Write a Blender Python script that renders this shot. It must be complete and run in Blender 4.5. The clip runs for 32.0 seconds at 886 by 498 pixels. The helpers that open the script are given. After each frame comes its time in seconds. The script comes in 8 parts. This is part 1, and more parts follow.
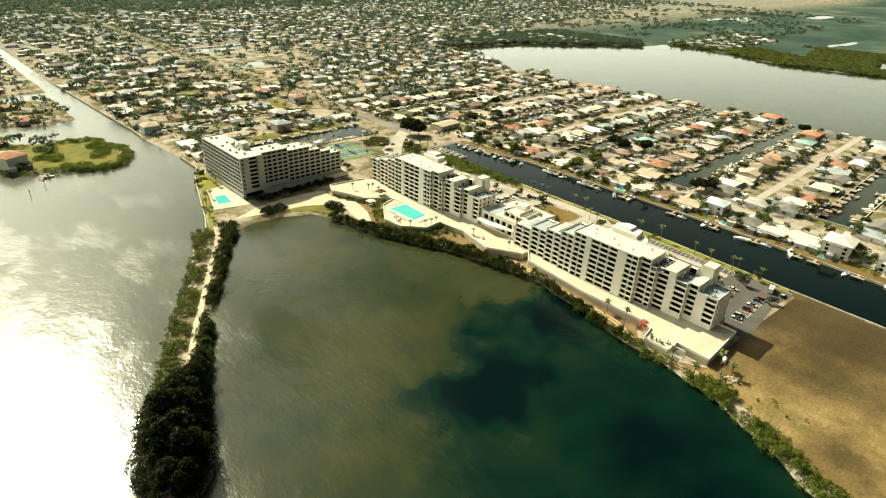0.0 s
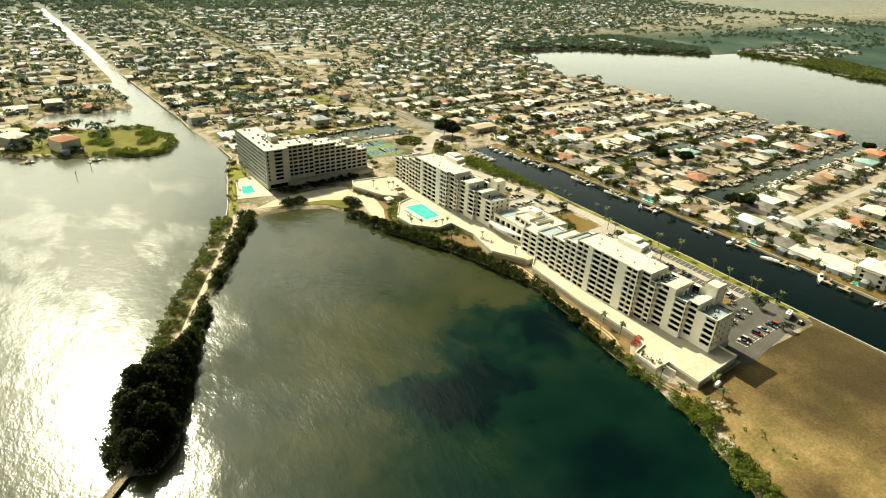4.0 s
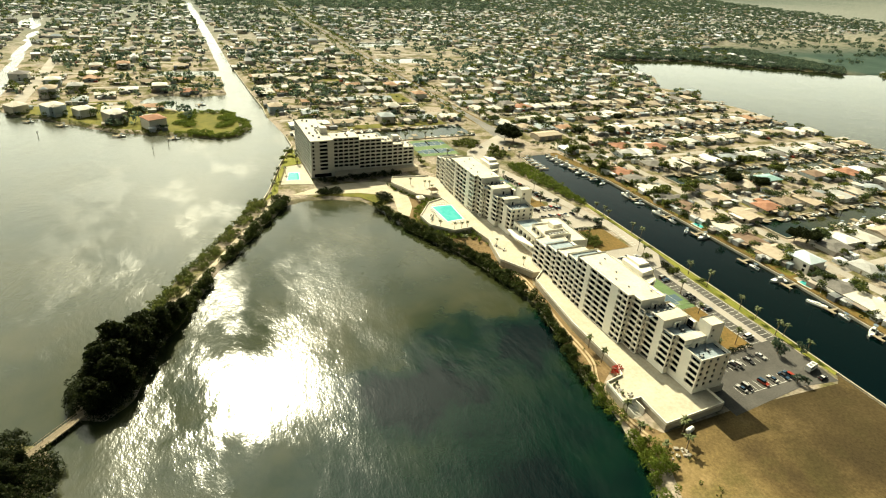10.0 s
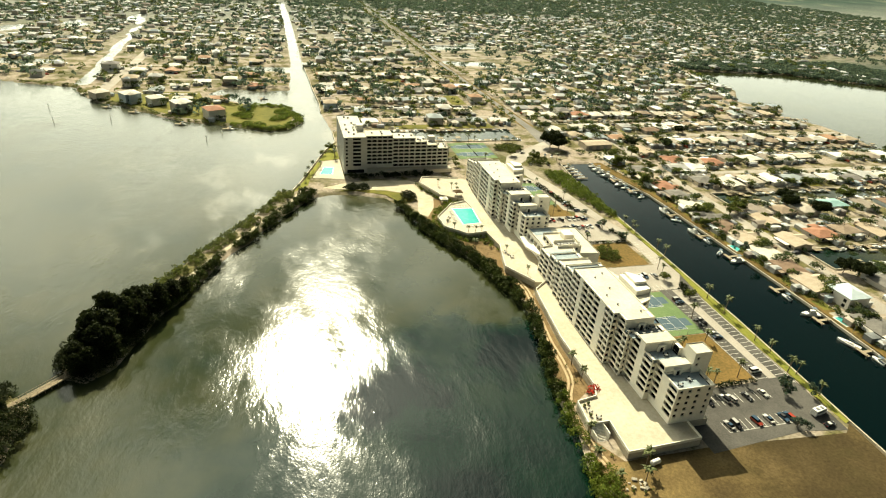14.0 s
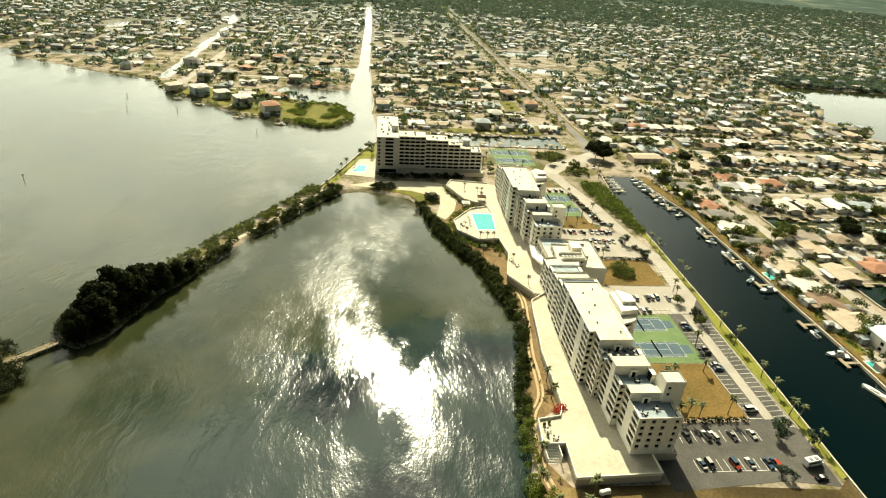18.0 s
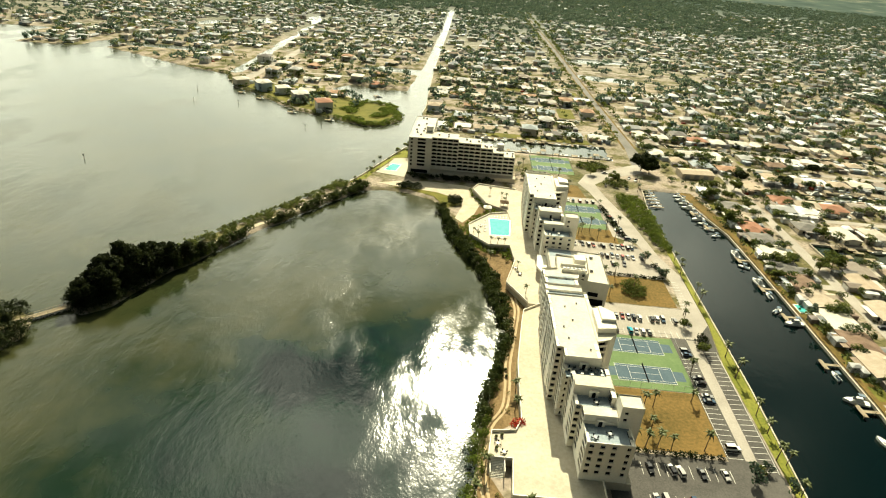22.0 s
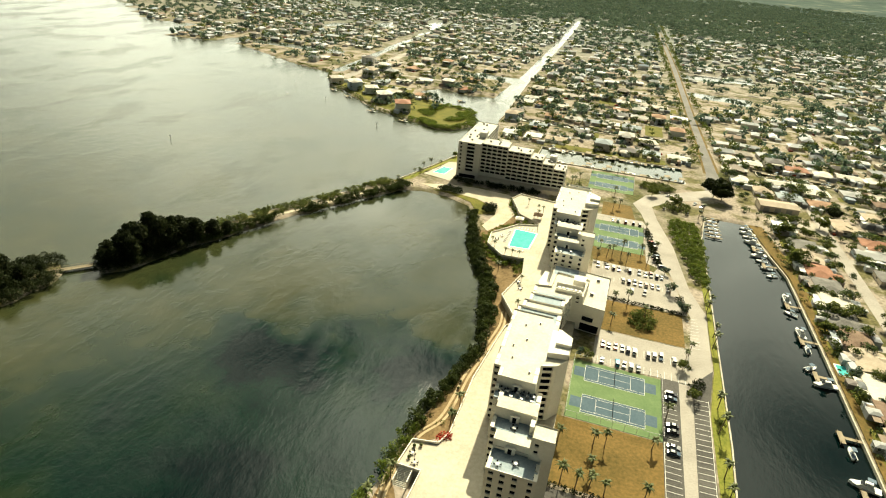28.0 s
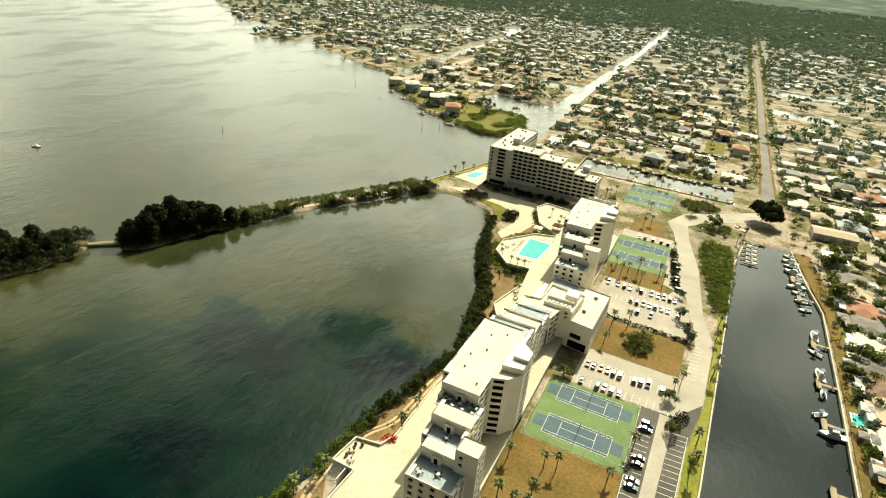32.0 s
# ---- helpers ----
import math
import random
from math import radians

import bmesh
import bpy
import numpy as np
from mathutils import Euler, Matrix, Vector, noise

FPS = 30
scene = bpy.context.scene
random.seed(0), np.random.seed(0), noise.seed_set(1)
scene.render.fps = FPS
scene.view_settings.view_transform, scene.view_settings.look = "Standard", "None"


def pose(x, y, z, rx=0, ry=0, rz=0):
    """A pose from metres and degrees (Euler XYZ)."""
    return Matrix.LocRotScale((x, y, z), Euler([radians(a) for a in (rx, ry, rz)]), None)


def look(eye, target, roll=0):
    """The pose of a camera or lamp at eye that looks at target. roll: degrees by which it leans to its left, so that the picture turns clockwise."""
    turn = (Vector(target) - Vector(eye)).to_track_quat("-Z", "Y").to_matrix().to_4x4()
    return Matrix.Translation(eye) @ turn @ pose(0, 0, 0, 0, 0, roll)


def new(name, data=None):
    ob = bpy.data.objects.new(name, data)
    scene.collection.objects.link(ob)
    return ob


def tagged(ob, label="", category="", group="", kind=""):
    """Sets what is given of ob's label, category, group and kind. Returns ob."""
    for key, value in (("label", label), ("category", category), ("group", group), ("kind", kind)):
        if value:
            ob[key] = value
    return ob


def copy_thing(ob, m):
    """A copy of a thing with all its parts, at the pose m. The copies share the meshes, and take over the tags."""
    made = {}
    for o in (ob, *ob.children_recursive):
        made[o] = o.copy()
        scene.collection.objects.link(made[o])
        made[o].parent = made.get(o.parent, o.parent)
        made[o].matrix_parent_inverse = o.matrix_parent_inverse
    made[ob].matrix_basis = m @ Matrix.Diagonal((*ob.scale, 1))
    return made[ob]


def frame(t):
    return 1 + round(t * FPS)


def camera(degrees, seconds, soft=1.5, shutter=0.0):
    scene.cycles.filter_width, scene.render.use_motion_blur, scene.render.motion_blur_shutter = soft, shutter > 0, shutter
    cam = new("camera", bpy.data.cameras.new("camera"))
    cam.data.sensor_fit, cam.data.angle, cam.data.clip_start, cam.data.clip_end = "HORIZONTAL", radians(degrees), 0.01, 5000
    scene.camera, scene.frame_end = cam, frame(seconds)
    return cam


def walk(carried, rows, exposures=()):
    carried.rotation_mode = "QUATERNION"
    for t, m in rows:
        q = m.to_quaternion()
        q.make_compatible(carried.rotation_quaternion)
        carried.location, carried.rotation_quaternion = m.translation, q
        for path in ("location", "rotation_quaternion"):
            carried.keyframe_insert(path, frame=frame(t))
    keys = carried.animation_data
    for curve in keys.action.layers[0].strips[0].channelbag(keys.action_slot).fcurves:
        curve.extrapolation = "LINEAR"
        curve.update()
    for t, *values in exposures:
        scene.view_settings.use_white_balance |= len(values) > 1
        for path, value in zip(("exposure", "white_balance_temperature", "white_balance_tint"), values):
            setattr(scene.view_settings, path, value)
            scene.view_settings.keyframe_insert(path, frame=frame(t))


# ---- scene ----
cam = camera(75.3, 32.0, soft=1.1)
METRES, EYE, TILT, LEAN, TURN = 307.4, 150.0, 0.0, 0.0, -44.0
EXPOSURE, KELVIN, TINT = 0.92, 6800, 1
ROWS = [
    (0.0, 0.0, 0.0, 0.0, 1.12, -27.31, -2.17),
    (0.5, 0.0114, 0.0003, -0.0001, 1.94, -27.3, -2.22),
    (1.0, 0.023, 0.0008, -0.0001, 2.7, -27.33, -2.26),
    (1.5, 0.0347, 0.0016, -0.0001, 3.48, -27.34, -2.29),
    (2.0, 0.0469, 0.0024, 0.0001, 4.4, -27.35, -2.35),
    (2.5, 0.0594, 0.0035, 0.0002, 5.3, -27.34, -2.42),
    (3.0, 0.072, 0.0048, 0.0002, 6.22, -27.34, -2.49),
    (3.5, 0.0849, 0.0062, 0.0002, 7.14, -27.34, -2.56),
    (5.5, 0.1376, 0.0155, 0.0016, 10.94, -27.41, -2.8),
    (6.0, 0.1513, 0.0185, 0.0017, 11.89, -27.45, -2.86),
    (6.5, 0.1653, 0.022, 0.0021, 12.86, -27.46, -2.88),
    (7.0, 0.1795, 0.0258, 0.0023, 13.93, -27.48, -2.91),
    (7.5, 0.1941, 0.0297, 0.0025, 15.0, -27.49, -2.97),
    (8.0, 0.2086, 0.0341, 0.0024, 16.08, -27.5, -3.04),
    (8.5, 0.2234, 0.0388, 0.0026, 17.18, -27.53, -3.1),
    (9.0, 0.2383, 0.0439, 0.0029, 18.29, -27.54, -3.16),
    (9.5, 0.2532, 0.0495, 0.0031, 19.4, -27.54, -3.22),
    (10.0, 0.2683, 0.0555, 0.0032, 20.53, -27.56, -3.29),
    (10.5, 0.2836, 0.062, 0.0031, 21.68, -27.55, -3.35),
    (11.0, 0.2984, 0.0686, 0.0028, 22.78, -27.58, -3.41),
    (11.5, 0.3131, 0.0757, 0.0031, 23.89, -27.58, -3.42),
    (12.0, 0.328, 0.0831, 0.0033, 25.05, -27.61, -3.41),
    (12.5, 0.3428, 0.0907, 0.0032, 26.25, -27.63, -3.45),
    (13.0, 0.3576, 0.0989, 0.0036, 27.43, -27.66, -3.47),
    (13.5, 0.3716, 0.1069, 0.0035, 28.6, -27.65, -3.52),
    (14.0, 0.3849, 0.1148, 0.0033, 29.67, -27.65, -3.55),
    (14.5, 0.3986, 0.1234, 0.0034, 30.83, -27.66, -3.61),
    (16.5, 0.4537, 0.1628, 0.0023, 35.39, -27.64, -3.7),
    (17.0, 0.4664, 0.1728, 0.0026, 36.5, -27.64, -3.73),
    (17.5, 0.4794, 0.1833, 0.0031, 37.67, -27.65, -3.72),
    (18.0, 0.4918, 0.1938, 0.0035, 38.82, -27.64, -3.76),
    (18.5, 0.5041, 0.2042, 0.0028, 40.0, -27.62, -3.86),
    (19.0, 0.5162, 0.215, 0.0031, 41.13, -27.64, -3.9),
    (19.5, 0.5282, 0.2263, 0.0033, 42.3, -27.66, -3.93),
    (20.0, 0.5399, 0.2379, 0.0034, 43.44, -27.67, -3.97),
    (20.5, 0.5512, 0.2494, 0.0034, 44.56, -27.69, -4.01),
    (21.0, 0.5621, 0.2614, 0.0035, 45.67, -27.7, -4.05),
    (21.5, 0.5734, 0.2737, 0.0043, 46.78, -27.75, -4.03),
    (22.0, 0.5837, 0.2861, 0.0036, 47.87, -27.73, -4.08),
    (22.5, 0.5943, 0.2985, 0.0044, 49.02, -27.75, -4.06),
    (23.0, 0.6047, 0.3112, 0.004, 50.21, -27.73, -4.11),
    (23.5, 0.6144, 0.325, 0.0038, 51.35, -27.73, -4.12),
    (24.0, 0.6242, 0.3378, 0.0039, 52.5, -27.72, -4.17),
    (24.5, 0.6335, 0.3516, 0.004, 53.65, -27.73, -4.18),
    (25.0, 0.6426, 0.3655, 0.0041, 54.78, -27.73, -4.2),
    (25.5, 0.6513, 0.3792, 0.0043, 55.92, -27.74, -4.26),
    (27.5, 0.6841, 0.4369, 0.0057, 60.45, -27.86, -4.26),
    (28.0, 0.6915, 0.4518, 0.0059, 61.64, -27.87, -4.27),
    (28.5, 0.6985, 0.4666, 0.006, 62.81, -27.88, -4.3),
    (29.0, 0.7051, 0.4815, 0.006, 63.93, -27.89, -4.34),
    (29.5, 0.7116, 0.4967, 0.0065, 65.09, -27.9, -4.35),
    (30.0, 0.7177, 0.5121, 0.0068, 66.22, -27.92, -4.36),
    (30.5, 0.7234, 0.5277, 0.0071, 67.36, -27.94, -4.39),
    (31.0, 0.7289, 0.5434, 0.0074, 68.49, -27.96, -4.41),
    (31.5, 0.7339, 0.5593, 0.0074, 69.6, -27.98, -4.43),
    (32.0, 0.7383, 0.5747, 0.0074, 70.7, -27.99, -4.49),
]
walk(cam, [(t, pose(0, 0, EYE, TILT, LEAN, TURN) @ pose(METRES * x, METRES * y, METRES * z, 90 + pitch, roll, yaw)) for t, x, y, z, yaw, pitch, roll in ROWS],
     exposures=[(0.0, EXPOSURE, KELVIN, TINT), (32.0, EXPOSURE, KELVIN, TINT)])

# ---- light ----
SUN_AZ, SUN_EL = radians(1.5), radians(41.0)
world = bpy.data.worlds.new("sky")
scene.world = world
world.use_nodes = True
wn, wl = world.node_tree.nodes, world.node_tree.links
wn.clear()
w_out = wn.new("ShaderNodeOutputWorld")
w_bg = wn.new("ShaderNodeBackground")
w_sky = wn.new("ShaderNodeTexSky")
w_sky.sky_type = 'NISHITA'
w_sky.sun_disc = False
w_sky.sun_elevation, w_sky.sun_rotation = SUN_EL, SUN_AZ
w_sky.dust_density, w_sky.air_density = 2.0, 1.0
w_co = wn.new("ShaderNodeTexCoord")
w_map = wn.new("ShaderNodeMapping")
w_map.inputs["Scale"].default_value = (1.0, 1.0, 2.2)
w_noise = wn.new("ShaderNodeTexNoise")
w_noise.inputs["Scale"].default_value = 2.6
w_noise.inputs["Detail"].default_value = 9.0
w_noise.inputs["Roughness"].default_value = 0.55
w_ramp = wn.new("ShaderNodeValToRGB")
w_ramp.color_ramp.elements[0].position, w_ramp.color_ramp.elements[1].position = 0.40, 0.60
w_mix = wn.new("ShaderNodeMix")
w_mix.data_type = 'RGBA'
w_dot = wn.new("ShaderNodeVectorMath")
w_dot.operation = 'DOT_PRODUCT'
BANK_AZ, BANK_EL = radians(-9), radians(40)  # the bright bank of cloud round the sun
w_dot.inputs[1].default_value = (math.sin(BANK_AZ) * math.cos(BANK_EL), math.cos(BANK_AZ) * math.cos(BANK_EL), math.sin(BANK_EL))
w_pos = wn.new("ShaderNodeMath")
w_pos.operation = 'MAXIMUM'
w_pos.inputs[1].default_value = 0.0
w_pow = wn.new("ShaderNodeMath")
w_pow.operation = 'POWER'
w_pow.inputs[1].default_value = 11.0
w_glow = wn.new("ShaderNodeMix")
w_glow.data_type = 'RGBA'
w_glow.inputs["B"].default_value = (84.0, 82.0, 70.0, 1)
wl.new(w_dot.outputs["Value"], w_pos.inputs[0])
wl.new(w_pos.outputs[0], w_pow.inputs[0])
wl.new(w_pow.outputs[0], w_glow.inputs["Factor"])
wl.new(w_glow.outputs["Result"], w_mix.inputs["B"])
wl.new(w_co.outputs["Generated"], w_map.inputs["Vector"])
wl.new(w_co.outputs["Generated"], w_dot.inputs[0])
wl.new(w_map.outputs["Vector"], w_noise.inputs["Vector"])
wl.new(w_noise.outputs["Fac"], w_ramp.inputs["Fac"])
wl.new(w_ramp.outputs["Color"], w_mix.inputs["Factor"])
w_clear = wn.new("ShaderNodeMix")
w_clear.data_type, w_clear.blend_type = 'RGBA', 'MULTIPLY'
w_clear.inputs["Factor"].default_value = 1.0
w_clear.inputs["B"].default_value = (0.13, 0.22, 0.26, 1)
wl.new(w_sky.outputs["Color"], w_clear.inputs["A"])
wl.new(w_clear.outputs["Result"], w_mix.inputs["A"])
# bright haze low over the horizon, strongest below the sun
w_sep = wn.new("ShaderNodeSeparateXYZ")
wl.new(w_co.outputs["Generated"], w_sep.inputs["Vector"])


def w_math(op, a, b):
    m = wn.new("ShaderNodeMath")
    m.operation = op
    for i, v in enumerate((a, b)):
        if isinstance(v, (int, float)):
            m.inputs[i].default_value = v
        else:
            wl.new(v, m.inputs[i])
    return m.outputs[0]


# the clouds are thick and grey-white in the west, thin and clear blue in the east
w_west = wn.new("ShaderNodeMapRange")
w_west.inputs["From Min"].default_value, w_west.inputs["From Max"].default_value = 0.58, 0.05
wl.new(w_sep.outputs["X"], w_west.inputs["Value"])
w_cloud = wn.new("ShaderNodeMix")
w_cloud.data_type = 'RGBA'
w_cloud.inputs["A"].default_value = (0.5, 0.9, 1.0, 1)
w_cloud.inputs["B"].default_value = (27.5, 27.0, 22.2, 1)
w_north = wn.new("ShaderNodeMapRange")
w_north.inputs["From Min"].default_value, w_north.inputs["From Max"].default_value = -0.05, 0.35
wl.new(w_sep.outputs["Y"], w_north.inputs["Value"])
w_band = wn.new("ShaderNodeMapRange")  # the cloud deck breaks up towards the zenith
w_band.inputs["From Min"].default_value, w_band.inputs["From Max"].default_value, w_band.inputs["To Min"].default_value = 0.68, 0.46, 0.3
wl.new(w_sep.outputs["Z"], w_band.inputs["Value"])
wl.new(w_math('MULTIPLY', w_math('MULTIPLY', w_west.outputs["Result"], w_north.outputs["Result"]), w_band.outputs["Result"]), w_cloud.inputs["Factor"])
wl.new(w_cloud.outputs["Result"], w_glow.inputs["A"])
low = w_math('POWER', w_math('SUBTRACT', 1.0, w_math('ABSOLUTE', w_sep.outputs["Z"], 0.0)), 2.6)
side = w_math('POWER', w_math('ADD', 0.6, w_math('MULTIPLY', w_sep.outputs["Y"], 0.4)), 2.2)
# the haze thins out high up in the east
w_east = wn.new("ShaderNodeMapRange")
w_east.inputs["From Min"].default_value, w_east.inputs["From Max"].default_value, w_east.inputs["To Max"].default_value = 0.22, 0.56, 0.85
wl.new(w_sep.outputs["X"], w_east.inputs["Value"])
w_high = wn.new("ShaderNodeMapRange")
w_high.inputs["From Min"].default_value, w_high.inputs["From Max"].default_value = 0.18, 0.45
wl.new(w_sep.outputs["Z"], w_high.inputs["Value"])
thin = w_math('SUBTRACT', 1.0, w_math('MULTIPLY', w_east.outputs["Result"], w_high.outputs["Result"]))
haze = w_math('MULTIPLY', w_math('MULTIPLY', low, side), thin)
w_haze = wn.new("ShaderNodeMix")
w_haze.data_type, w_haze.blend_type = 'RGBA', 'ADD'
w_haze.inputs["B"].default_value = (56.0, 55.6, 46.5, 1)
wl.new(haze, w_haze.inputs["Factor"])
wl.new(w_mix.outputs["Result"], w_haze.inputs["A"])
wl.new(w_haze.outputs["Result"], w_bg.inputs["Color"])
w_bg.inputs["Strength"].default_value = 0.036
wl.new(w_bg.outputs["Background"], w_out.inputs["Surface"])

sun = new("sun", bpy.data.lights.new("sun", 'SUN'))
sun.data.energy, sun.data.angle, sun.data.color = 5.0, radians(0.53), (1.0, 0.91, 0.70)
sun_dir = Vector((math.sin(SUN_AZ) * math.cos(SUN_EL), math.cos(SUN_AZ) * math.cos(SUN_EL), math.sin(SUN_EL)))
sun.matrix_world = look(sun_dir * 900, (0, 0, 0))


# ---- materials ----
def ramp(nt, fac, stops):
    r = nt.nodes.new("ShaderNodeValToRGB")
    els = r.color_ramp.elements
    while len(els) < len(stops):
        els.new(0.5)
    for e, (pos, col) in zip(els, stops):
        e.position, e.color = pos, (*col, 1)
    nt.links.new(fac, r.inputs["Fac"])
    return r.outputs["Color"]


def noise_node(nt, vec, scale, detail=4.0, rough=0.6):
    n = nt.nodes.new("ShaderNodeTexNoise")
    n.inputs["Scale"].default_value, n.inputs["Detail"].default_value, n.inputs["Roughness"].default_value = scale, detail, rough
    nt.links.new(vec, n.inputs["Vector"])
    return n.outputs["Fac"]


def mix_col(nt, fac, a, b, mode='MIX'):
    m = nt.nodes.new("ShaderNodeMix")
    m.data_type, m.blend_type = 'RGBA', mode
    for key, v in (("Factor", fac), ("A", a), ("B", b)):
        if isinstance(v, (int, float)):
            m.inputs[key].default_value = v
        elif isinstance(v, tuple):
            m.inputs[key].default_value = (*v, 1)
        else:
            nt.links.new(v, m.inputs[key])
    return m.outputs["Result"]


def bump_node(nt, height, strength, distance):
    b = nt.nodes.new("ShaderNodeBump")
    b.inputs["Strength"].default_value, b.inputs["Distance"].default_value = strength, distance
    nt.links.new(height, b.inputs["Height"])
    return b.outputs["Normal"]


def material(name, dark, light, coarse=0.15, fine=2.5, rough=0.8, metal=0.0, bump=0.0, random_hues=(), island=False, spec=0.1):
    """Two scales of noise between two colours; random_hues: colours to pick from object by object (or island by island)."""
    m = bpy.data.materials.new(name)
    m.use_nodes = True
    nt = m.node_tree
    p = nt.nodes["Principled BSDF"]
    co = nt.nodes.new("ShaderNodeTexCoord").outputs["Object"]
    a = noise_node(nt, co, coarse)
    b = noise_node(nt, co, fine, 6.0)
    s = nt.nodes.new("ShaderNodeMath")
    s.operation = 'ADD'
    h = nt.nodes.new("ShaderNodeMath")
    h.operation = 'MULTIPLY'
    h.inputs[1].default_value = 0.5
    nt.links.new(a, s.inputs[0])
    nt.links.new(b, s.inputs[1])
    nt.links.new(s.outputs[0], h.inputs[0])
    col = ramp(nt, h.outputs[0], [(0.36, dark), (0.64, light)])
    if random_hues:
        src = nt.nodes.new("ShaderNodeNewGeometry").outputs["Random Per Island"] if island else nt.nodes.new("ShaderNodeObjectInfo").outputs["Random"]
        r = nt.nodes.new("ShaderNodeValToRGB")
        r.color_ramp.interpolation = 'CONSTANT'
        els = r.color_ramp.elements
        while len(els) < len(random_hues):
            els.new(0.5)
        for i, (e, hue) in enumerate(zip(els, random_hues)):
            e.position, e.color = i / len(random_hues), (*hue, 1)
        nt.links.new(src, r.inputs["Fac"])
        col = mix_col(nt, 1.0, r.outputs["Color"], col, 'MULTIPLY')
    nt.links.new(col, p.inputs["Base Color"])
    p.inputs["Roughness"].default_value, p.inputs["Metallic"].default_value = rough, metal
    p.inputs["Specular IOR Level"].default_value = spec
    if bump:
        nt.links.new(bump_node(nt, b, 0.6, bump), p.inputs["Normal"])
    return m


STUCCO = material("cream stucco", (0.72, 0.675, 0.57), (0.83, 0.79, 0.69), 0.12, 1.6, 0.85, bump=0.02)
STUCCO_OLD = material("weathered stucco", (0.50, 0.48, 0.43), (0.64, 0.62, 0.56), 0.10, 1.2, 0.85, bump=0.02)
ROOF_WHITE = material("white roof membrane", (0.48, 0.44, 0.35), (0.64, 0.60, 0.50), 0.10, 0.9, 0.8)
DECK = material("pale deck coating", (0.40, 0.355, 0.27), (0.54, 0.49, 0.39), 0.08, 0.8, 0.8)
TERRACE = material("blue grey terrace coating", (0.22, 0.27, 0.30), (0.34, 0.39, 0.41), 0.2, 1.4, 0.7)
GLASS = material("dark window glass", (0.004, 0.005, 0.006), (0.014, 0.016, 0.018), 0.3, 0.8, 0.15, spec=0.15)
# asphalt tone lowered partway for the cloud shadow over the lot
ASPHALT = material("sun-bleached asphalt dimmed for cloud", (0.060, 0.057, 0.052), (0.125, 0.117, 0.104), 0.07, 1.8, 0.9, bump=0.02)
ROADTAN = material("dusty pale road", (0.27, 0.243, 0.205), (0.42, 0.382, 0.33), 0.06, 1.5, 0.9)
ROAD_GREY = material("worn grey asphalt road", (0.13, 0.125, 0.115), (0.23, 0.215, 0.195), 0.05, 1.2, 0.9)
PAINT_LINE = material("worn white line paint", (0.55, 0.53, 0.47), (0.80, 0.78, 0.72), 0.3, 4.0, 0.8)
CONCRETE = material("weathered concrete", (0.28, 0.25, 0.20), (0.44, 0.40, 0.33), 0.2, 2.0, 0.9, bump=0.02)
SAND = material("pale beach sand", (0.40, 0.345, 0.25), (0.58, 0.51, 0.39), 0.15, 1.5, 0.95)
DIRT = material("sandy track", (0.34, 0.255, 0.15), (0.48, 0.38, 0.24), 0.15, 1.5, 0.95)
DRY_GRASS = material("dry orange-brown grass", (0.045, 0.032, 0.012), (0.21, 0.130, 0.046), 0.018, 0.7, 0.95, bump=0.05)
LAWN_TAN = material("straw-coloured lawn", (0.085, 0.066, 0.020), (0.205, 0.128, 0.042), 0.05, 0.8, 0.95, bump=0.04)
LAWN_GREEN = material("yellow-green lawn", (0.075, 0.085, 0.016), (0.19, 0.165, 0.036), 0.08, 0.8, 0.95, bump=0.04)
LAWN_BANK = material("watered green lawn", (0.105, 0.125, 0.020), (0.25, 0.235, 0.048), 0.06, 0.9, 0.95, bump=0.04)
COURT_GREEN = material("pale green court surface", (0.10, 0.155, 0.065), (0.155, 0.215, 0.092), 0.1, 1.2, 0.85)
COURT_BLUE = material("slate blue court surface", (0.06, 0.095, 0.12), (0.095, 0.135, 0.16), 0.1, 1.2, 0.85)
POOL_WATER = material("turquoise pool water", (0.05, 0.36, 0.35), (0.10, 0.46, 0.44), 0.3, 1.0, 0.05)
WOOD_GREY = material("weathered dock wood", (0.20, 0.16, 0.11), (0.36, 0.30, 0.21), 0.5, 5.0, 0.9)
BARK = material("grey-brown bark", (0.12, 0.09, 0.06), (0.22, 0.17, 0.11), 0.8, 6.0, 0.95)


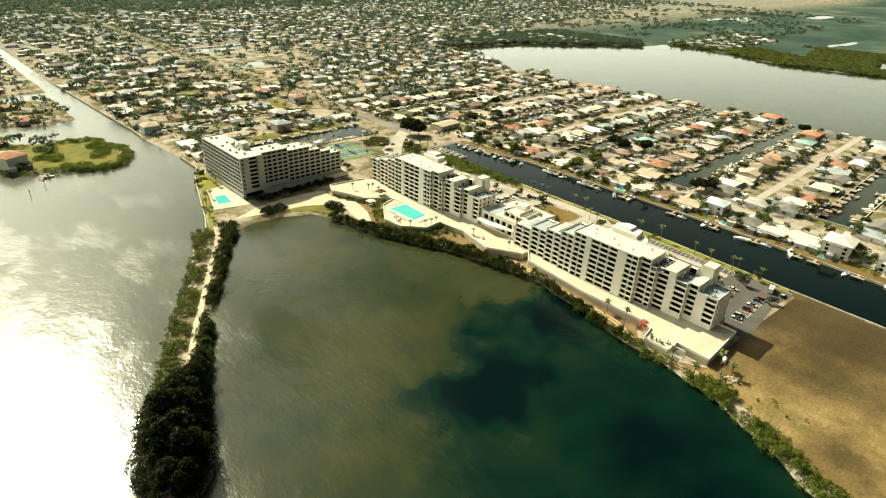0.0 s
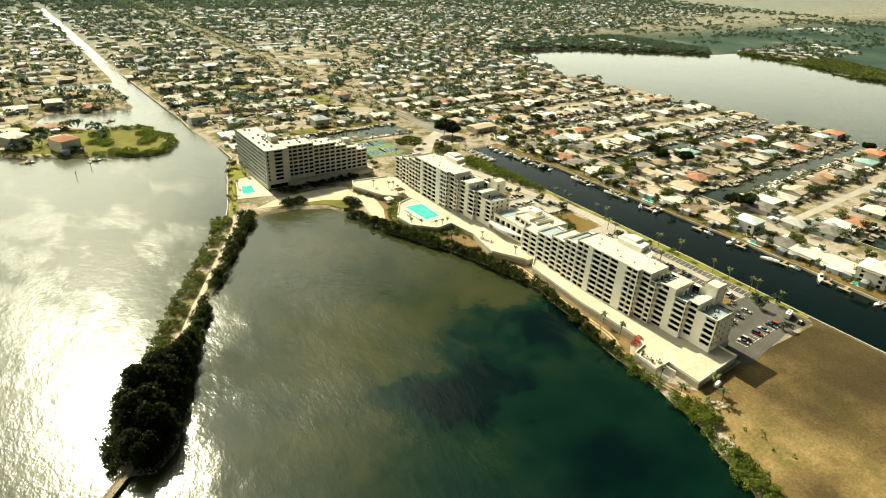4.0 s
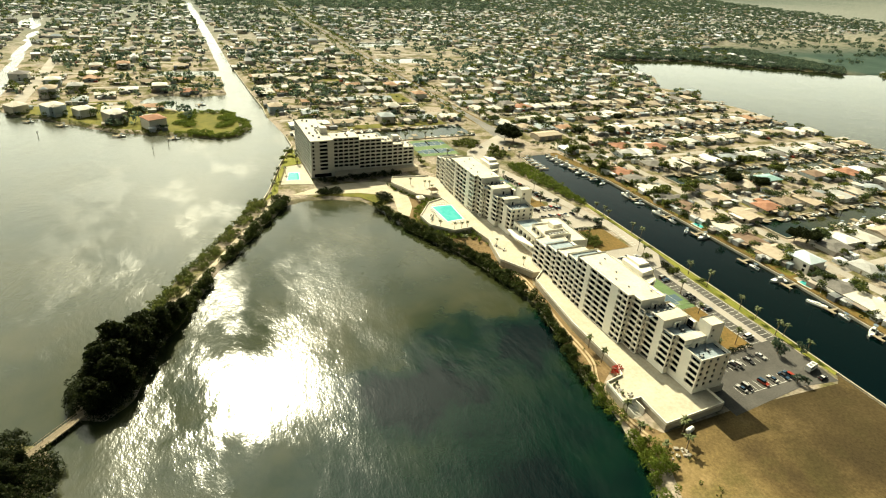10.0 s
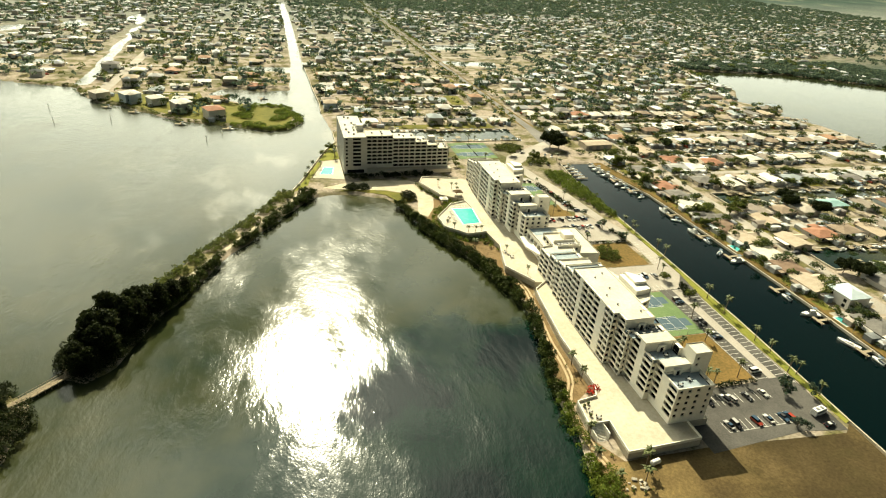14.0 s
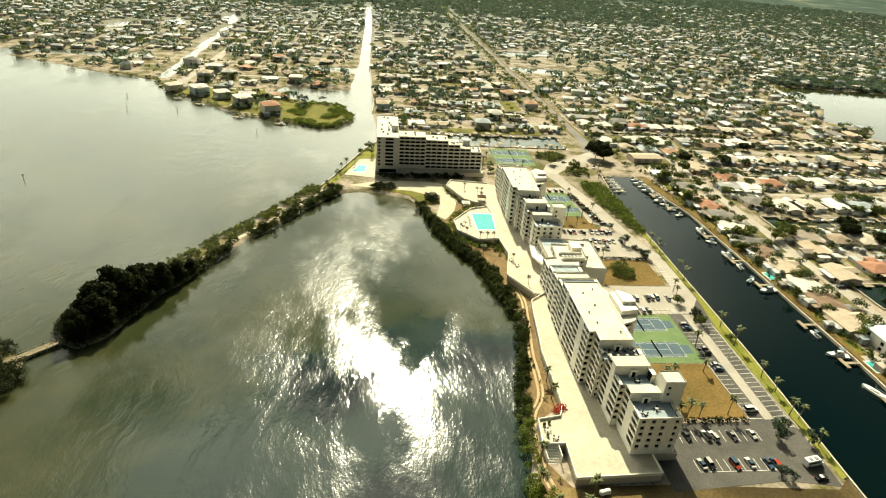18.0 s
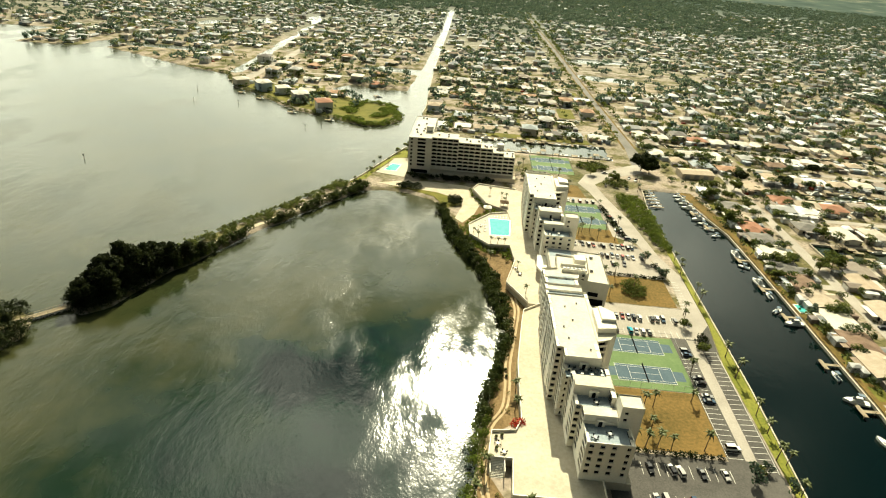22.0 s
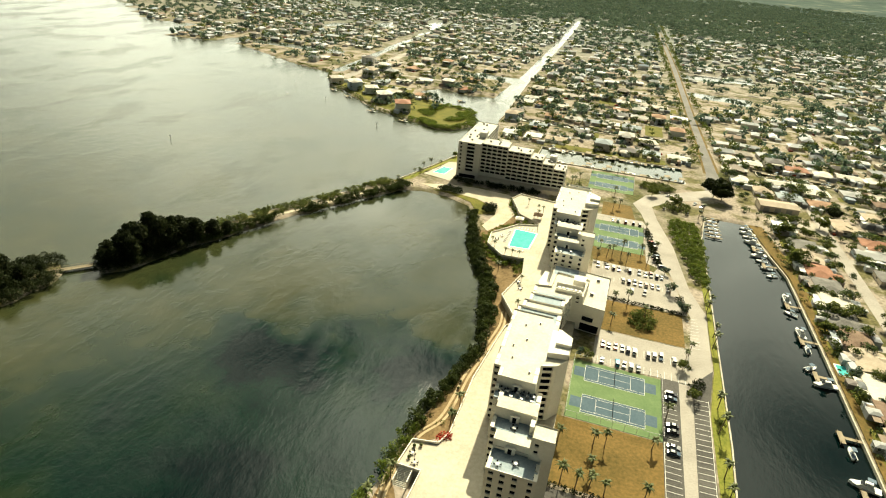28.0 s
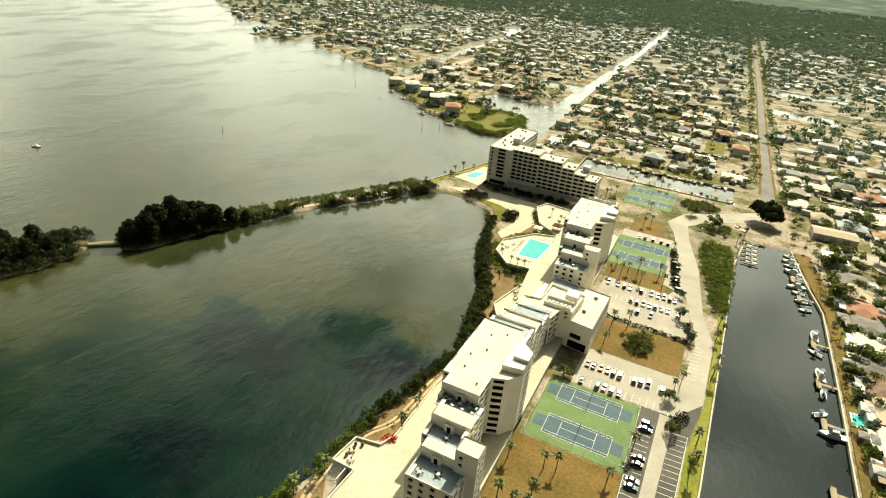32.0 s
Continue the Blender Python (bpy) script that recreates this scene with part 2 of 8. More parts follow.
def leaf_material(name, hues, glow=0.35):
    """Leaves in several greens, partly lit through from behind."""
    m = bpy.data.materials.new(name)
    m.use_nodes = True
    nt = m.node_tree
    p = nt.nodes["Principled BSDF"]
    co = nt.nodes.new("ShaderNodeTexCoord").outputs["Object"]
    r = nt.nodes.new("ShaderNodeValToRGB")
    els = r.color_ramp.elements
    while len(els) < len(hues):
        els.new(0.5)
    for i, (e, hue) in enumerate(zip(els, hues)):
        e.position, e.color = i / (len(hues) - 1), (*hue, 1)
    nt.links.new(nt.nodes.new("ShaderNodeNewGeometry").outputs["Random Per Island"], r.inputs["Fac"])
    patchy = ramp(nt, noise_node(nt, co, 0.12, 3), [(0.35, (0.6, 0.62, 0.6)), (0.65, (1.15, 1.1, 0.95))])
    col = mix_col(nt, 1.0, r.outputs["Color"], patchy, 'MULTIPLY')
    nt.links.new(col, p.inputs["Base Color"])
    p.inputs["Roughness"].default_value, p.inputs["Specular IOR Level"].default_value = 0.7, 0.1
    t = nt.nodes.new("ShaderNodeBsdfTranslucent")
    nt.links.new(col, t.inputs["Color"])
    mx = nt.nodes.new("ShaderNodeMixShader")
    mx.inputs["Fac"].default_value = glow
    nt.links.new(p.outputs["BSDF"], mx.inputs[1])
    nt.links.new(t.outputs["BSDF"], mx.inputs[2])
    nt.links.new(mx.outputs["Shader"], nt.nodes["Material Output"].inputs["Surface"])
    return m


LEAF = leaf_material("mixed green foliage", ((0.065, 0.092, 0.024), (0.12, 0.148, 0.034), (0.052, 0.076, 0.022), (0.18, 0.19, 0.05), (0.09, 0.12, 0.032)), 0.5)
LEAF_BRIGHT = leaf_material("bright yellow-green foliage", ((0.095, 0.145, 0.020), (0.16, 0.205, 0.034), (0.075, 0.115, 0.018), (0.21, 0.235, 0.05)), 0.5)
LEAF_DARK = leaf_material("dark pine foliage", ((0.010, 0.017, 0.005), (0.026, 0.036, 0.010), (0.016, 0.024, 0.008), (0.045, 0.054, 0.016)), 0.3)
# greens shifted pale and blue, with distance haze put into the leaf colour
LEAF_HAZED = leaf_material("haze-tinted suburban foliage", ((0.055, 0.095, 0.075), (0.10, 0.145, 0.105), (0.043, 0.076, 0.064), (0.145, 0.175, 0.115), (0.072, 0.115, 0.090)), 0.55)
LEAF_PALM = material("palm frond green", (0.045, 0.06, 0.015), (0.10, 0.11, 0.03), 0.4, 2.0, 0.6, spec=0.3)
LEAF_RED = material("crimson bougainvillea", (0.28, 0.02, 0.012), (0.55, 0.05, 0.03), 0.6, 3.0, 0.7)
METAL_GREY = material("grey painted metal", (0.24, 0.24, 0.23), (0.36, 0.36, 0.34), 0.5, 4.0, 0.5, 0.3)
WHITE_PAINT = material("white paint", (0.70, 0.69, 0.65), (0.82, 0.81, 0.77), 0.4, 3.0, 0.45)
RUBBER = material("black rubber", (0.012, 0.012, 0.012), (0.03, 0.03, 0.03), 1.0, 8.0, 0.9)


# ---- shore plan: land and water as signed distances ----
def poly_sd(px, py, pts):
    """Distance to the polygon, negative inside."""
    pts = np.array(pts, float)
    best = np.full(px.shape, 1e12)
    inside = np.zeros(px.shape, bool)
    for (ax, ay), (bx, by) in zip(pts, np.roll(pts, -1, axis=0)):
        ex, ey = bx - ax, by - ay
        k = np.clip(((px - ax) * ex + (py - ay) * ey) / (ex * ex + ey * ey), 0, 1)
        best = np.minimum(best, (px - ax - k * ex) ** 2 + (py - ay - k * ey) ** 2)
        if ay != by:
            cross = (ay > py) != (by > py)
            inside ^= cross & (px < (bx - ax) * (py - ay) / (by - ay) + ax)
    return np.where(inside, -1, 1) * np.sqrt(best)


def box_poly(x0, x1, y0, y1):
    return [(x0, y0), (x1, y0), (x1, y1), (x0, y1)]


EAST_SHORE = [(130, -160), (162, -30), (179, 12), (200, 55), (202, 79), (205, 100), (211, 129), (215, 149), (211, 172), (205, 200), (193, 225), (183, 250), (179, 275), (170, 296), (152, 305), (134, 306)]
WEST_SHORE = [(120, 300), (108, 310), (115, 328), (121, 347), (130, 376), (138, 400), (147, 420), (147, 452), (141, 517), (112, 519), (122, 500), (122, 480), (109, 459), (93, 455), (55, 472), (14, 490),
              (-28, 530), (-70, 562), (-92, 600), (-104, 622), (-150, 636), (-220, 672), (-300, 714), (-345, 775), (-352, 715), (-425, 706), (-470, 840), (-565, 822), (-712, 948), (-1500, 1400)]
BAY = EAST_SHORE + WEST_SHORE + [(-4700, 1500), (-4700, -900), (130, -900)]
CHANNEL = [(112, 517), (114, 640), (118, 760), (116, 983), (110, 1397), (103, 1640), (119, 1640), (127, 1238), (133, 783), (139, 606), (142, 548), (141, 512)]
EAST_CANAL = [(308, 17), (310, 61), (314, 128), (316, 217), (318, 313), (323, 352), (349, 352), (355, 310), (361, 280), (362, 205), (362, 123), (359, 60), (356, 0), (350, -300), (300, -300)]
NE_LAGOON = [(742, 768), (729, 745), (720, 690), (716, 627), (668, 563), (700, 520), (672, 496), (690, 450), (690, 418), (680, 377), (690, 315), (698, 257), (708, 235), (698, 198), (690, 146), (702, 106), (690, 0),
             (700, -400), (1250, -400), (1200, 50), (1158, 202), (1124, 351), (1188, 476), (1193, 590), (1108, 600), (1063, 645), (981, 688), (947, 715), (909, 744)]
CANALS = [box_poly(428, 720, 62, 84), box_poly(410, 720, 164, 189), box_poly(412, 700, 257, 279), box_poly(430, 690, 362, 381), box_poly(374, 690, 467, 480),
          box_poly(195, 313, 416, 452), box_poly(145, 302, 528, 541), box_poly(210, 305, 640, 652), [(334, 950), (447, 1006), (446, 940), (340, 912)], [(338, 815), (422, 812), (412, 766), (338, 784)],
          [(114, 530), (107, 538), (79, 544), (52, 566), (30, 592), (36, 606), (47, 622), (79, 608), (111, 612), (122, 606), (122, 530)], [(122, 700), (99, 714), (58, 722), (34, 714), (30, 724), (60, 750), (102, 746), (122, 742)],
          [(-92, 630), (-97, 723), (-109, 871), (-119, 1022), (-140, 1222), (-148, 1222), (-128, 1022), (-120, 871), (-109, 723), (-106, 630)], box_poly(-330, -150, 742, 772),
          [(1950, 790), (2080, 830), (2110, 690), (2100, 575), (2060, 580), (2050, 690)], [(2330, 790), (2430, 650), (2400, 640), (2290, 780)], [(1225, 234), (1370, 262), (1365, 180), (1215, 190)], [(1540, 395), (1640, 380), (1640, 362), (1535, 376)], [(1880, 830), (1950, 785), (1935, 770), (1870, 815)],
          [(-290, 965), (-270, 965), (-305, 1085), (-325, 1080)], [(-225, 1060), (-200, 1062), (-235, 1155), (-255, 1148)], [(-165, 1153), (-140, 1155), (-145, 1250), (-168, 1250)]]
CAUSEWAY = [(101, 318), (100, 304), (92, 290), (79, 265), (65, 240), (55, 222), (43, 200), (30, 178), (22, 160), (19, 147), (23, 137), (31, 134), (38, 141), (42, 152), (46, 163), (50, 173), (55, 184), (61, 197), (67, 210), (75, 226), (87, 248), (104, 275), (117, 296), (124, 308)]
FAR_ISLAND = [(13, 127), (5, 134), (-8, 124), (-18, 104), (-24, 80), (-10, 70), (8, 84), (17, 100), (19, 116)]


def land_distance(px, py):
    """Metres inland; negative over water."""
    d = np.full(px.shape, 1e6)
    for shape in [BAY, CHANNEL, EAST_CANAL, NE_LAGOON] + CANALS:
        d = np.minimum(d, poly_sd(px, py, shape))
    for island in (CAUSEWAY, FAR_ISLAND):
        d = np.maximum(d, -poly_sd(px, py, island))
    return d


LAND = 1.2


def axis(lo, core0, core1, hi, step, grow):
    mid = list(np.arange(core0, core1 + step, step))
    for sign, end, start in ((-1, lo, core0), (1, hi, mid[-1])):
        s, v = step, start
        while (v - end) * sign < 0:
            s *= grow
            v += sign * s
            mid.append(v)
    return np.array(sorted(mid))


gx, gy = axis(-4600, -60, 715, 5300, 3.5, 1.09), axis(-900, -40, 560, 5600, 3.5, 1.035)
GX, GY = np.meshgrid(gx, gy)
rough_edge = np.array([[noise.noise((x * 0.06, y * 0.06, 0)) * 2.2 for x in gx] for y in gy])
GD = land_distance(GX, GY)
natural = (GX < 215) & (GY < 310) | (GX < 125) | (GX > 720)
GZ = np.clip((GD + np.where(natural, rough_edge, 0)) * 0.55, -2.5, LAND)
GZ = GZ + np.maximum(0, np.hypot(GX - 150, GY) - 3500) * 0.05 * (GD > 0)  # wooded rise at the horizon
verts = np.stack([GX, GY, GZ], -1).reshape(-1, 3)
nx, ny = len(gx), len(gy)
ids = np.arange(nx * ny).reshape(ny, nx)
quads = np.stack([ids[:-1, :-1], ids[:-1, 1:], ids[1:, 1:], ids[1:, :-1]], -1).reshape(-1, 4)


def mesh_from(name, vs, fs, mat, smooth=False):
    me = bpy.data.meshes.new(name)
    me.from_pydata([tuple(map(float, v)) for v in vs], [], [tuple(map(int, f)) for f in fs])
    if smooth:
        me.polygons.foreach_set("use_smooth", [True] * len(me.polygons))
    me.materials.append(mat)
    return me


def ground_material():
    m = bpy.data.materials.new("sandy suburban ground")
    m.use_nodes = True
    nt = m.node_tree
    p = nt.nodes["Principled BSDF"]
    co = nt.nodes.new("ShaderNodeTexCoord").outputs["Object"]
    big, mid, fine = noise_node(nt, co, 0.012, 5), noise_node(nt, co, 0.06, 5), noise_node(nt, co, 0.6, 6)
    sand = ramp(nt, fine, [(0.3, (0.20, 0.163, 0.125)), (0.7, (0.42, 0.355, 0.285))])
    grass = ramp(nt, fine, [(0.3, (0.060, 0.060, 0.024)), (0.7, (0.19, 0.165, 0.075))])
    f = ramp(nt, mid, [(0.45, (0, 0, 0)), (0.58, (1, 1, 1))])
    col = mix_col(nt, f, sand, grass)
    f2 = ramp(nt, big, [(0.54, (0, 0, 0)), (0.68, (0.9, 0.9, 0.9))])
    green = ramp(nt, fine, [(0.3, (0.035, 0.042, 0.014)), (0.7, (0.11, 0.11, 0.035))])
    col = mix_col(nt, f2, col, green)
    xyz = nt.nodes.new("ShaderNodeSeparateXYZ")
    nt.links.new(co, xyz.inputs[0])
    reach = []
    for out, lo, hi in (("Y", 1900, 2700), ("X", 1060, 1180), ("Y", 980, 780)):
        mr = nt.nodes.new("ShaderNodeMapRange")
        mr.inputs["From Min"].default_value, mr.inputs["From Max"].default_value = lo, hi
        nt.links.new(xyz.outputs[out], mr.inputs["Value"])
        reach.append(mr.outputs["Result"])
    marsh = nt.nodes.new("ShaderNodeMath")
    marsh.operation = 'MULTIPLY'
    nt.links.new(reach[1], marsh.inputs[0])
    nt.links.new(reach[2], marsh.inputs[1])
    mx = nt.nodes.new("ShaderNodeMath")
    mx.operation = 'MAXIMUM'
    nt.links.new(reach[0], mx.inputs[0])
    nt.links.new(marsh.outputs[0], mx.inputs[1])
    # woodland and marsh greens, with some blue of distance haze mixed in
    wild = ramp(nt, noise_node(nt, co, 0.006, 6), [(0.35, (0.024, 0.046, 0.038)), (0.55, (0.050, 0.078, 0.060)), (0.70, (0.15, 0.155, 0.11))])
    # distance haze painted on: ground turns grey blue-green from y 750 to 1300
    haze_reach = nt.nodes.new("ShaderNodeMapRange")
    haze_reach.inputs["From Min"].default_value, haze_reach.inputs["From Max"].default_value, haze_reach.inputs["To Max"].default_value = 750, 1300, 0.8
    nt.links.new(xyz.outputs["Y"], haze_reach.inputs["Value"])
    col = mix_col(nt, haze_reach.outputs["Result"], col, ramp(nt, fine, [(0.3, (0.080, 0.102, 0.090)), (0.7, (0.27, 0.285, 0.255))]))
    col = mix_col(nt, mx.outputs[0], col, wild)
    nt.links.new(col, p.inputs["Base Color"])
    p.inputs["Roughness"].default_value = 0.95
    p.inputs["Specular IOR Level"].default_value = 0.05
    nt.links.new(bump_node(nt, fine, 0.5, 0.1), p.inputs["Normal"])
    return m


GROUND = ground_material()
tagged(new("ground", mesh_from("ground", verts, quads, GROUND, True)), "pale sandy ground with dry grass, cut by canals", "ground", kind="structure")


def water_material():
    m = bpy.data.materials.new("green bay water")
    m.use_nodes = True
    nt = m.node_tree
    p = nt.nodes["Principled BSDF"]
    co = nt.nodes.new("ShaderNodeTexCoord").outputs["Object"]

    def calc(op, a, b=0.0, c=0.0, clamp=False):
        m2 = nt.nodes.new("ShaderNodeMath")
        m2.operation, m2.use_clamp = op, clamp
        for i, v in enumerate((a, b, c)):
            if isinstance(v, (int, float)):
                m2.inputs[i].default_value = v
            else:
                nt.links.new(v, m2.inputs[i])
        return m2.outputs[0]

    xyz = nt.nodes.new("ShaderNodeSeparateXYZ")
    nt.links.new(co, xyz.inputs[0])
    X, Y = xyz.outputs["X"], xyz.outputs["Y"]

    # uneven outlines of the deeps
    WX = calc('ADD', X, calc('MULTIPLY_ADD', noise_node(nt, co, 0.03, 5, 0.6), 90.0, -45.0))
    shifted = nt.nodes.new("ShaderNodeMapping")
    shifted.inputs["Location"].default_value = (310, 170, 0)
    nt.links.new(co, shifted.inputs["Vector"])
    WY = calc('ADD', Y, calc('MULTIPLY_ADD', noise_node(nt, shifted.outputs["Vector"], 0.03, 5, 0.6), 80.0, -40.0))

    def basin(cx, cy, rx, ry):
        """1 in the middle of a deep basin, 0 outside."""
        dx, dy = calc('DIVIDE', calc('SUBTRACT', WX, cx), rx), calc('DIVIDE', calc('SUBTRACT', WY, cy), ry)
        return calc('SUBTRACT', 1.0, calc('SQRT', calc('ADD', calc('MULTIPLY', dx, dx), calc('MULTIPLY', dy, dy))), clamp=True)

    bed, silt = noise_node(nt, co, 0.022, 3, 0.55), noise_node(nt, co, 0.09, 4, 0.6)
    depth = calc('MAXIMUM', calc('MULTIPLY', basin(160, 52, 125, 110), 1.3), calc('MULTIPLY', basin(338, 90, 110, 480), 2.4))
    depth = calc('MAXIMUM', depth, calc('MULTIPLY', basin(140, 108, 52, 30), 1.9))
    depth = calc('MAXIMUM', depth, calc('MULTIPLY', basin(186, 122, 42, 40), 2.0))
    depth = calc('SUBTRACT', depth, calc('MULTIPLY', basin(166, 298, 26, 16), 0.9))
    depth = calc('ADD', depth, calc('MULTIPLY_ADD', bed, 1.3, -0.68))
    depth = calc('ADD', depth, calc('MULTIPLY_ADD', silt, 0.5, -0.25))
    col = ramp(nt, calc('MULTIPLY_ADD', depth, 0.66, 0.2, True), [(0.05, (0.036, 0.038, 0.014)), (0.30, (0.020, 0.027, 0.0105)), (0.50, (0.0060, 0.0165, 0.0078)), (0.74, (0.0014, 0.0115, 0.0068)), (1.0, (0.0004, 0.0045, 0.0044))])
    nt.links.new(col, p.inputs["Base Color"])
    p.inputs["IOR"].default_value = 1.333
    mp = nt.nodes.new("ShaderNodeMapping")
    mp.inputs["Scale"].default_value = (1.0, 0.5, 1.0)
    mp.inputs["Rotation"].default_value = (0, 0, radians(28))
    nt.links.new(co, mp.inputs["Vector"])
    wind = noise_node(nt, mp.outputs["Vector"], 0.022, 6, 0.6)
    gust = ramp(nt, wind, [(0.42, (0, 0, 0)), (0.58, (1, 1, 1))])
    open_water = nt.nodes.new("ShaderNodeMapRange")  # the walled canals lie calm
    open_water.inputs["From Min"].default_value, open_water.inputs["From Max"].default_value = 300, 230
    nt.links.new(X, open_water.inputs["Value"])
    r = nt.nodes.new("ShaderNodeMapRange")
    r.inputs["To Min"].default_value, r.inputs["To Max"].default_value = 0.035, 0.20
    west = nt.nodes.new("ShaderNodeMapRange")
    west.inputs["From Min"].default_value, west.inputs["From Max"].default_value = 80, -20
    west.inputs["To Max"].default_value = 0.07
    nt.links.new(calc('SUBTRACT', X, calc('MULTIPLY', calc('SUBTRACT', Y, 150.0), 0.53)), west.inputs["Value"])
    breeze = calc('MAXIMUM', calc('MULTIPLY', gust, calc('MULTIPLY_ADD', open_water.outputs["Result"], 0.8, 0.2)), calc('MULTIPLY', west.outputs["Result"], 8.5))
    nt.links.new(breeze, r.inputs["Value"])
    nt.links.new(calc('ADD', r.outputs["Result"], west.outputs["Result"]), p.inputs["Roughness"])
    w1, w2, w3 = noise_node(nt, mp.outputs["Vector"], 0.20, 3, 0.5), noise_node(nt, mp.outputs["Vector"], 0.62, 3, 0.6), noise_node(nt, mp.outputs["Vector"], 1.7, 2, 0.6)
    waves = calc('ADD', calc('MULTIPLY', w1, 0.55), calc('ADD', calc('MULTIPLY', w2, 0.36), calc('MULTIPLY', w3, 0.16)))
    waves = calc('MULTIPLY', waves, calc('MULTIPLY_ADD', breeze, 0.80, 0.20))
    nt.links.new(bump_node(nt, waves, 0.5, 0.62), p.inputs["Normal"])
    return m


WATER = water_material()
tagged(new("water", mesh_from("water", [(-4600, -900, 0), (5300, -900, 0), (5300, 5600, 0), (-4600, 5600, 0)], [(0, 1, 2, 3)], WATER)),
       "calm green bay and canal water with wind ripples", "water", kind="structure")


# ---- helpers for things ----
def part(name, bm, mat, parent=None, label=""):
    """Links a bmesh, or a ready mesh, as one object under parent."""
    if isinstance(bm, bmesh.types.BMesh):
        me = bpy.data.meshes.new(name)
        bmesh.ops.recalc_face_normals(bm, faces=bm.faces[:])
        bm.to_mesh(me)
        bm.free()
        me.materials.append(mat)
    else:
        me = bm
    ob = new(name, me)
    if parent is not None:
        ob.parent = parent
    if label:
        ob["label"] = label
    return ob


def thing(name, label, category, group="", at=None, kind=""):
    ob = tagged(new(name), label, category, group, kind)
    ob.empty_display_size = 0.5
    if at is not None:
        ob.matrix_basis = at
    return ob


def box(bm, x0, x1, y0, y1, z0, z1, bevel=0.0):
    vs = [bm.verts.new((x, y, z)) for z in (z0, z1) for x, y in ((x0, y0), (x1, y0), (x1, y1), (x0, y1))]
    fs = [bm.faces.new([vs[i] for i in q]) for q in ((3, 2, 1, 0), (4, 5, 6, 7), (0, 1, 5, 4), (1, 2, 6, 5), (2, 3, 7, 6), (3, 0, 4, 7))]
    if bevel:
        bmesh.ops.bevel(bm, geom=list({e for f in fs for e in f.edges}), offset=bevel, segments=1, affect='EDGES')
    return bm


def boxed(*a, bevel=0.0):
    return box(bmesh.new(), *a, bevel=bevel)


def prism(bm, pts, z0, z1):
    lo, hi = [bm.verts.new((x, y, z0)) for x, y in pts], [bm.verts.new((x, y, z1)) for x, y in pts]
    bm.faces.new(hi)
    bm.faces.new(lo[::-1])
    n = len(pts)
    for i in range(n):
        bm.faces.new((lo[i], lo[(i + 1) % n], hi[(i + 1) % n], hi[i]))
    return bm


def slab(name, pts, z0, z1, mat, label, category="pavement"):
    ob = part(name, prism(bmesh.new(), pts, z0, z1), mat)
    return tagged(ob, label, category, kind="structure")


def tube(bm, pts, radii, sides=6):
    rings = []
    for i, (p, r) in enumerate(zip(pts, radii)):
        p = Vector(p)
        d = (Vector(pts[min(i + 1, len(pts) - 1)]) - Vector(pts[max(i - 1, 0)])).normalized()
        u = d.orthogonal().normalized()
        v = d.cross(u)
        rings.append([bm.verts.new(p + (u * math.cos(k * math.tau / sides) + v * math.sin(k * math.tau / sides)) * r) for k in range(sides)])
    for a, b in zip(rings, rings[1:]):
        for k in range(sides):
            bm.faces.new((a[k], a[(k + 1) % sides], b[(k + 1) % sides], b[k]))
    bm.faces.new(rings[0][::-1])
    bm.faces.new(rings[-1])
    return bm


PANES = {}


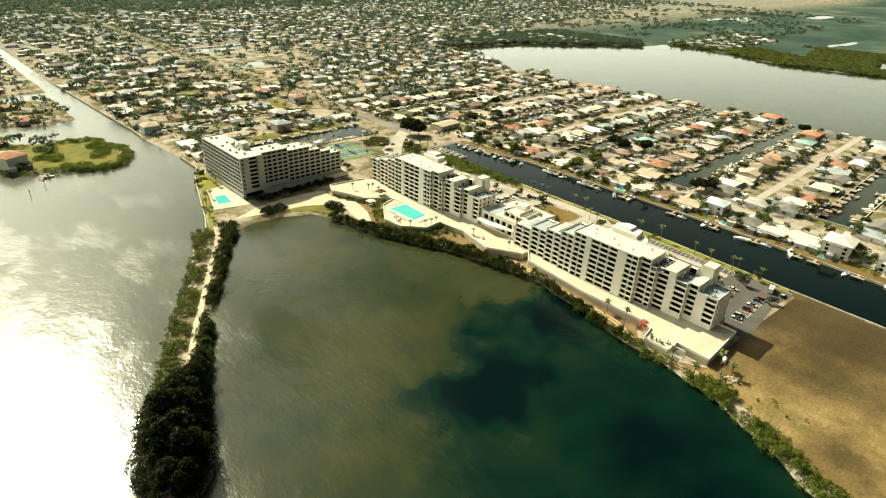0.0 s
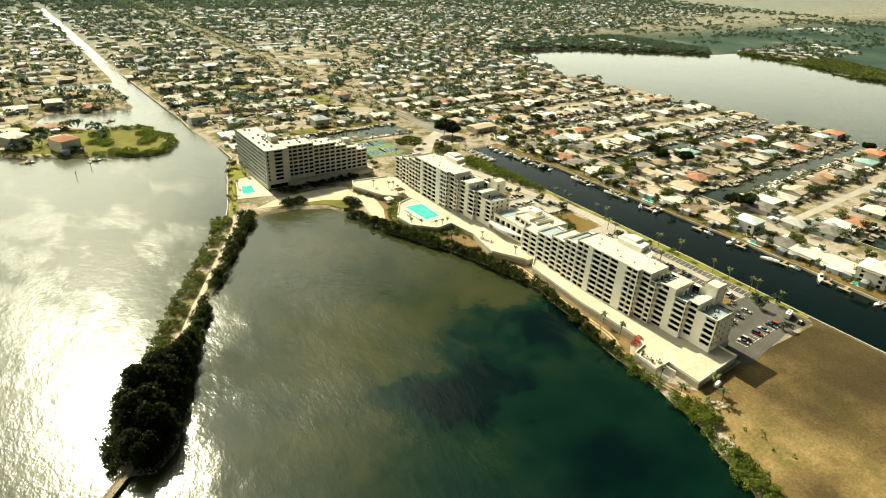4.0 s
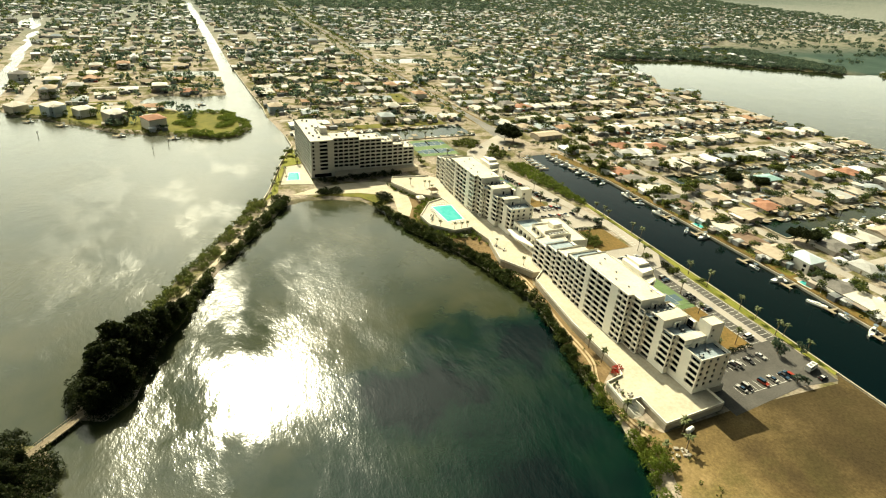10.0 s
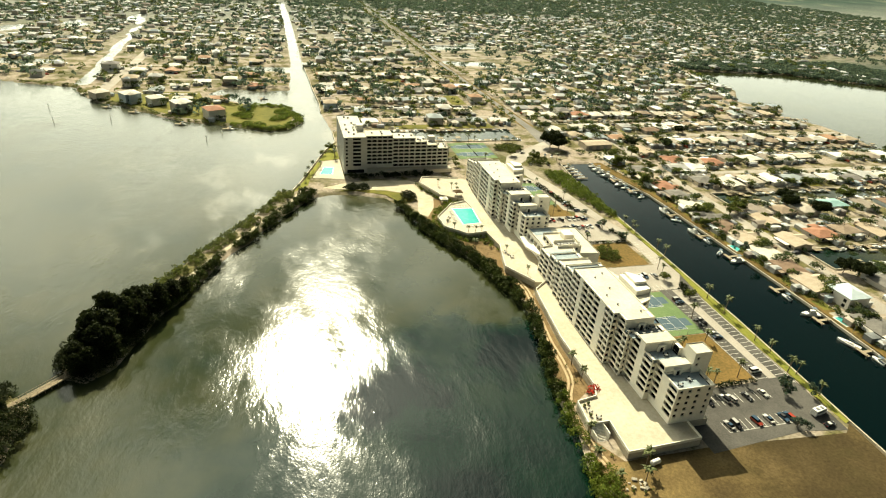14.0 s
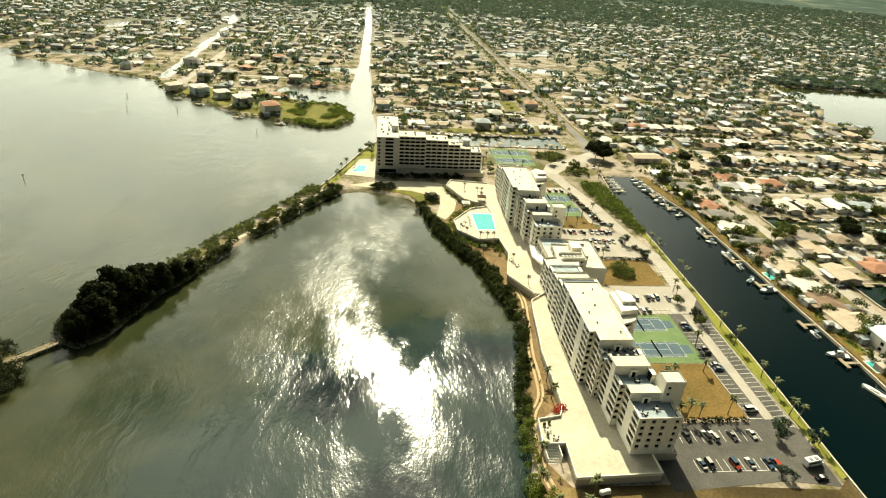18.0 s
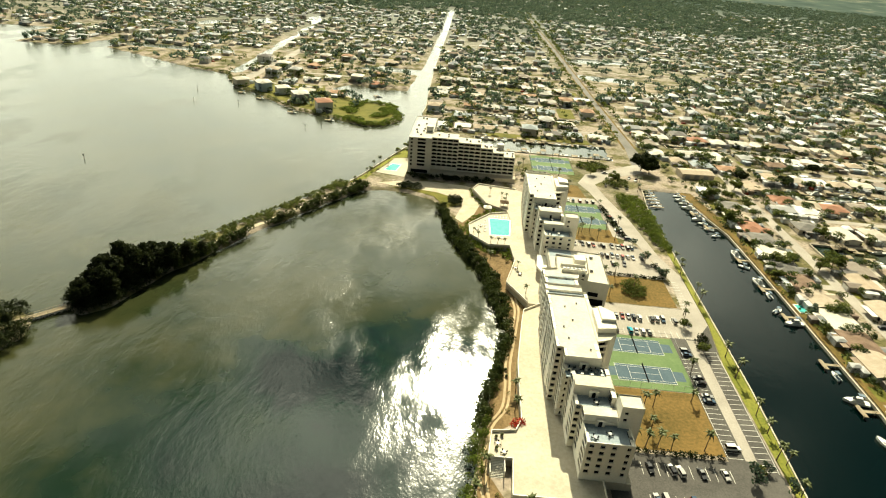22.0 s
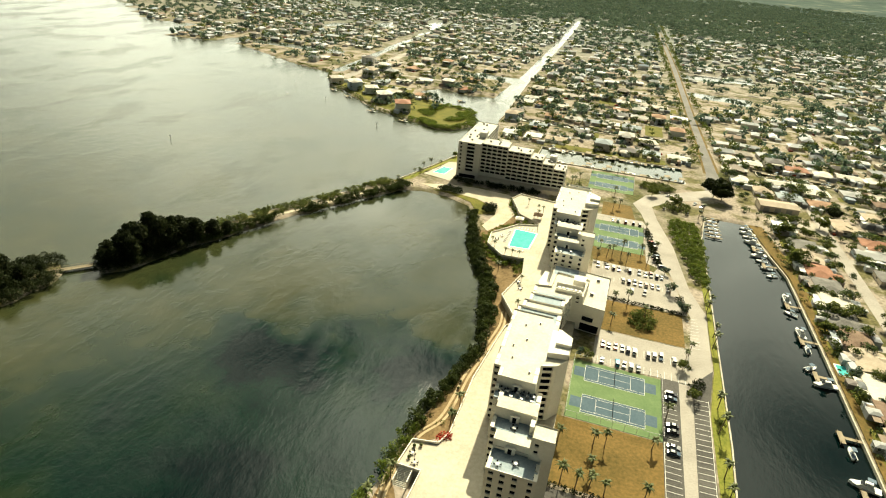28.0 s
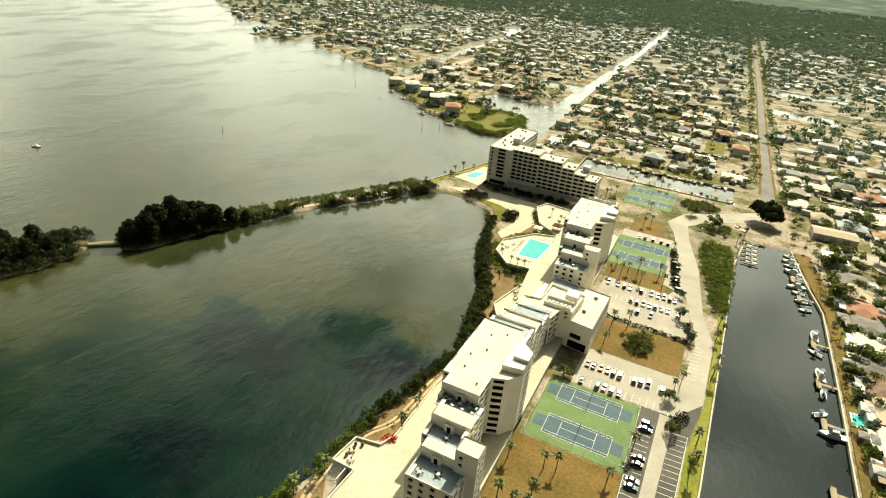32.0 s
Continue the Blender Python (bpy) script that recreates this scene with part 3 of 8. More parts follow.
def facade(bm, owner, start, end, z0, z1, holes=(), depth=0.35, arch=False, pane_name="window", inset=0.0, mat=None):
    """A wall from start to end (outside on its right), with openings (a, b, c, d): along from a to b, z from c to d. Each gets reveals and a dark pane at its back."""
    start, end = Vector((*start, 0)), Vector((*end, 0))
    u = (end - start).normalized()
    width = (end - start).length
    n = Vector((u.y, -u.x, 0))
    at = lambda a, z, k=0.0: start + u * a + Vector((0, 0, z)) - n * k
    quad = lambda *ps: bm.faces.new([bm.verts.new(p) for p in ps])
    cols = sorted({0.0, width, *(h[0] for h in holes), *(h[1] for h in holes)})
    for a, b in zip(cols, cols[1:]):
        inside = sorted((h[2], h[3]) for h in holes if h[0] <= a + 1e-6 and h[1] >= b - 1e-6)
        z = z0
        for c, d in inside:
            if c > z:
                quad(at(a, z), at(b, z), at(b, c), at(a, c))
            z = d
        if z < z1:
            quad(at(a, z), at(b, z), at(b, z1), at(a, z1))
    turn = math.degrees(math.atan2(u.y, u.x))
    for a, b, c, d in holes:
        low = c
        if pane_name == "balcony":
            low = c - 0.85
            quad(at(b, c), at(a, c), at(a, c, 0.16), at(b, c, 0.16))
            quad(at(a, c, 0.16), at(b, c, 0.16), at(b, low, 0.16), at(a, low, 0.16))
        front = 0.16 if low < c else 0.0
        quad(at(a, low, front), at(a, d, front), at(a, d, depth), at(a, low, depth))
        quad(at(b, d, front), at(b, low, front), at(b, low, depth), at(b, d, depth))
        if front:
            quad(at(a, c), at(a, d), at(a, d, front), at(a, c, front))
            quad(at(b, d), at(b, c), at(b, c, front), at(b, d, front))
        quad(at(a, d), at(b, d), at(b, d, depth), at(a, d, depth))
        quad(at(b, low, front), at(a, low, front), at(a, low, depth), at(b, low, depth))
        if arch:
            r = (b - a) / 2
            for side in (0, 1):
                corner = a if side == 0 else b
                sg = 1 if side == 0 else -1
                arc = [(corner + sg * r * (1 - math.cos(k * math.pi / 8)), d - 0.55 * (1 - math.sin(k * math.pi / 8))) for k in range(5)]
                bm.faces.new([bm.verts.new(at(p, q, 0.01)) for p, q in [(corner, d)] + arc])
        w, h = round(b - a, 2), round(d - low, 2)
        key = (w, h, pane_name)
        if key not in PANES:
            pb = bmesh.new()
            box(pb, -w / 2, w / 2, -0.03, 0.03, 0, h)
            if pane_name == "window":
                pane = bpy.data.meshes.new("window")
            else:
                pane = bpy.data.meshes.new("balcony")
                box(pb, -0.04, 0.04, -0.08, 0.06, 0, h)
            pb.to_mesh(pane)
            pb.free()
            pane.materials.append(GLASS)
            PANES[key] = pane
        p = at((a + b) / 2, low, depth)
        ob = part(pane_name, PANES[key], None, owner)
        ob.matrix_basis = pose(p.x, p.y, p.z, 0, 0, turn)


def rows_of(base, top, n=None, height=2.75, sill=0.98, head=0.06):
    k = n if n is not None else int((top - base + 0.4) / height)
    return [(top - 0.35 - (i + 1) * height + sill, top - 0.35 - i * height - head) for i in range(k)]


def slots(cols, rows):
    return [(a, b, c, d) for a, b in cols for c, d in rows]


def even(width, n, margin, pier):
    """n openings over a width, with end margins and piers between."""
    w = (width - 2 * margin - (n - 1) * pier) / n
    return [(margin + i * (w + pier), margin + i * (w + pier) + w) for i in range(n)]


def parapet(bm, x0, x1, y0, y1, z, h=0.9, t=0.3):
    box(bm, x0, x1, y0, y0 + t, z, z + h)
    box(bm, x0, x1, y1 - t, y1, z, z + h)
    box(bm, x0, x0 + t, y0 + t, y1 - t, z, z + h)
    box(bm, x1 - t, x1, y0 + t, y1 - t, z, z + h)
    return bm


def openings_to(wall):
    """Hangs the windows, balconies and doors of a building on its wall."""
    for ob in list(wall.parent.children):
        if ob.name.split(".")[0] in ("window", "balcony", "garage_door", "front_door", "roller_door"):
            ob.parent = wall


# ---- the two stepped towers on the podium ----
DECK_Z = 4.4
G = LAND


def roof_box(owner, x0, x1, y0, y1, z, mat, name, label=""):
    return part(name, boxed(x0, x1, y0, y1, z - 0.3, z), mat, owner, label)


def stepped_tower(dy, label):
    t = thing("apartment_tower", label, "apartment building", "stepped towers")
    y = lambda v: v + dy
    wall = bmesh.new()
    g = LAND
    # west front: south end towards north, each run steps out to the west
    runs = [(70.0, 79.2, 235.0, 20.3), (79.2, 83.5, 235.0, 23.2), (83.5, 89.5, 232.8, 23.2), (89.5, 98.0, 232.8, 26.0), (98.0, 101.0, 230.6, 26.0), (101.0, 106.0, 230.6, 29.0), (106.0, 142.0, 228.2, 29.0),
            (142.0, 150.0, 228.6, 26.2), (150.0, 160.0, 229.6, 23.4), (160.0, 171.0, 231.0, 20.6)]
    bays = {0: [(0.5, 5.0)], 1: [(0.3, 4.1)], 2: [(0.4, 5.6)], 3: [(3.2, 8.2)], 4: [(0.25, 2.8)], 5: [(0.3, 4.8)],
            6: [(0.6, 3.3), (3.6, 6.4), (11.2, 15.8), (16.2, 20.8), (21.2, 25.8), (28.9, 32.0), (32.3, 35.4)], 7: [(0.6, 3.8), (4.3, 7.5)], 8: [(0.5, 4.6), (5.4, 9.5)], 9: [(0.6, 5.0), (5.8, 10.4)]}
    for i, (y0, y1, x, top) in enumerate(runs):
        cols = [(y1 - y0 - b, y1 - y0 - a) for a, b in bays.get(i, [])]
        facade(wall, t, (x, y(y1)), (x, y(y0)), g, top, slots(cols, rows_of(DECK_Z, top)), 1.25, arch=i > 6, pane_name="balcony")
    # south faces of the steps
    for (a0, a1, xa, ta), (b0, b1, xb, tb) in zip(runs, runs[1:]):
        if xb < xa:
            facade(wall, t, (xb, y(b0)), (xa, y(b0)), g, tb, slots([(0.4, 1.9)], [(c + 0.1, d - 0.1) for c, d in rows_of(DECK_Z, min(ta, tb))]), 0.4)
        elif xb > xa:
            facade(wall, t, (xb, y(a1)), (xa, y(a1)), g, ta)
    # south end wall with small square windows
    facade(wall, t, (235.0, y(70)), (250.0, y(70)), g, 20.3, slots([(1.0, 2.5), (4.4, 5.9), (8.0, 9.5)], [(c + 0.1, d - 0.1) for c, d in rows_of(DECK_Z, 20.3)]) +
           slots([(12.6, 13.9)], [(c, d - 0.2) for c, d in rows_of(DECK_Z, 20.3)]), 0.4)
    # east side
    facade(wall, t, (250.0, y(70)), (250.0, y(78.5)), g, 20.3, slots([(1.0, 3.4), (4.6, 7.2)], rows_of(DECK_Z, 20.3)), 1.2, pane_name="balcony")
    facade(wall, t, (246.0, y(78.5)), (253.0, y(78.5)), g, 28.3, slots([(1.2, 2.4)], [(25.0, 26.2), (22.3, 23.5)]), 0.4)
    facade(wall, t, (253.0, y(78.5)), (253.0, y(84.5)), g, 28.3, slots([(1.0, 2.2), (3.4, 4.8)], rows_of(LAND, 26.0)), 0.8)
    facade(wall, t, (253.0, y(84.5)), (246.0, y(84.5)), g, 28.3)
    facade(wall, t, (246.0, y(84.5)), (246.0, y(78.5)), 20.0, 28.3)
    facade(wall, t, (246.0, y(84.5)), (246.0, y(101)), g, 26.0, slots(even(16.5, 4, 1.0, 0.8), rows_of(DECK_Z, 26.0)), 1.4, pane_name="balcony")
    facade(wall, t, (246.0, y(101)), (243.4, y(101)), g, 25.9)
    facade(wall, t, (243.4, y(101)), (243.4, y(111)), g, 29.0, slots(even(10, 2, 1.0, 0.8), rows_of(DECK_Z, 29.0)), 1.4, pane_name="balcony")
    facade(wall, t, (243.4, y(111)), (248.6, y(113)), g, 29.0, slots([(0.8, 4.4)], rows_of(DECK_Z, 29.0)), 1.2, pane_name="balcony")
    facade(wall, t, (248.6, y(113)), (252.0, y(118)), g, 29.0)
    facade(wall, t, (252.0, y(118)), (252.0, y(127)), g, 31.0, slots([(2.2, 6.6)], rows_of(DECK_Z, 29.0)), 1.2, pane_name="balcony")
    facade(wall, t, (252.0, y(127)), (246.0, y(132)), g, 31.0)
    facade(wall, t, (246.0, y(132)), (246.0, y(150)), g, 29.0 - 2.8, slots(even(18, 4, 1.0, 0.8), rows_of(DECK_Z, 26.2)), 1.4, pane_name="balcony")
    facade(wall, t, (246.0, y(150)), (246.0, y(171)), g, 20.6, slots(even(21, 4, 1.0, 1.0), rows_of(DECK_Z, 20.6)), 1.4, pane_name="balcony")
    facade(wall, t, (246.0, y(171)), (231.0, y(171)), g, 20.6, slots([(1.2, 2.3), (4.6, 5.7), (9.0, 10.1)], [(c + 0.3, d - 0.1) for c, d in rows_of(DECK_Z, 20.6)]), 0.4)
    # walls that rise from one roof level to the next
    facade(wall, t, (235.0, y(79.2)), (246.0, y(79.2)), 19.0, 23.2)
    facade(wall, t, (232.8, y(89.5)), (246.0, y(89.5)), 22.0, 26.0)
    facade(wall, t, (230.6, y(101)), (243.4, y(101)), 24.5, 29.0)
    facade(wall, t, (243.4, y(142)), (228.2, y(142)), 25.0, 29.0)
    facade(wall, t, (246.0, y(150)), (228.6, y(150)), 22.0, 26.2)
    facade(wall, t, (246.0, y(160)), (229.6, y(160)), 19.0, 23.4)
    facade(wall, t, (243.4, y(111)), (243.4, y(142)), 25.5, 29.0)
    openings_to(part("wall", wall, STUCCO, t))
    # roofs and terraces
    roof_box(t, 235.3, 249.7, y(70.3), y(79.15), 19.4, TERRACE, "terrace", "blue-grey roof terrace behind a white parapet")
    roof_box(t, 235.3, 245.9, y(79.4), y(83.4), 23.0, ROOF_WHITE, "roof")
    roof_box(t, 233.1, 245.8, y(83.5), y(89.45), 22.1, TERRACE, "terrace", "blue-grey roof terrace behind a white parapet")
    roof_box(t, 233.1, 245.8, y(89.8), y(95.2), 26.0, ROOF_WHITE, "roof")
    roof_box(t, 231.0, 245.8, y(95.2), y(100.95), 24.6, TERRACE, "terrace", "dark roof terrace with planters")
    main = bmesh.new()
    prism(main, [(230.7, y(101.1)), (243.3, y(101.1)), (243.3, y(111)), (248.5, y(113.1)), (251.8, y(118)), (251.8, y(127)), (246, y(131.8)), (243.3, y(141.9)), (228.4, y(141.9)), (228.4, y(106)), (230.7, y(106))], 28.1, 28.5)
    part("roof", main, ROOF_WHITE, t, "flat white main roof")
    roof_box(t, 228.8, 245.8, y(142.1), y(149.9), 25.2, TERRACE, "terrace", "long blue-grey terrace")
    roof_box(t, 229.8, 245.8, y(150.1), y(159.9), 22.6, ROOF_WHITE, "roof")
    roof_box(t, 231.2, 245.8, y(160.1), y(170.8), 19.8, TERRACE, "terrace", "blue-grey roof terrace behind a white parapet")
    roof_box(t, 243.5, 245.9, y(131.9), y(142), 26.0, ROOF_WHITE, "roof")
    roof_box(t, 246.2, 252.8, y(78.7), y(84.3), 27.9, ROOF_WHITE, "roof")
    pb = parapet(bmesh.new(), 235.02, 249.98, y(70.02), y(79.18), 20.25, 0.35)
    part("parapet", pb, STUCCO, t)
    # lift tower on the east edge with its slanted crown
    crown = bmesh.new()
    prism(crown, [(244.5, y(117)), (251.6, y(118.2)), (251.9, y(126.8)), (247, y(131)), (244.5, y(131))], 28.5, 30.7)
    part("lift_tower", crown, STUCCO, t)
    cap = bmesh.new()
    prism(cap, [(246.5, y(122)), (251.9, y(122)), (251.9, y(126.8)), (247.5, y(130.5)), (246.5, y(130.5))], 30.7, 32.0)
    part("lift_tower_cap", cap, STUCCO, t)
    for px, py, pz in ((239.0, 79.1, 19.4), (238.0, 89.2, 22.3), (236.0, 100.7, 24.6)):
        hut = bmesh.new()
        box(hut, px, px + 3.0, y(py - 0.9), y(py), pz, pz + 2.5)
        part("stair_hut", hut, STUCCO, t)
        part("hut_door", boxed(px + 0.8, px + 2.0, y(py - 0.95), y(py - 0.88), pz + 0.05, pz + 2.1), GLASS, t)
    for px, py in ((233, 112), (236, 124), (234, 133), (240, 106), (239, 136), (232, 119)):
        part("roof_vent", boxed(px, px + 0.6, y(py), y(py) + 0.6, 28.5, 29.2, bevel=0.05), METAL_GREY, t)
    for k in range(7):
        part("roof_unit", boxed(232.5 + k * 1.7, 233.6 + k * 1.7, y(96.0 + (k % 2) * 1.9), y(96.9 + (k % 2) * 1.9), 24.6, 25.6, bevel=0.06), METAL_GREY, t)
    for k in range(5):
        part("roof_unit", boxed(232 + k * 2.4, 233.3 + k * 2.4, y(153), y(154.2), 22.6, 23.6, bevel=0.06), METAL_GREY, t)
    return t


stepped_tower(0.0, "cream stucco stepped apartment tower with balconies and roof terraces")
stepped_tower(144.3, "cream stucco stepped apartment tower beside the long pool deck")

# ---- the north wing of the first tower, stepping down to the club building ----
wing = thing("north_wing", "cream stucco wing joining the tower and the club building", "building")
ww = bmesh.new()
facade(ww, wing, (231.2, 171.1), (246.6, 171.1), 12.0, 18.4)
facade(ww, wing, (246.6, 171.1), (248.6, 180.2), LAND, 18.4, slots(even(9.3, 2, 1.0, 1.0), rows_of(LAND, 18.4, 5)), 0.5)
facade(ww, wing, (248.6, 180.2), (253.4, 180.6), LAND, 18.4, slots([(1.6, 3.0)], rows_of(LAND, 18.4, 5)), 0.5)
facade(ww, wing, (253.4, 180.6), (254.8, 197.0), 12.0, 18.4, slots(even(16.4, 4, 1.4, 2.2), [(15.2, 16.6)]), 0.4)
facade(ww, wing, (254.8, 197.0), (239.4, 198.2), 12.0, 18.4, slots(even(15.4, 3, 1.4, 2.0), [(15.0, 16.8)]), 0.4)
facade(ww, wing, (239.4, 198.2), (238.6, 184.0), 12.0, 18.4, slots(even(14.2, 3, 1.0, 1.0), [(15.0, 17.2)]), 0.6)
facade(ww, wing, (238.6, 184.0), (231.2, 182.4), LAND, 18.4)
facade(ww, wing, (231.2, 182.4), (231.2, 171.1), LAND, 18.4, slots([(0.7, 5.2), (6.0, 10.6)], rows_of(DECK_Z, 18.4)), 1.25, arch=True, pane_name="balcony")
openings_to(part("wall", ww, STUCCO, wing))
part("roof", prism(bmesh.new(), [(231.5, 171.4), (246.4, 171.4), (248.4, 180.5), (253.1, 180.9), (254.5, 196.7), (239.7, 197.9), (238.9, 183.8), (231.5, 182.1)], 17.2, 17.6), ROOF_WHITE, wing)
part("terrace", boxed(233.5, 246.0, 173.0, 177.5, 17.6, 17.66), TERRACE, wing, "blue-grey roof terrace")
part("screen_wall", boxed(240.5, 252.5, 181.6, 181.9, 17.6, 19.2), STUCCO, wing)
part("screen_wall", boxed(240.5, 252.5, 187.0, 187.3, 17.6, 19.2), STUCCO, wing)
for k in range(6):
    part("roof_unit", boxed(241.4 + k * 1.85, 242.6 + k * 1.85, 183.4, 184.9, 17.6, 18.7, bevel=0.06), METAL_GREY, wing)
part("lift_house", boxed(247.5, 253.0, 189.5, 195.0, 17.6, 20.6, bevel=0.1), STUCCO, wing)

# ---- the low club building between the towers ----
club = thing("club_building", "low cream flat-roofed club building joining the two towers", "building")
cw = bmesh.new()
facade(cw, club, (236.5, 212.6), (236.5, 182), LAND, 14.2, slots(even(30, 6, 1.5, 1.0), [(5.6, 8.2), (9.6, 12.4)]), 1.6, pane_name="balcony")
facade(cw, club, (236.5, 182), (263.5, 178.5), LAND, 14.8, [(18, 23, 6.5, 9.0), (17.6, 26.0, 1.3, 5.4)], 0.5)
facade(cw, club, (263.5, 178.5), (264.5, 209.5), LAND, 14.8, slots(even(31, 5, 2.0, 2.0), [(9.5, 12.0)]), 0.5)
facade(cw, club, (264.5, 209.5), (236.5, 212.6), LAND, 14.8)
openings_to(part("wall", cw, STUCCO, club))
part("roof", prism(bmesh.new(), [(236.8, 182.3), (263.2, 178.9), (264.2, 209.2), (236.8, 212.3)], 13.9, 14.3), ROOF_WHITE, club)
part("terrace", boxed(237.5, 249, 203, 211.5, 14.31, 14.36), TERRACE, club, "dark blue roof terrace")
for px, py in ((246, 196), (252, 199), (256, 190), (242, 190), (258, 204)):
    part("roof_unit", boxed(px, px + 1.6, py, py + 1.2, 14.3, 15.5, bevel=0.06), METAL_GREY, club)
part("balcony_slab", prism(bmesh.new(), [(231, 200), (236.4, 186), (236.4, 212), (232.5, 213)], 8.6, 9.6), STUCCO, club)

# ---- podium decks ----
podium = thing("podium", "white parking podium deck with low parapet along the lagoon", "podium", kind="structure")
POD = [(213.8, 60.6), (243.0, 61.5), (243.0, 69.9), (252, 69.9), (252, 178), (231, 171), (223, 164.4), (221.6, 154.3), (218.4, 124.6), (218.2, 93.6), (216.0, 88), (207.5, 86.5), (206.3, 75.0), (214.4, 75.0)]
part("deck", prism(bmesh.new(), POD, 0.6, DECK_Z), DECK, podium)
PLAZA = [(231, 171.2), (252, 178.2), (252, 300), (226, 318), (200, 322), (196, 312), (205, 290), (219, 280), (221, 262), (221, 236), (219, 230), (221.1, 212.6), (215.7, 188.5), (225.5, 171.4)]
part("plaza", prism(bmesh.new(), PLAZA, 0.6, DECK_Z - 0.02), DECK, podium)
POOLDECK = [(196, 240), (207, 228.5), (219, 230), (221, 236), (220.9, 262), (219, 276), (207.8, 272), (195, 254)]
part("pool_deck", prism(bmesh.new(), POOLDECK, 0.5, DECK_Z - 0.05), DECK, podium)


def wall_along(name, pts, z0, z1, thick, mat, owner, closed=False):
    seq = list(zip(pts, pts[1:] + pts[:1])) if closed else list(zip(pts, pts[1:]))
    for (ax, ay), (bx, by) in seq:
        d = math.hypot(bx - ax, by - ay)
        ob = part(name, boxed(0, d, -thick / 2, thick / 2, z0, z1), mat, owner)
        ob.matrix_basis = pose(ax, ay, 0, 0, 0, math.degrees(math.atan2(by - ay, bx - ax)))


wall_along("parapet", [POD[i] for i in (2, 1, 0, 13, 12, 11, 10, 9, 8, 7, 6, 5)], DECK_Z - 0.3, DECK_Z + 0.9, 0.3, STUCCO, podium)
wall_along("parapet", [PLAZA[i] for i in (13, 12, 11)], DECK_Z - 0.3, DECK_Z + 0.9, 0.3, STUCCO, podium)
wall_along("parapet", [POOLDECK[i] for i in (2, 1, 0, 7, 6, 5)], DECK_Z - 0.3, DECK_Z + 0.8, 0.3, STUCCO, podium)
wall_along("parapet", [PLAZA[i] for i in (3, 4, 5, 6)], DECK_Z - 0.3, DECK_Z + 0.8, 0.3, STUCCO, podium)

stairs = thing("outdoor_stairs", "white concrete stairs down from the podium bump", "stairs")
for k in range(12):
    part("step", boxed(207.2, 211.5, 74.8 - 0.42 * (k + 1), 74.8 - 0.42 * k, G - 0.1, DECK_Z - 0.26 * (k + 1)), STUCCO, stairs)
part("side_wall", boxed(211.55, 211.85, 69.6, 74.9, G - 0.1, DECK_Z + 0.4), STUCCO, stairs)
part("side_wall", boxed(206.9, 207.15, 69.6, 74.9, G - 0.1, DECK_Z - 0.6), STUCCO, stairs)
for k, (px, py) in enumerate(((209, 84), (211, 85), (209, 79), (214, 120), (213.8, 124))):
    pot = thing("planter", "low round planter with a green shrub", "planter", "planters", at=pose(px, py, DECK_Z if px < 213 else G))
    part("pot", tube(bmesh.new(), [(0, 0, 0), (0, 0, 0.6)], [0.45, 0.6], 10), CONCRETE, pot)
    part("plant", tube(bmesh.new(), [(0, 0, 0.55), (0.05, 0, 1.0), (0, 0.05, 1.4)], [0.55, 0.6, 0.2], 7), LEAF_PALM, pot)
pool = thing("swimming_pool", "rectangular turquoise swimming pool set in the pale deck", "pool")
part("coping", prism(bmesh.new(), [(206.9, 266), (221.0, 265.4), (219.6, 242.4), (207.6, 241.4)], DECK_Z - 0.04, DECK_Z + 0.06), WHITE_PAINT, pool)
part("pool_water", prism(bmesh.new(), [(207.6, 265.2), (220.2, 264.7), (218.9, 243.2), (208.3, 242.2)], DECK_Z + 0.0, DECK_Z + 0.085), POOL_WATER, pool)

# ---- the long apartment block at the north end ----
blk = thing("apartment_block", "cream L-shaped apartment block with rows of arched balconies", "apartment building")
bw = bmesh.new()
steps = [(163.5, 183.0, 28.3), (183.0, 199.7, 26.2), (199.7, 208.7, 23.4), (208.7, 216.8, 20.8), (216.8, 225.3, 18.2)]
facade(bw, blk, (147, 402), (147, 342.5), LAND, 28.3, slots(even(59.5, 13, 1.2, 0.6), rows_of(2.0, 28.3, 9)), 1.2, arch=True, pane_name="balcony")
facade(bw, blk, (147, 342.5), (163.5, 342.5), LAND, 28.3, slots([(1.2, 2.8)], [(c, d - 0.2) for c, d in rows_of(3.5, 28.3, 8)]) + slots([(6.4, 12.2)], rows_of(3.5, 28.3, 8)) + [(2.0, 14.5, 1.5, 4.2)], 1.5, pane_name="balcony")
facade(bw, blk, (163.5, 342.5), (163.5, 346), LAND, 28.3)
for a, b, top in steps:
    n = max(2, round((b - a) / 4.1))
    facade(bw, blk, (a, 346), (b, 346), LAND, top, slots(even(b - a, n, 0.3, 0.35), rows_of(DECK_Z, top)), 1.25, arch=True, pane_name="balcony")
for (a, b, top), (a2, b2, top2) in zip(steps, steps[1:]):
    facade(bw, blk, (b, 346), (b, 361), top2 - 1, top)
facade(bw, blk, (225.3, 346), (225.3, 361), LAND, 18.2, slots(even(15, 2, 2.0, 2.0), rows_of(DECK_Z, 18.2)), 0.5)
facade(bw, blk, (225.3, 361), (163.5, 361), LAND, 18.0)
facade(bw, blk, (216.8, 361), (163.5, 361), 18.0, 20.8)
facade(bw, blk, (199.7, 361), (163.5, 361), 20.8, 26.0)
facade(bw, blk, (163.5, 361), (163.5, 402), LAND, 28.3, slots(even(41, 8, 2.0, 1.0), rows_of(2.0, 28.3, 9)), 1.0)
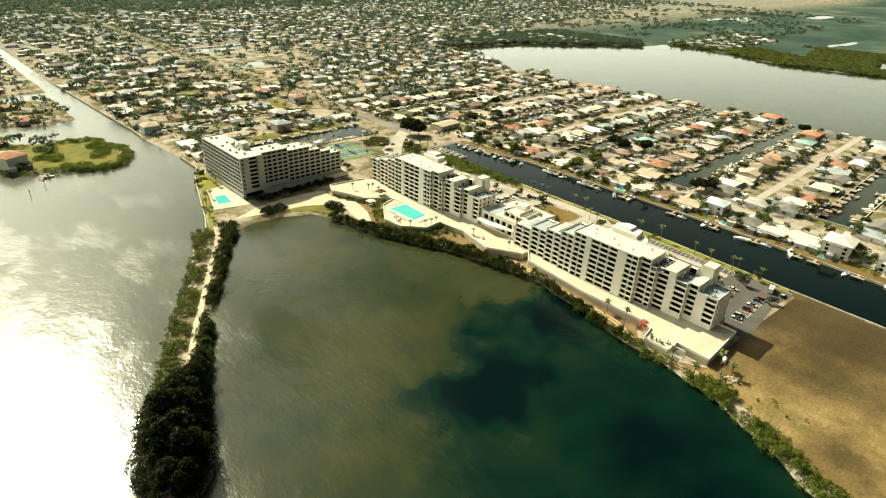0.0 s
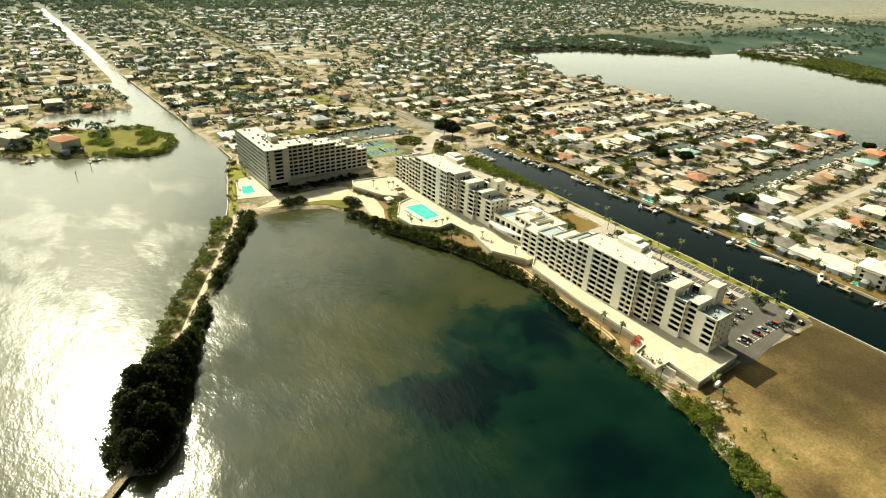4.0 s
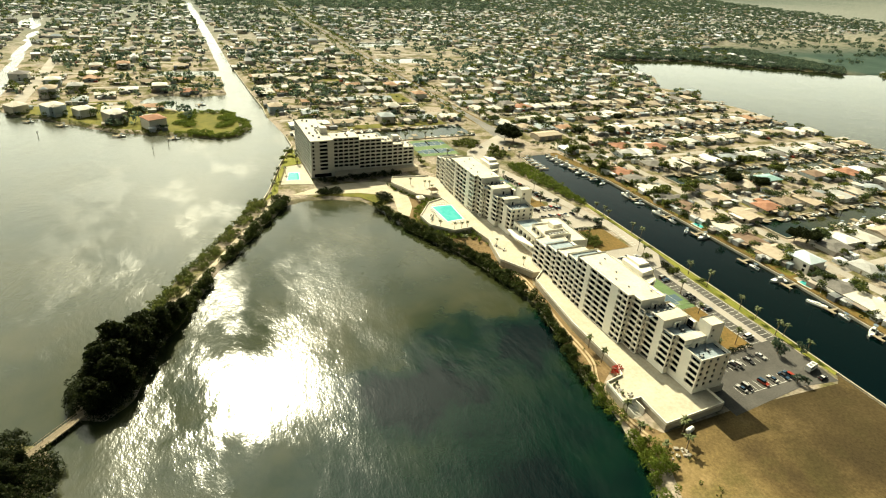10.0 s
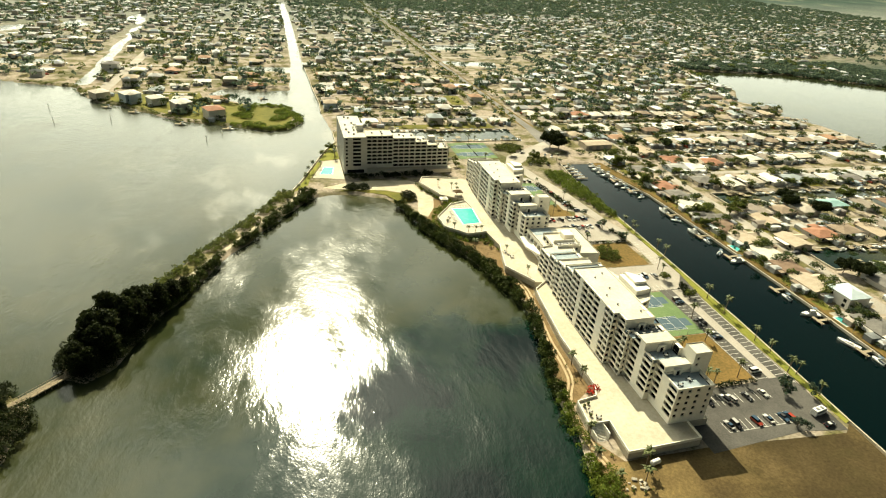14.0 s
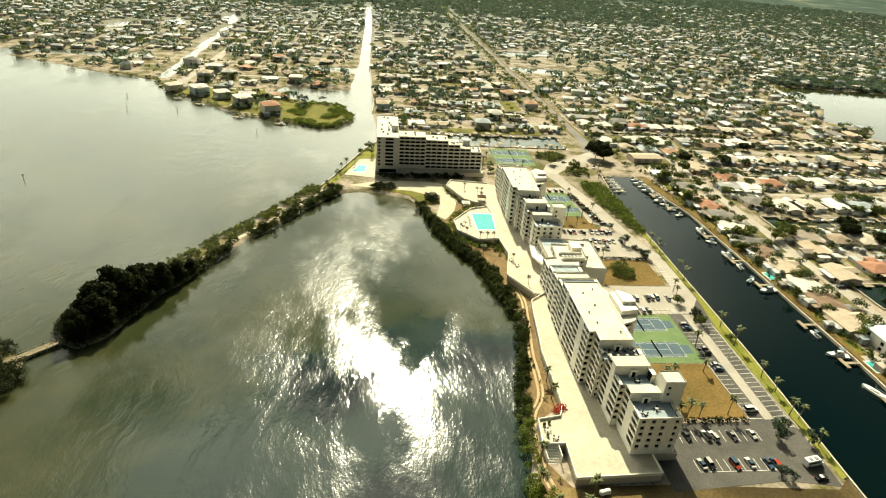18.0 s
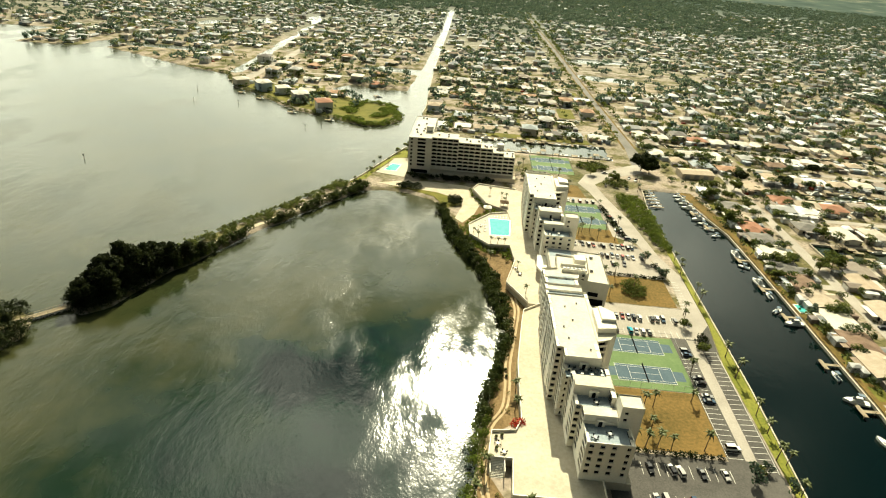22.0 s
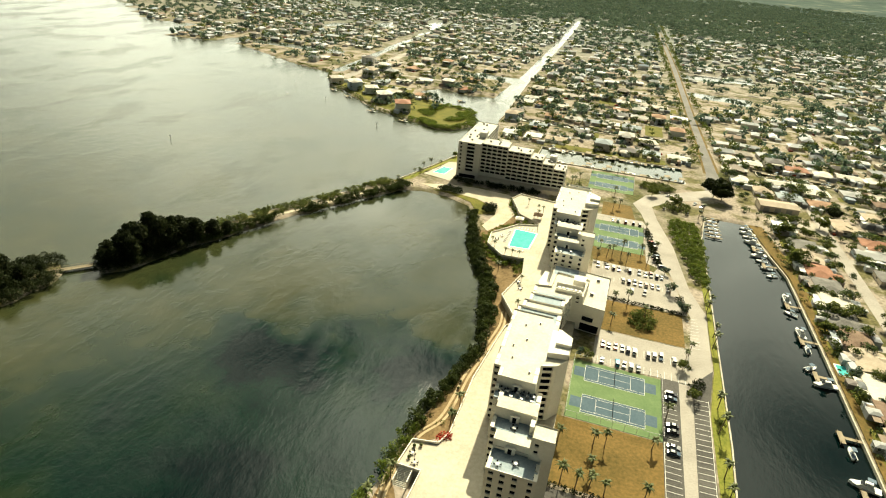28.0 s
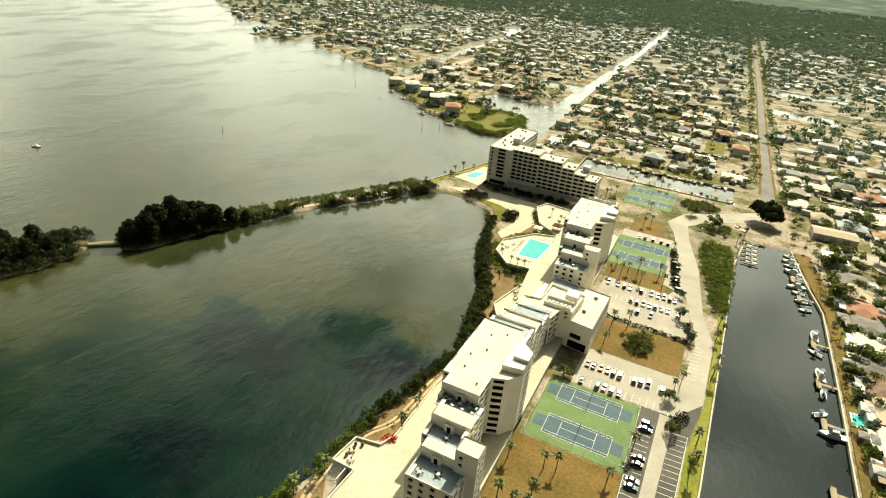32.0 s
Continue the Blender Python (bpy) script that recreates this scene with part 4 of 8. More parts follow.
facade(bw, blk, (163.5, 402), (147, 402), LAND, 28.3)
openings_to(part("wall", bw, STUCCO_OLD, blk))
roof_box(blk, 147.2, 163.3, 342.7, 401.8, 27.8, ROOF_WHITE, "roof")
for a, b, top in steps:
    roof_box(blk, a + 0.05, b - 0.05, 346.2, 360.8, top - 0.5, ROOF_WHITE, "roof")
for k in range(16):
    a, b, top = random.choice(steps)
    px, py = random.uniform(a + 1, b - 2), random.uniform(349, 357)
    part("roof_unit", boxed(px, px + 1.3, py, py + 1.0, top - 0.5, top + 0.7, bevel=0.05), METAL_GREY, blk)
for k in range(14):
    px, py = random.uniform(149, 160), random.uniform(346, 398)
    part("roof_unit", boxed(px, px + 1.4, py, py + 1.1, 27.8, 29.0, bevel=0.05), METAL_GREY, blk)
part("lift_house", boxed(158, 163, 360, 367, 27.8, 32.0, bevel=0.1), STUCCO_OLD, blk)
part("lift_house", boxed(212, 217, 356, 361, 18.0, 24.0, bevel=0.1), STUCCO_OLD, blk)
slab("deck", [(163.6, 336), (227, 340), (227, 345.9), (163.6, 345.9)], 0.8, 4.0, DECK, "pale raised terrace along the arched apartment block", "deck")


# ---- ground round the towers ----


def sheet(name, pts, mat, label, category, lift=0.06):
    return slab(name, pts, G - 0.1, G + lift, mat, label, category)


def field_material():
    """Parched field: brown, golden, faintly green patches and painted cloud shade under fine stubble."""
    m = bpy.data.materials.new("parched mottled grass")
    m.use_nodes = True
    nt = m.node_tree
    p = nt.nodes["Principled BSDF"]
    co = nt.nodes.new("ShaderNodeTexCoord").outputs["Object"]
    big, mid, fine = noise_node(nt, co, 0.016, 5, 0.6), noise_node(nt, co, 0.05, 5, 0.65), noise_node(nt, co, 0.9, 6, 0.7)
    col = ramp(nt, big, [(0.38, (0.050, 0.037, 0.020)), (0.47, (0.12, 0.084, 0.037)), (0.54, (0.20, 0.142, 0.060)), (0.64, (0.31, 0.22, 0.11))])
    green = ramp(nt, mid, [(0.52, (0, 0, 0)), (0.68, (0.7, 0.7, 0.7))])
    col = mix_col(nt, green, col, (0.115, 0.105, 0.034))
    # uneven brown dimming round (290, 38) stands in for a cloud's shadow
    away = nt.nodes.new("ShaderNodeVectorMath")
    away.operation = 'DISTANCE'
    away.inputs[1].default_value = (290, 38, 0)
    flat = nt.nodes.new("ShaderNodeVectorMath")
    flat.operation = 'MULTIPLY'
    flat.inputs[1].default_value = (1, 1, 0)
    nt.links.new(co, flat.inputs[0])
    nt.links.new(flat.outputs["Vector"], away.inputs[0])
    cloud_edge = nt.nodes.new("ShaderNodeMath")
    cloud_edge.operation = 'MULTIPLY_ADD'
    cloud_edge.inputs[1].default_value = -70.0
    nt.links.new(mid, cloud_edge.inputs[0])
    nt.links.new(away.outputs["Value"], cloud_edge.inputs[2])
    cloud_shade = nt.nodes.new("ShaderNodeMapRange")
    cloud_shade.inputs["From Min"].default_value, cloud_shade.inputs["From Max"].default_value, cloud_shade.inputs["To Max"].default_value = 44, -12, 0.85
    nt.links.new(cloud_edge.outputs[0], cloud_shade.inputs["Value"])
    col = mix_col(nt, cloud_shade.outputs["Result"], col, (0.046, 0.034, 0.017))
    col = mix_col(nt, 0.75, col, ramp(nt, fine, [(0.32, (0.55, 0.55, 0.55)), (0.68, (1.3, 1.3, 1.3))]), 'MULTIPLY')
    nt.links.new(col, p.inputs["Base Color"])
    p.inputs["Roughness"].default_value, p.inputs["Specular IOR Level"].default_value = 0.95, 0.05
    nt.links.new(bump_node(nt, fine, 0.5, 0.06), p.inputs["Normal"])
    return m


FIELD = field_material()
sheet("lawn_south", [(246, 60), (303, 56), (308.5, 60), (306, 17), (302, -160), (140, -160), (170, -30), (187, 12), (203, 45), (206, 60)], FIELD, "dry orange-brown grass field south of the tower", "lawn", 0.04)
sheet("lawn_1", [(250, 89), (290, 89), (291, 121), (250, 121)], LAWN_TAN, "straw-coloured lawn beside the tennis courts", "lawn")
sheet("lawn_2", [(263, 185), (301, 185), (301, 212), (263, 212)], LAWN_TAN, "straw-coloured lawn with a clump of shrubs", "lawn")
sheet("lawn_3", [(255, 254), (286, 250), (286, 271), (252, 271)], LAWN_TAN, "straw-coloured lawn with palms beside the courts", "lawn")
sheet("lawn_4", [(255, 322), (277, 322), (274, 346), (255, 346)], LAWN_TAN, "straw-coloured lawn north of the courts", "lawn")
sheet("canal_bank", [(307, 60), (309.5, 61), (313.5, 128), (315.5, 217), (317, 280), (312.8, 262), (313, 218), (312, 172), (308, 142)], LAWN_BANK, "narrow yellow-green grass bank along the canal", "grass bank")
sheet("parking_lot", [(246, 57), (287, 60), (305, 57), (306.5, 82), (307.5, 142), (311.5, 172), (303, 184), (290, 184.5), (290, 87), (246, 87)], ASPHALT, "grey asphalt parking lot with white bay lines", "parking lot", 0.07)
sheet("access_road", [(303, 160), (311.5, 172), (312.5, 218), (306, 241), (300, 290), (291, 330), (288, 352), (303, 370), (327, 384), (333, 392), (333, 410), (322, 402), (304, 388), (284, 373), (275, 352), (281, 335), (288, 299), (300, 238), (305, 212), (303, 184)],
      ROADTAN, "pale dusty access road curving beside the canal", "road", 0.09)
sheet("parking_lane", [(296.2, 88), (300.2, 88), (302.4, 158), (297, 158)], ROADTAN, "pale dusty driving lane between the parking bays", "road", 0.085)
sheet("parking_mid", [(262, 158), (303, 159), (303, 184), (262, 184)], ROADTAN, "pale parking court between the lawn and tennis courts", "parking lot", 0.08)
sheet("parking_north", [(255, 213), (304, 213), (299, 240), (292, 262), (288, 252), (255, 253)], ROADTAN, "pale parking court north of the club building", "parking lot", 0.08)
sheet("parking_far", [(252, 312), (285, 312), (282, 322), (252, 322)], ROADTAN, "pale parking strip beyond the courts", "parking lot", 0.08)
sheet("parking_strip", [(284, 262), (297, 255), (290, 300), (283, 312)], ROADTAN, "pale parking strip beside the access road", "parking lot", 0.075)
sheet("beach", [(128, 316), (146, 324), (167, 327), (191, 325), (201, 318), (204, 304), (198, 276), (191, 262), (186, 268), (190, 288), (187, 300), (172, 308), (146, 312)], SAND, "curved pale sand beach along the lagoon", "beach", 0.05)
sheet("marsh_lawn", [(140, 309.5), (152, 308), (170, 300), (179, 284), (187, 288), (186, 299), (172, 307.5), (146, 312.5)], LAWN_GREEN, "yellow-green marsh grass between beach and lagoon", "grass", 0.07)
sheet("pool_terrace", [(124, 336), (146, 331), (146.8, 374), (134, 370)], DECK, "white terrace round the small pool", "terrace", 0.2)
sheet("lawn_west", [(110, 311), (116.5, 327.5), (122.5, 346.5), (131.5, 375.5), (139.5, 399), (146.3, 415), (146.3, 376), (133, 371.5), (122.8, 336.5), (120, 322)], LAWN_BANK, "bright green lawn strip along the seawall", "lawn")
small_pool = thing("swimming_pool", "small turquoise pool on the white terrace", "pool")
part("coping", prism(bmesh.new(), [(129, 342), (138.6, 341), (140.8, 356.5), (133, 357.5)], G + 0.2, G + 0.3), WHITE_PAINT, small_pool)
part("pool_water", prism(bmesh.new(), [(129.8, 342.8), (138.0, 341.9), (140.0, 355.8), (133.4, 356.6)], G + 0.25, G + 0.33), POOL_WATER, small_pool)

track = bmesh.new()


def smooth_line(pts, n=5):
    out = []
    for i in range(len(pts) - 1):
        p = [Vector(pts[min(max(i + k, 0), len(pts) - 1)]) for k in (-1, 0, 1, 2)]
        for j in range(n):
            s = j / n
            q = 0.5 * (2 * p[1] + (p[2] - p[0]) * s + (2 * p[0] - 5 * p[1] + 4 * p[2] - p[3]) * s * s + (3 * p[1] - p[0] - 3 * p[2] + p[3]) * s ** 3)
            out.append((q.x, q.y))
    return out + [tuple(pts[-1])]


line = smooth_line([(219, 180), (220.2, 169), (218.6, 155.2), (216.6, 142), (214.6, 127.3), (214.0, 114.2), (212.4, 102.1), (207.0, 92), (204.4, 80), (204.8, 68), (206, 60)])
for (ax, ay), (bx, by) in zip(line, line[1:]):
    for off in (-1.15, 0.65):
        prism(track, [(ax + off, ay), (bx + off, by), (bx + off + 1.0, by), (ax + off + 1.0, ay)], G - 0.3, G + 0.05)
tagged(part("dirt_track", track, DIRT), "sandy wheel track between the podium and the mangroves", "path", kind="structure")
VERGE = material("dry sandy grass", (0.10, 0.068, 0.030), (0.25, 0.170, 0.085), 0.12, 0.9, 0.95, bump=0.04)
bare = [(223, 165), (221.6, 154), (218, 125), (218, 96), (207, 88), (206, 72), (213, 60), (213, 20), (203, 20), (203, 60), (204, 85), (208, 110), (212, 135), (217, 160)]
sheet("verge_north", [(217, 160), (223, 166), (225, 171), (215.5, 188), (221, 212), (219, 229), (207, 228), (195.5, 240), (194.5, 254), (207.5, 272.5), (205, 289), (197, 290), (190, 262), (185, 262), (187, 250), (196, 226), (208, 200), (213.5, 172)], VERGE, "brown dirt verge between plaza and mangroves", "verge", 0.035)
sheet("verge", bare, VERGE, "dry tan verge beneath the podium wall", "verge", 0.03)
walkway = bmesh.new()
line = smooth_line([(116, 314), (107, 293), (92, 267), (77, 240), (66, 221), (55, 200), (46, 184), (36, 164), (24, 142)], 4)
for (ax, ay), (bx, by) in zip(line, line[1:]):
    prism(walkway, [(ax - 1.5, ay), (bx - 1.5, by), (bx + 1.5, by), (ax + 1.5, ay)], G - 0.3, G + 0.06)
tagged(part("sandy_path", walkway, SAND), "pale sandy footpath along the causeway", "path", kind="structure")

# boardwalk bridge between the causeway and the outer islet
bridge = thing("boardwalk_bridge", "weathered wooden boardwalk bridge over open water", "bridge", at=pose(24.5, 139.0, 0, 0, 0, math.degrees(math.atan2(-14.0, -13.5))))
plank = boxed(-0.11, 0.11, -1.5, 1.5, 1.35, 1.45)
pm = bpy.data.meshes.new("plank")
plank.to_mesh(pm)
plank.free()
pm.materials.append(WOOD_GREY)
for k in range(86):
    part("plank", pm, None, bridge).location = (0.15 + k * 0.25, 0, 0)
for sy in (-1.4, 1.4):
    part("beam", boxed(0, 21.6, sy - 0.12, sy + 0.12, 1.05, 1.34), WOOD_GREY, bridge)
    part("handrail", boxed(0, 21.6, sy - 0.05, sy + 0.05, 2.35, 2.45), WOOD_GREY, bridge)
    for k in range(10):
        part("post", tube(bmesh.new(), [(0.4 + k * 2.3, sy, -2.0), (0.4 + k * 2.3, sy, 2.4)], [0.12, 0.1]), WOOD_GREY, bridge)


# ---- tennis courts ----
def tennis_slab(x0, x1, y0, y1, courts, label):
    c = thing("tennis_court", label, "tennis court", "tennis courts")
    part("surface", boxed(x0, x1, y0, y1, G - 0.1, G + 0.10), COURT_GREEN, c, "pale green hard surface")
    L, W = 23.77, 10.4
    z = G + 0.105
    for cx, cy in courts:
        part("court", boxed(cx - L / 2, cx + L / 2, cy - W / 2, cy + W / 2, z - 0.02, z + 0.004), COURT_BLUE, c, "slate blue playing area")
        for s in (-1, 1):
            part("court_apron", boxed(cx + s * (L / 2 + 2.2) - 2.15, cx + s * (L / 2 + 2.2) + 2.15, cy - 3.0, cy + 3.0, z - 0.02, z + 0.003), COURT_BLUE, c)
        t = 0.12
        spans = [(-L / 2, L / 2, s * W / 2 - t / 2, s * W / 2 + t / 2) for s in (-1, 1)] + [(-L / 2, L / 2, s * 4.0 - t / 2, s * 4.0 + t / 2) for s in (-1, 1)]
        spans += [(s * L / 2 - t / 2, s * L / 2 + t / 2, -W / 2, W / 2) for s in (-1, 1)] + [(s * 6.4 - t / 2, s * 6.4 + t / 2, -4.0, 4.0) for s in (-1, 1)]
        spans += [(-6.4, 6.4, -t / 2, t / 2)]
        for a, b, e, f in spans:
            part("court_line", boxed(cx + a, cx + b, cy + e, cy + f, z, z + 0.012), PAINT_LINE, c)
        part("net", boxed(cx - 0.03, cx + 0.03, cy - 6, cy + 6, z, z + 1.0), RUBBER, c, "dark tennis net")
        for s in (-1, 1):
            part("net_post", tube(bmesh.new(), [(cx, cy + s * 6, z), (cx, cy + s * 6, z + 1.1)], [0.06, 0.06]), METAL_GREY, c)
    for fx in np.arange(x0 + 0.3, x1, 4.3):
        for fy in (y0 + 0.2, y1 - 0.2):
            part("fence_post", tube(bmesh.new(), [(fx, fy, G), (fx, fy, G + 3.0)], [0.05, 0.05], 5), METAL_GREY, c)
    for fy in np.arange(y0 + 0.3, y1, 4.4):
        for fx in (x0 + 0.2, x1 - 0.2):
            part("fence_post", tube(bmesh.new(), [(fx, fy, G), (fx, fy, G + 3.0)], [0.05, 0.05], 5), METAL_GREY, c)
    for fy in (y0 + 0.2, y1 - 0.2):
        part("fence_rail", boxed(x0 + 0.2, x1 - 0.2, fy - 0.03, fy + 0.03, G + 2.95, G + 3.02), METAL_GREY, c)
    for fx in (x0 + 0.2, x1 - 0.2):
        part("fence_rail", boxed(fx - 0.03, fx + 0.03, y0 + 0.2, y1 - 0.2, G + 2.95, G + 3.02), METAL_GREY, c)


tennis_slab(254.5, 290, 121.4, 157.4, [(271.7, 149.8), (271.9, 130.9)], "pair of blue tennis courts on a pale green slab")
tennis_slab(252, 282.5, 271.2, 311.5, [(267.5, 301), (267.5, 282.5)], "pair of faded blue courts between the lawns")
tennis_slab(242, 275, 368.5, 409.5, [(258.5, 399), (258.5, 379.5)], "pair of faded courts beside the inner basin")

# ---- parking bays ----
LINE_MESH = {}


def bay_line(owner, x, y, length, turn=0.0, z=G + 0.075):
    key = round(length, 1)
    if key not in LINE_MESH:
        b = boxed(0, length, -0.08, 0.08, 0, 0.012)
        me = bpy.data.meshes.new("bay_line")
        b.to_mesh(me)
        b.free()
        me.materials.append(PAINT_LINE)
        LINE_MESH[key] = me
    part("bay_line", LINE_MESH[key], None, owner).matrix_basis = pose(x, y, z, 0, 0, turn)


marks = thing("parking_lines", "worn white parking bay lines on the asphalt", "road marking", kind="structure")
for k in range(25):
    yy = 84 + k * 2.75
    bay_line(marks, 300.4 + (yy - 84) * 0.030, yy, 5.2, 3)
bay_line(marks, 305.8, 83.5, 67.5, 88.2)
for k in range(13):
    bay_line(marks, 290.5, 88.6 + k * 2.75, 5.2)
bay_line(marks, 290.4, 88.6, 33, 90)
for k in range(12):
    bay_line(marks, 258.5 + k * 2.75, 77.6, 5.4, 90)
    bay_line(marks, 258.5 + k * 2.75, 64.6, 5.2, 90)
bay_line(marks, 258.5, 64.6, 30.3)
for k in range(14):
    bay_line(marks, 264 + k * 2.75, 169.8, 5.0, 90, G + 0.085)
    bay_line(marks, 264 + k * 2.75, 158.4, 5.0, 90, G + 0.085)
for k in range(13):
    bay_line(marks, 258 + k * 2.75, 244.5, 5.0, 90, G + 0.085)
    bay_line(marks, 262 + k * 2.75, 232.3, 5.0, 90, G + 0.085)
for k in range(10):
    bay_line(marks, 302.8, 186 + k * 2.75, 5.0, 4, G + 0.095)
for k in range(9):
    bay_line(marks, 290.5, 124 + k * 2.75, 5.2)

# ---- cars ----
CAR_PAINT = material("car paint", (0.9, 0.9, 0.9), (1.0, 1.0, 1.0), 0.5, 4.0, 0.25, 0.0, random_hues=((0.75, 0.74, 0.70), (0.02, 0.02, 0.022), (0.72, 0.70, 0.66), (0.28, 0.28, 0.28), (0.06, 0.06, 0.065), (0.34, 0.05, 0.03), (0.45, 0.44, 0.42), (0.05, 0.09, 0.14), (0.015, 0.015, 0.018), (0.62, 0.60, 0.55)), spec=0.5)
TEAL_PAINT = material("teal car paint", (0.02, 0.28, 0.38), (0.03, 0.36, 0.46), 0.5, 4.0, 0.25)
LAMP = material("clear lamp lens", (0.6, 0.6, 0.58), (0.75, 0.75, 0.72), 2.0, 8.0, 0.15)
TAIL = material("red tail lamp", (0.35, 0.01, 0.01), (0.5, 0.02, 0.02), 2.0, 8.0, 0.2)


def profile(bm, pts, half, taper=0.0):
    """A side outline (x, z) swept across, narrower at the top."""
    zs = [z for _, z in pts]
    lo, hi = min(zs), max(zs)
    w = lambda z: half - taper * (z - lo) / max(hi - lo, 0.01)
    a = [bm.verts.new((x, -w(z), z)) for x, z in pts]
    b = [bm.verts.new((x, w(z), z)) for x, z in pts]
    n = len(pts)
    bm.faces.new(a)
    bm.faces.new(b[::-1])
    for i in range(n):
        bm.faces.new((a[i], b[i], b[(i + 1) % n], a[(i + 1) % n]))
    return bm


def make_car(label, length=4.7, half=0.9, belt=0.95, roof=1.48, kind="saloon", paint=None):
    c = thing("car", label, "car", "parked cars")
    h = length / 2
    paint = paint or CAR_PAINT
    part("body", profile(bmesh.new(), [(-h, 0.35), (h, 0.35), (h, 0.62), (h - 0.15, 0.80), (h * 0.45, belt), (-h * 0.75, belt), (-h + 0.05, belt - 0.06)], half, 0.08), paint, c)
    if kind == "saloon":
        cab, top = [(-h * 0.72, belt), (h * 0.42, belt), (h * 0.12, roof - 0.06), (-h * 0.45, roof - 0.06)], [(-h * 0.45, roof - 0.06), (h * 0.12, roof - 0.06), (h * 0.08, roof), (-h * 0.42, roof)]
    else:
        cab, top = [(-h * 0.96, belt), (h * 0.46, belt), (h * 0.22, roof - 0.06), (-h * 0.9, roof - 0.06)], [(-h * 0.9, roof - 0.06), (h * 0.22, roof - 0.06), (h * 0.17, roof), (-h * 0.86, roof)]
    part("cabin_glass", profile(bmesh.new(), cab, half - 0.10, 0.14), GLASS, c, "dark tinted glass")
    part("roof", profile(bmesh.new(), top, half - 0.23, 0.03), paint, c)
    for sx in (-h * 0.62, h * 0.62):
        for sy in (-half + 0.08, half - 0.08):
            part("wheel", tube(bmesh.new(), [(sx, sy - 0.11, 0.33), (sx, sy + 0.11, 0.33)], [0.33, 0.33], 10), RUBBER, c)
    for sy in (-half + 0.28, half - 0.28):
        part("headlight", boxed(h - 0.06, h + 0.02, sy - 0.18, sy + 0.18, 0.60, 0.75), LAMP, c)
        part("tail_light", boxed(-h - 0.02, -h + 0.05, sy - 0.16, sy + 0.16, 0.66, 0.82), TAIL, c)
    return c


saloon = make_car("parked saloon car with dark windows on asphalt")
suv = make_car("parked sport utility car with dark windows", 4.8, 0.95, 1.08, 1.75, "suv")
teal = make_car("bright teal pickup-sized car in a parking bay", 5.0, 0.95, 1.05, 1.75, "suv", TEAL_PAINT)
teal.matrix_basis = pose(272.3, 161, G + 0.08, 0, 0, 90)
van = make_car("white passenger van parked beside the dry lawn", 5.8, 1.0, 1.2, 2.3, "suv", WHITE_PAINT)
van.matrix_basis = pose(293.3, 92.9, G + 0.07, 0, 0, 4)
used = {0: False, 1: False}


def park(x, y, turn, z=G + 0.08):
    k = random.random() < 0.45
    src = suv if k else saloon
    m = pose(x + random.uniform(-.15, .15), y + random.uniform(-.3, .3), z, 0, 0, turn + random.uniform(-3, 3) + random.choice((0, 180)))
    if not used[k]:
        used[k] = True
        src.matrix_basis = m
    else:
        copy_thing(src, m)


for x in (265.4, 268.1, 271, 273.8, 276.3, 279, 284.8, 287.4, 290.2, 295.6):
    park(x, 172.5, 90)
for x in (266, 275.2, 278, 281):
    park(x, 161, 90)
for y in (149, 146, 131, 127.5, 119.7, 116.8):
    park(293.5, y, 0)
for x in (258, 263, 266.5, 269.5, 275, 280.4, 283.6, 286.5, 289.3, 292):
    park(x, 247, 95)
for x in (272, 275, 278, 281, 284, 287, 289.8, 295):
    park(x, 234.8, 95)
for x in (277, 283.2):
    park(x, 226, 88)
for x, y in ((287.5, 290), (288.5, 284), (289, 271.5), (289.5, 268), (292.6, 260)):
    park(x, y, 12)
for x in (263, 266.5, 271, 276, 280):
    park(x, 314.5, 90)
for x in (261, 268.3, 271.2, 278.2, 286.2):
    park(x, 80, 100)
for x in (260.3, 263.2, 272.3, 277.8, 284.2, 287):
    park(x, 67.3, 98)
park(299.5, 60.5, 5)
for x, y, a in ((296, 351, 80), (303, 358, 20), (309, 366, 40), (300, 379, 15), (292, 383, 170), (318, 372, 60), (322, 368, 60), (311, 350, 100)):
    park(x, y, a)
bus = thing("minibus", "white shuttle minibus parked by the canal", "bus", at=pose(300.5, 66.6, G + 0.08, 0, 0, 10))
part("body", profile(bmesh.new(), [(-3.6, 0.4), (3.4, 0.4), (3.5, 1.2), (2.6, 1.5), (2.2, 2.7), (1.9, 2.9), (-3.6, 2.9)], 1.15, 0.05), WHITE_PAINT, bus)
for s in (-1, 1):
    for k in range(5):
        part("window", boxed(-3.1 + k * 1.0, -2.3 + k * 1.0, s * 1.12 - 0.03, s * 1.12 + 0.03, 1.5, 2.3), GLASS, bus)
    for wx in (-2.3, 2.4):
        part("wheel", tube(bmesh.new(), [(wx, s * 1.05 - 0.12, 0.42), (wx, s * 1.05 + 0.12, 0.42)], [0.42, 0.42], 10), RUBBER, bus)
for k in range(2):
    part("roof_unit", boxed(-2.4 + 2.2 * k, -1.2 + 2.2 * k, -0.6, 0.6, 2.9, 3.15, bevel=0.05), METAL_GREY, bus)
tank = thing("storage_tank", "white horizontal storage tank beside the podium wall", "tank", at=pose(222.5, 57.2, G, 0, 0, 12))
part("shell", tube(bmesh.new(), [(-1.9, 0, 1.0), (-1.6, 0, 1.0), (1.6, 0, 1.0), (1.9, 0, 1.0)], [0.5, 0.95, 0.95, 0.5], 14), WHITE_PAINT, tank)
for s in (-1.1, 1.1):
    part("saddle", boxed(s - 0.15, s + 0.15, -0.8, 0.8, 0, 0.5), CONCRETE, tank)


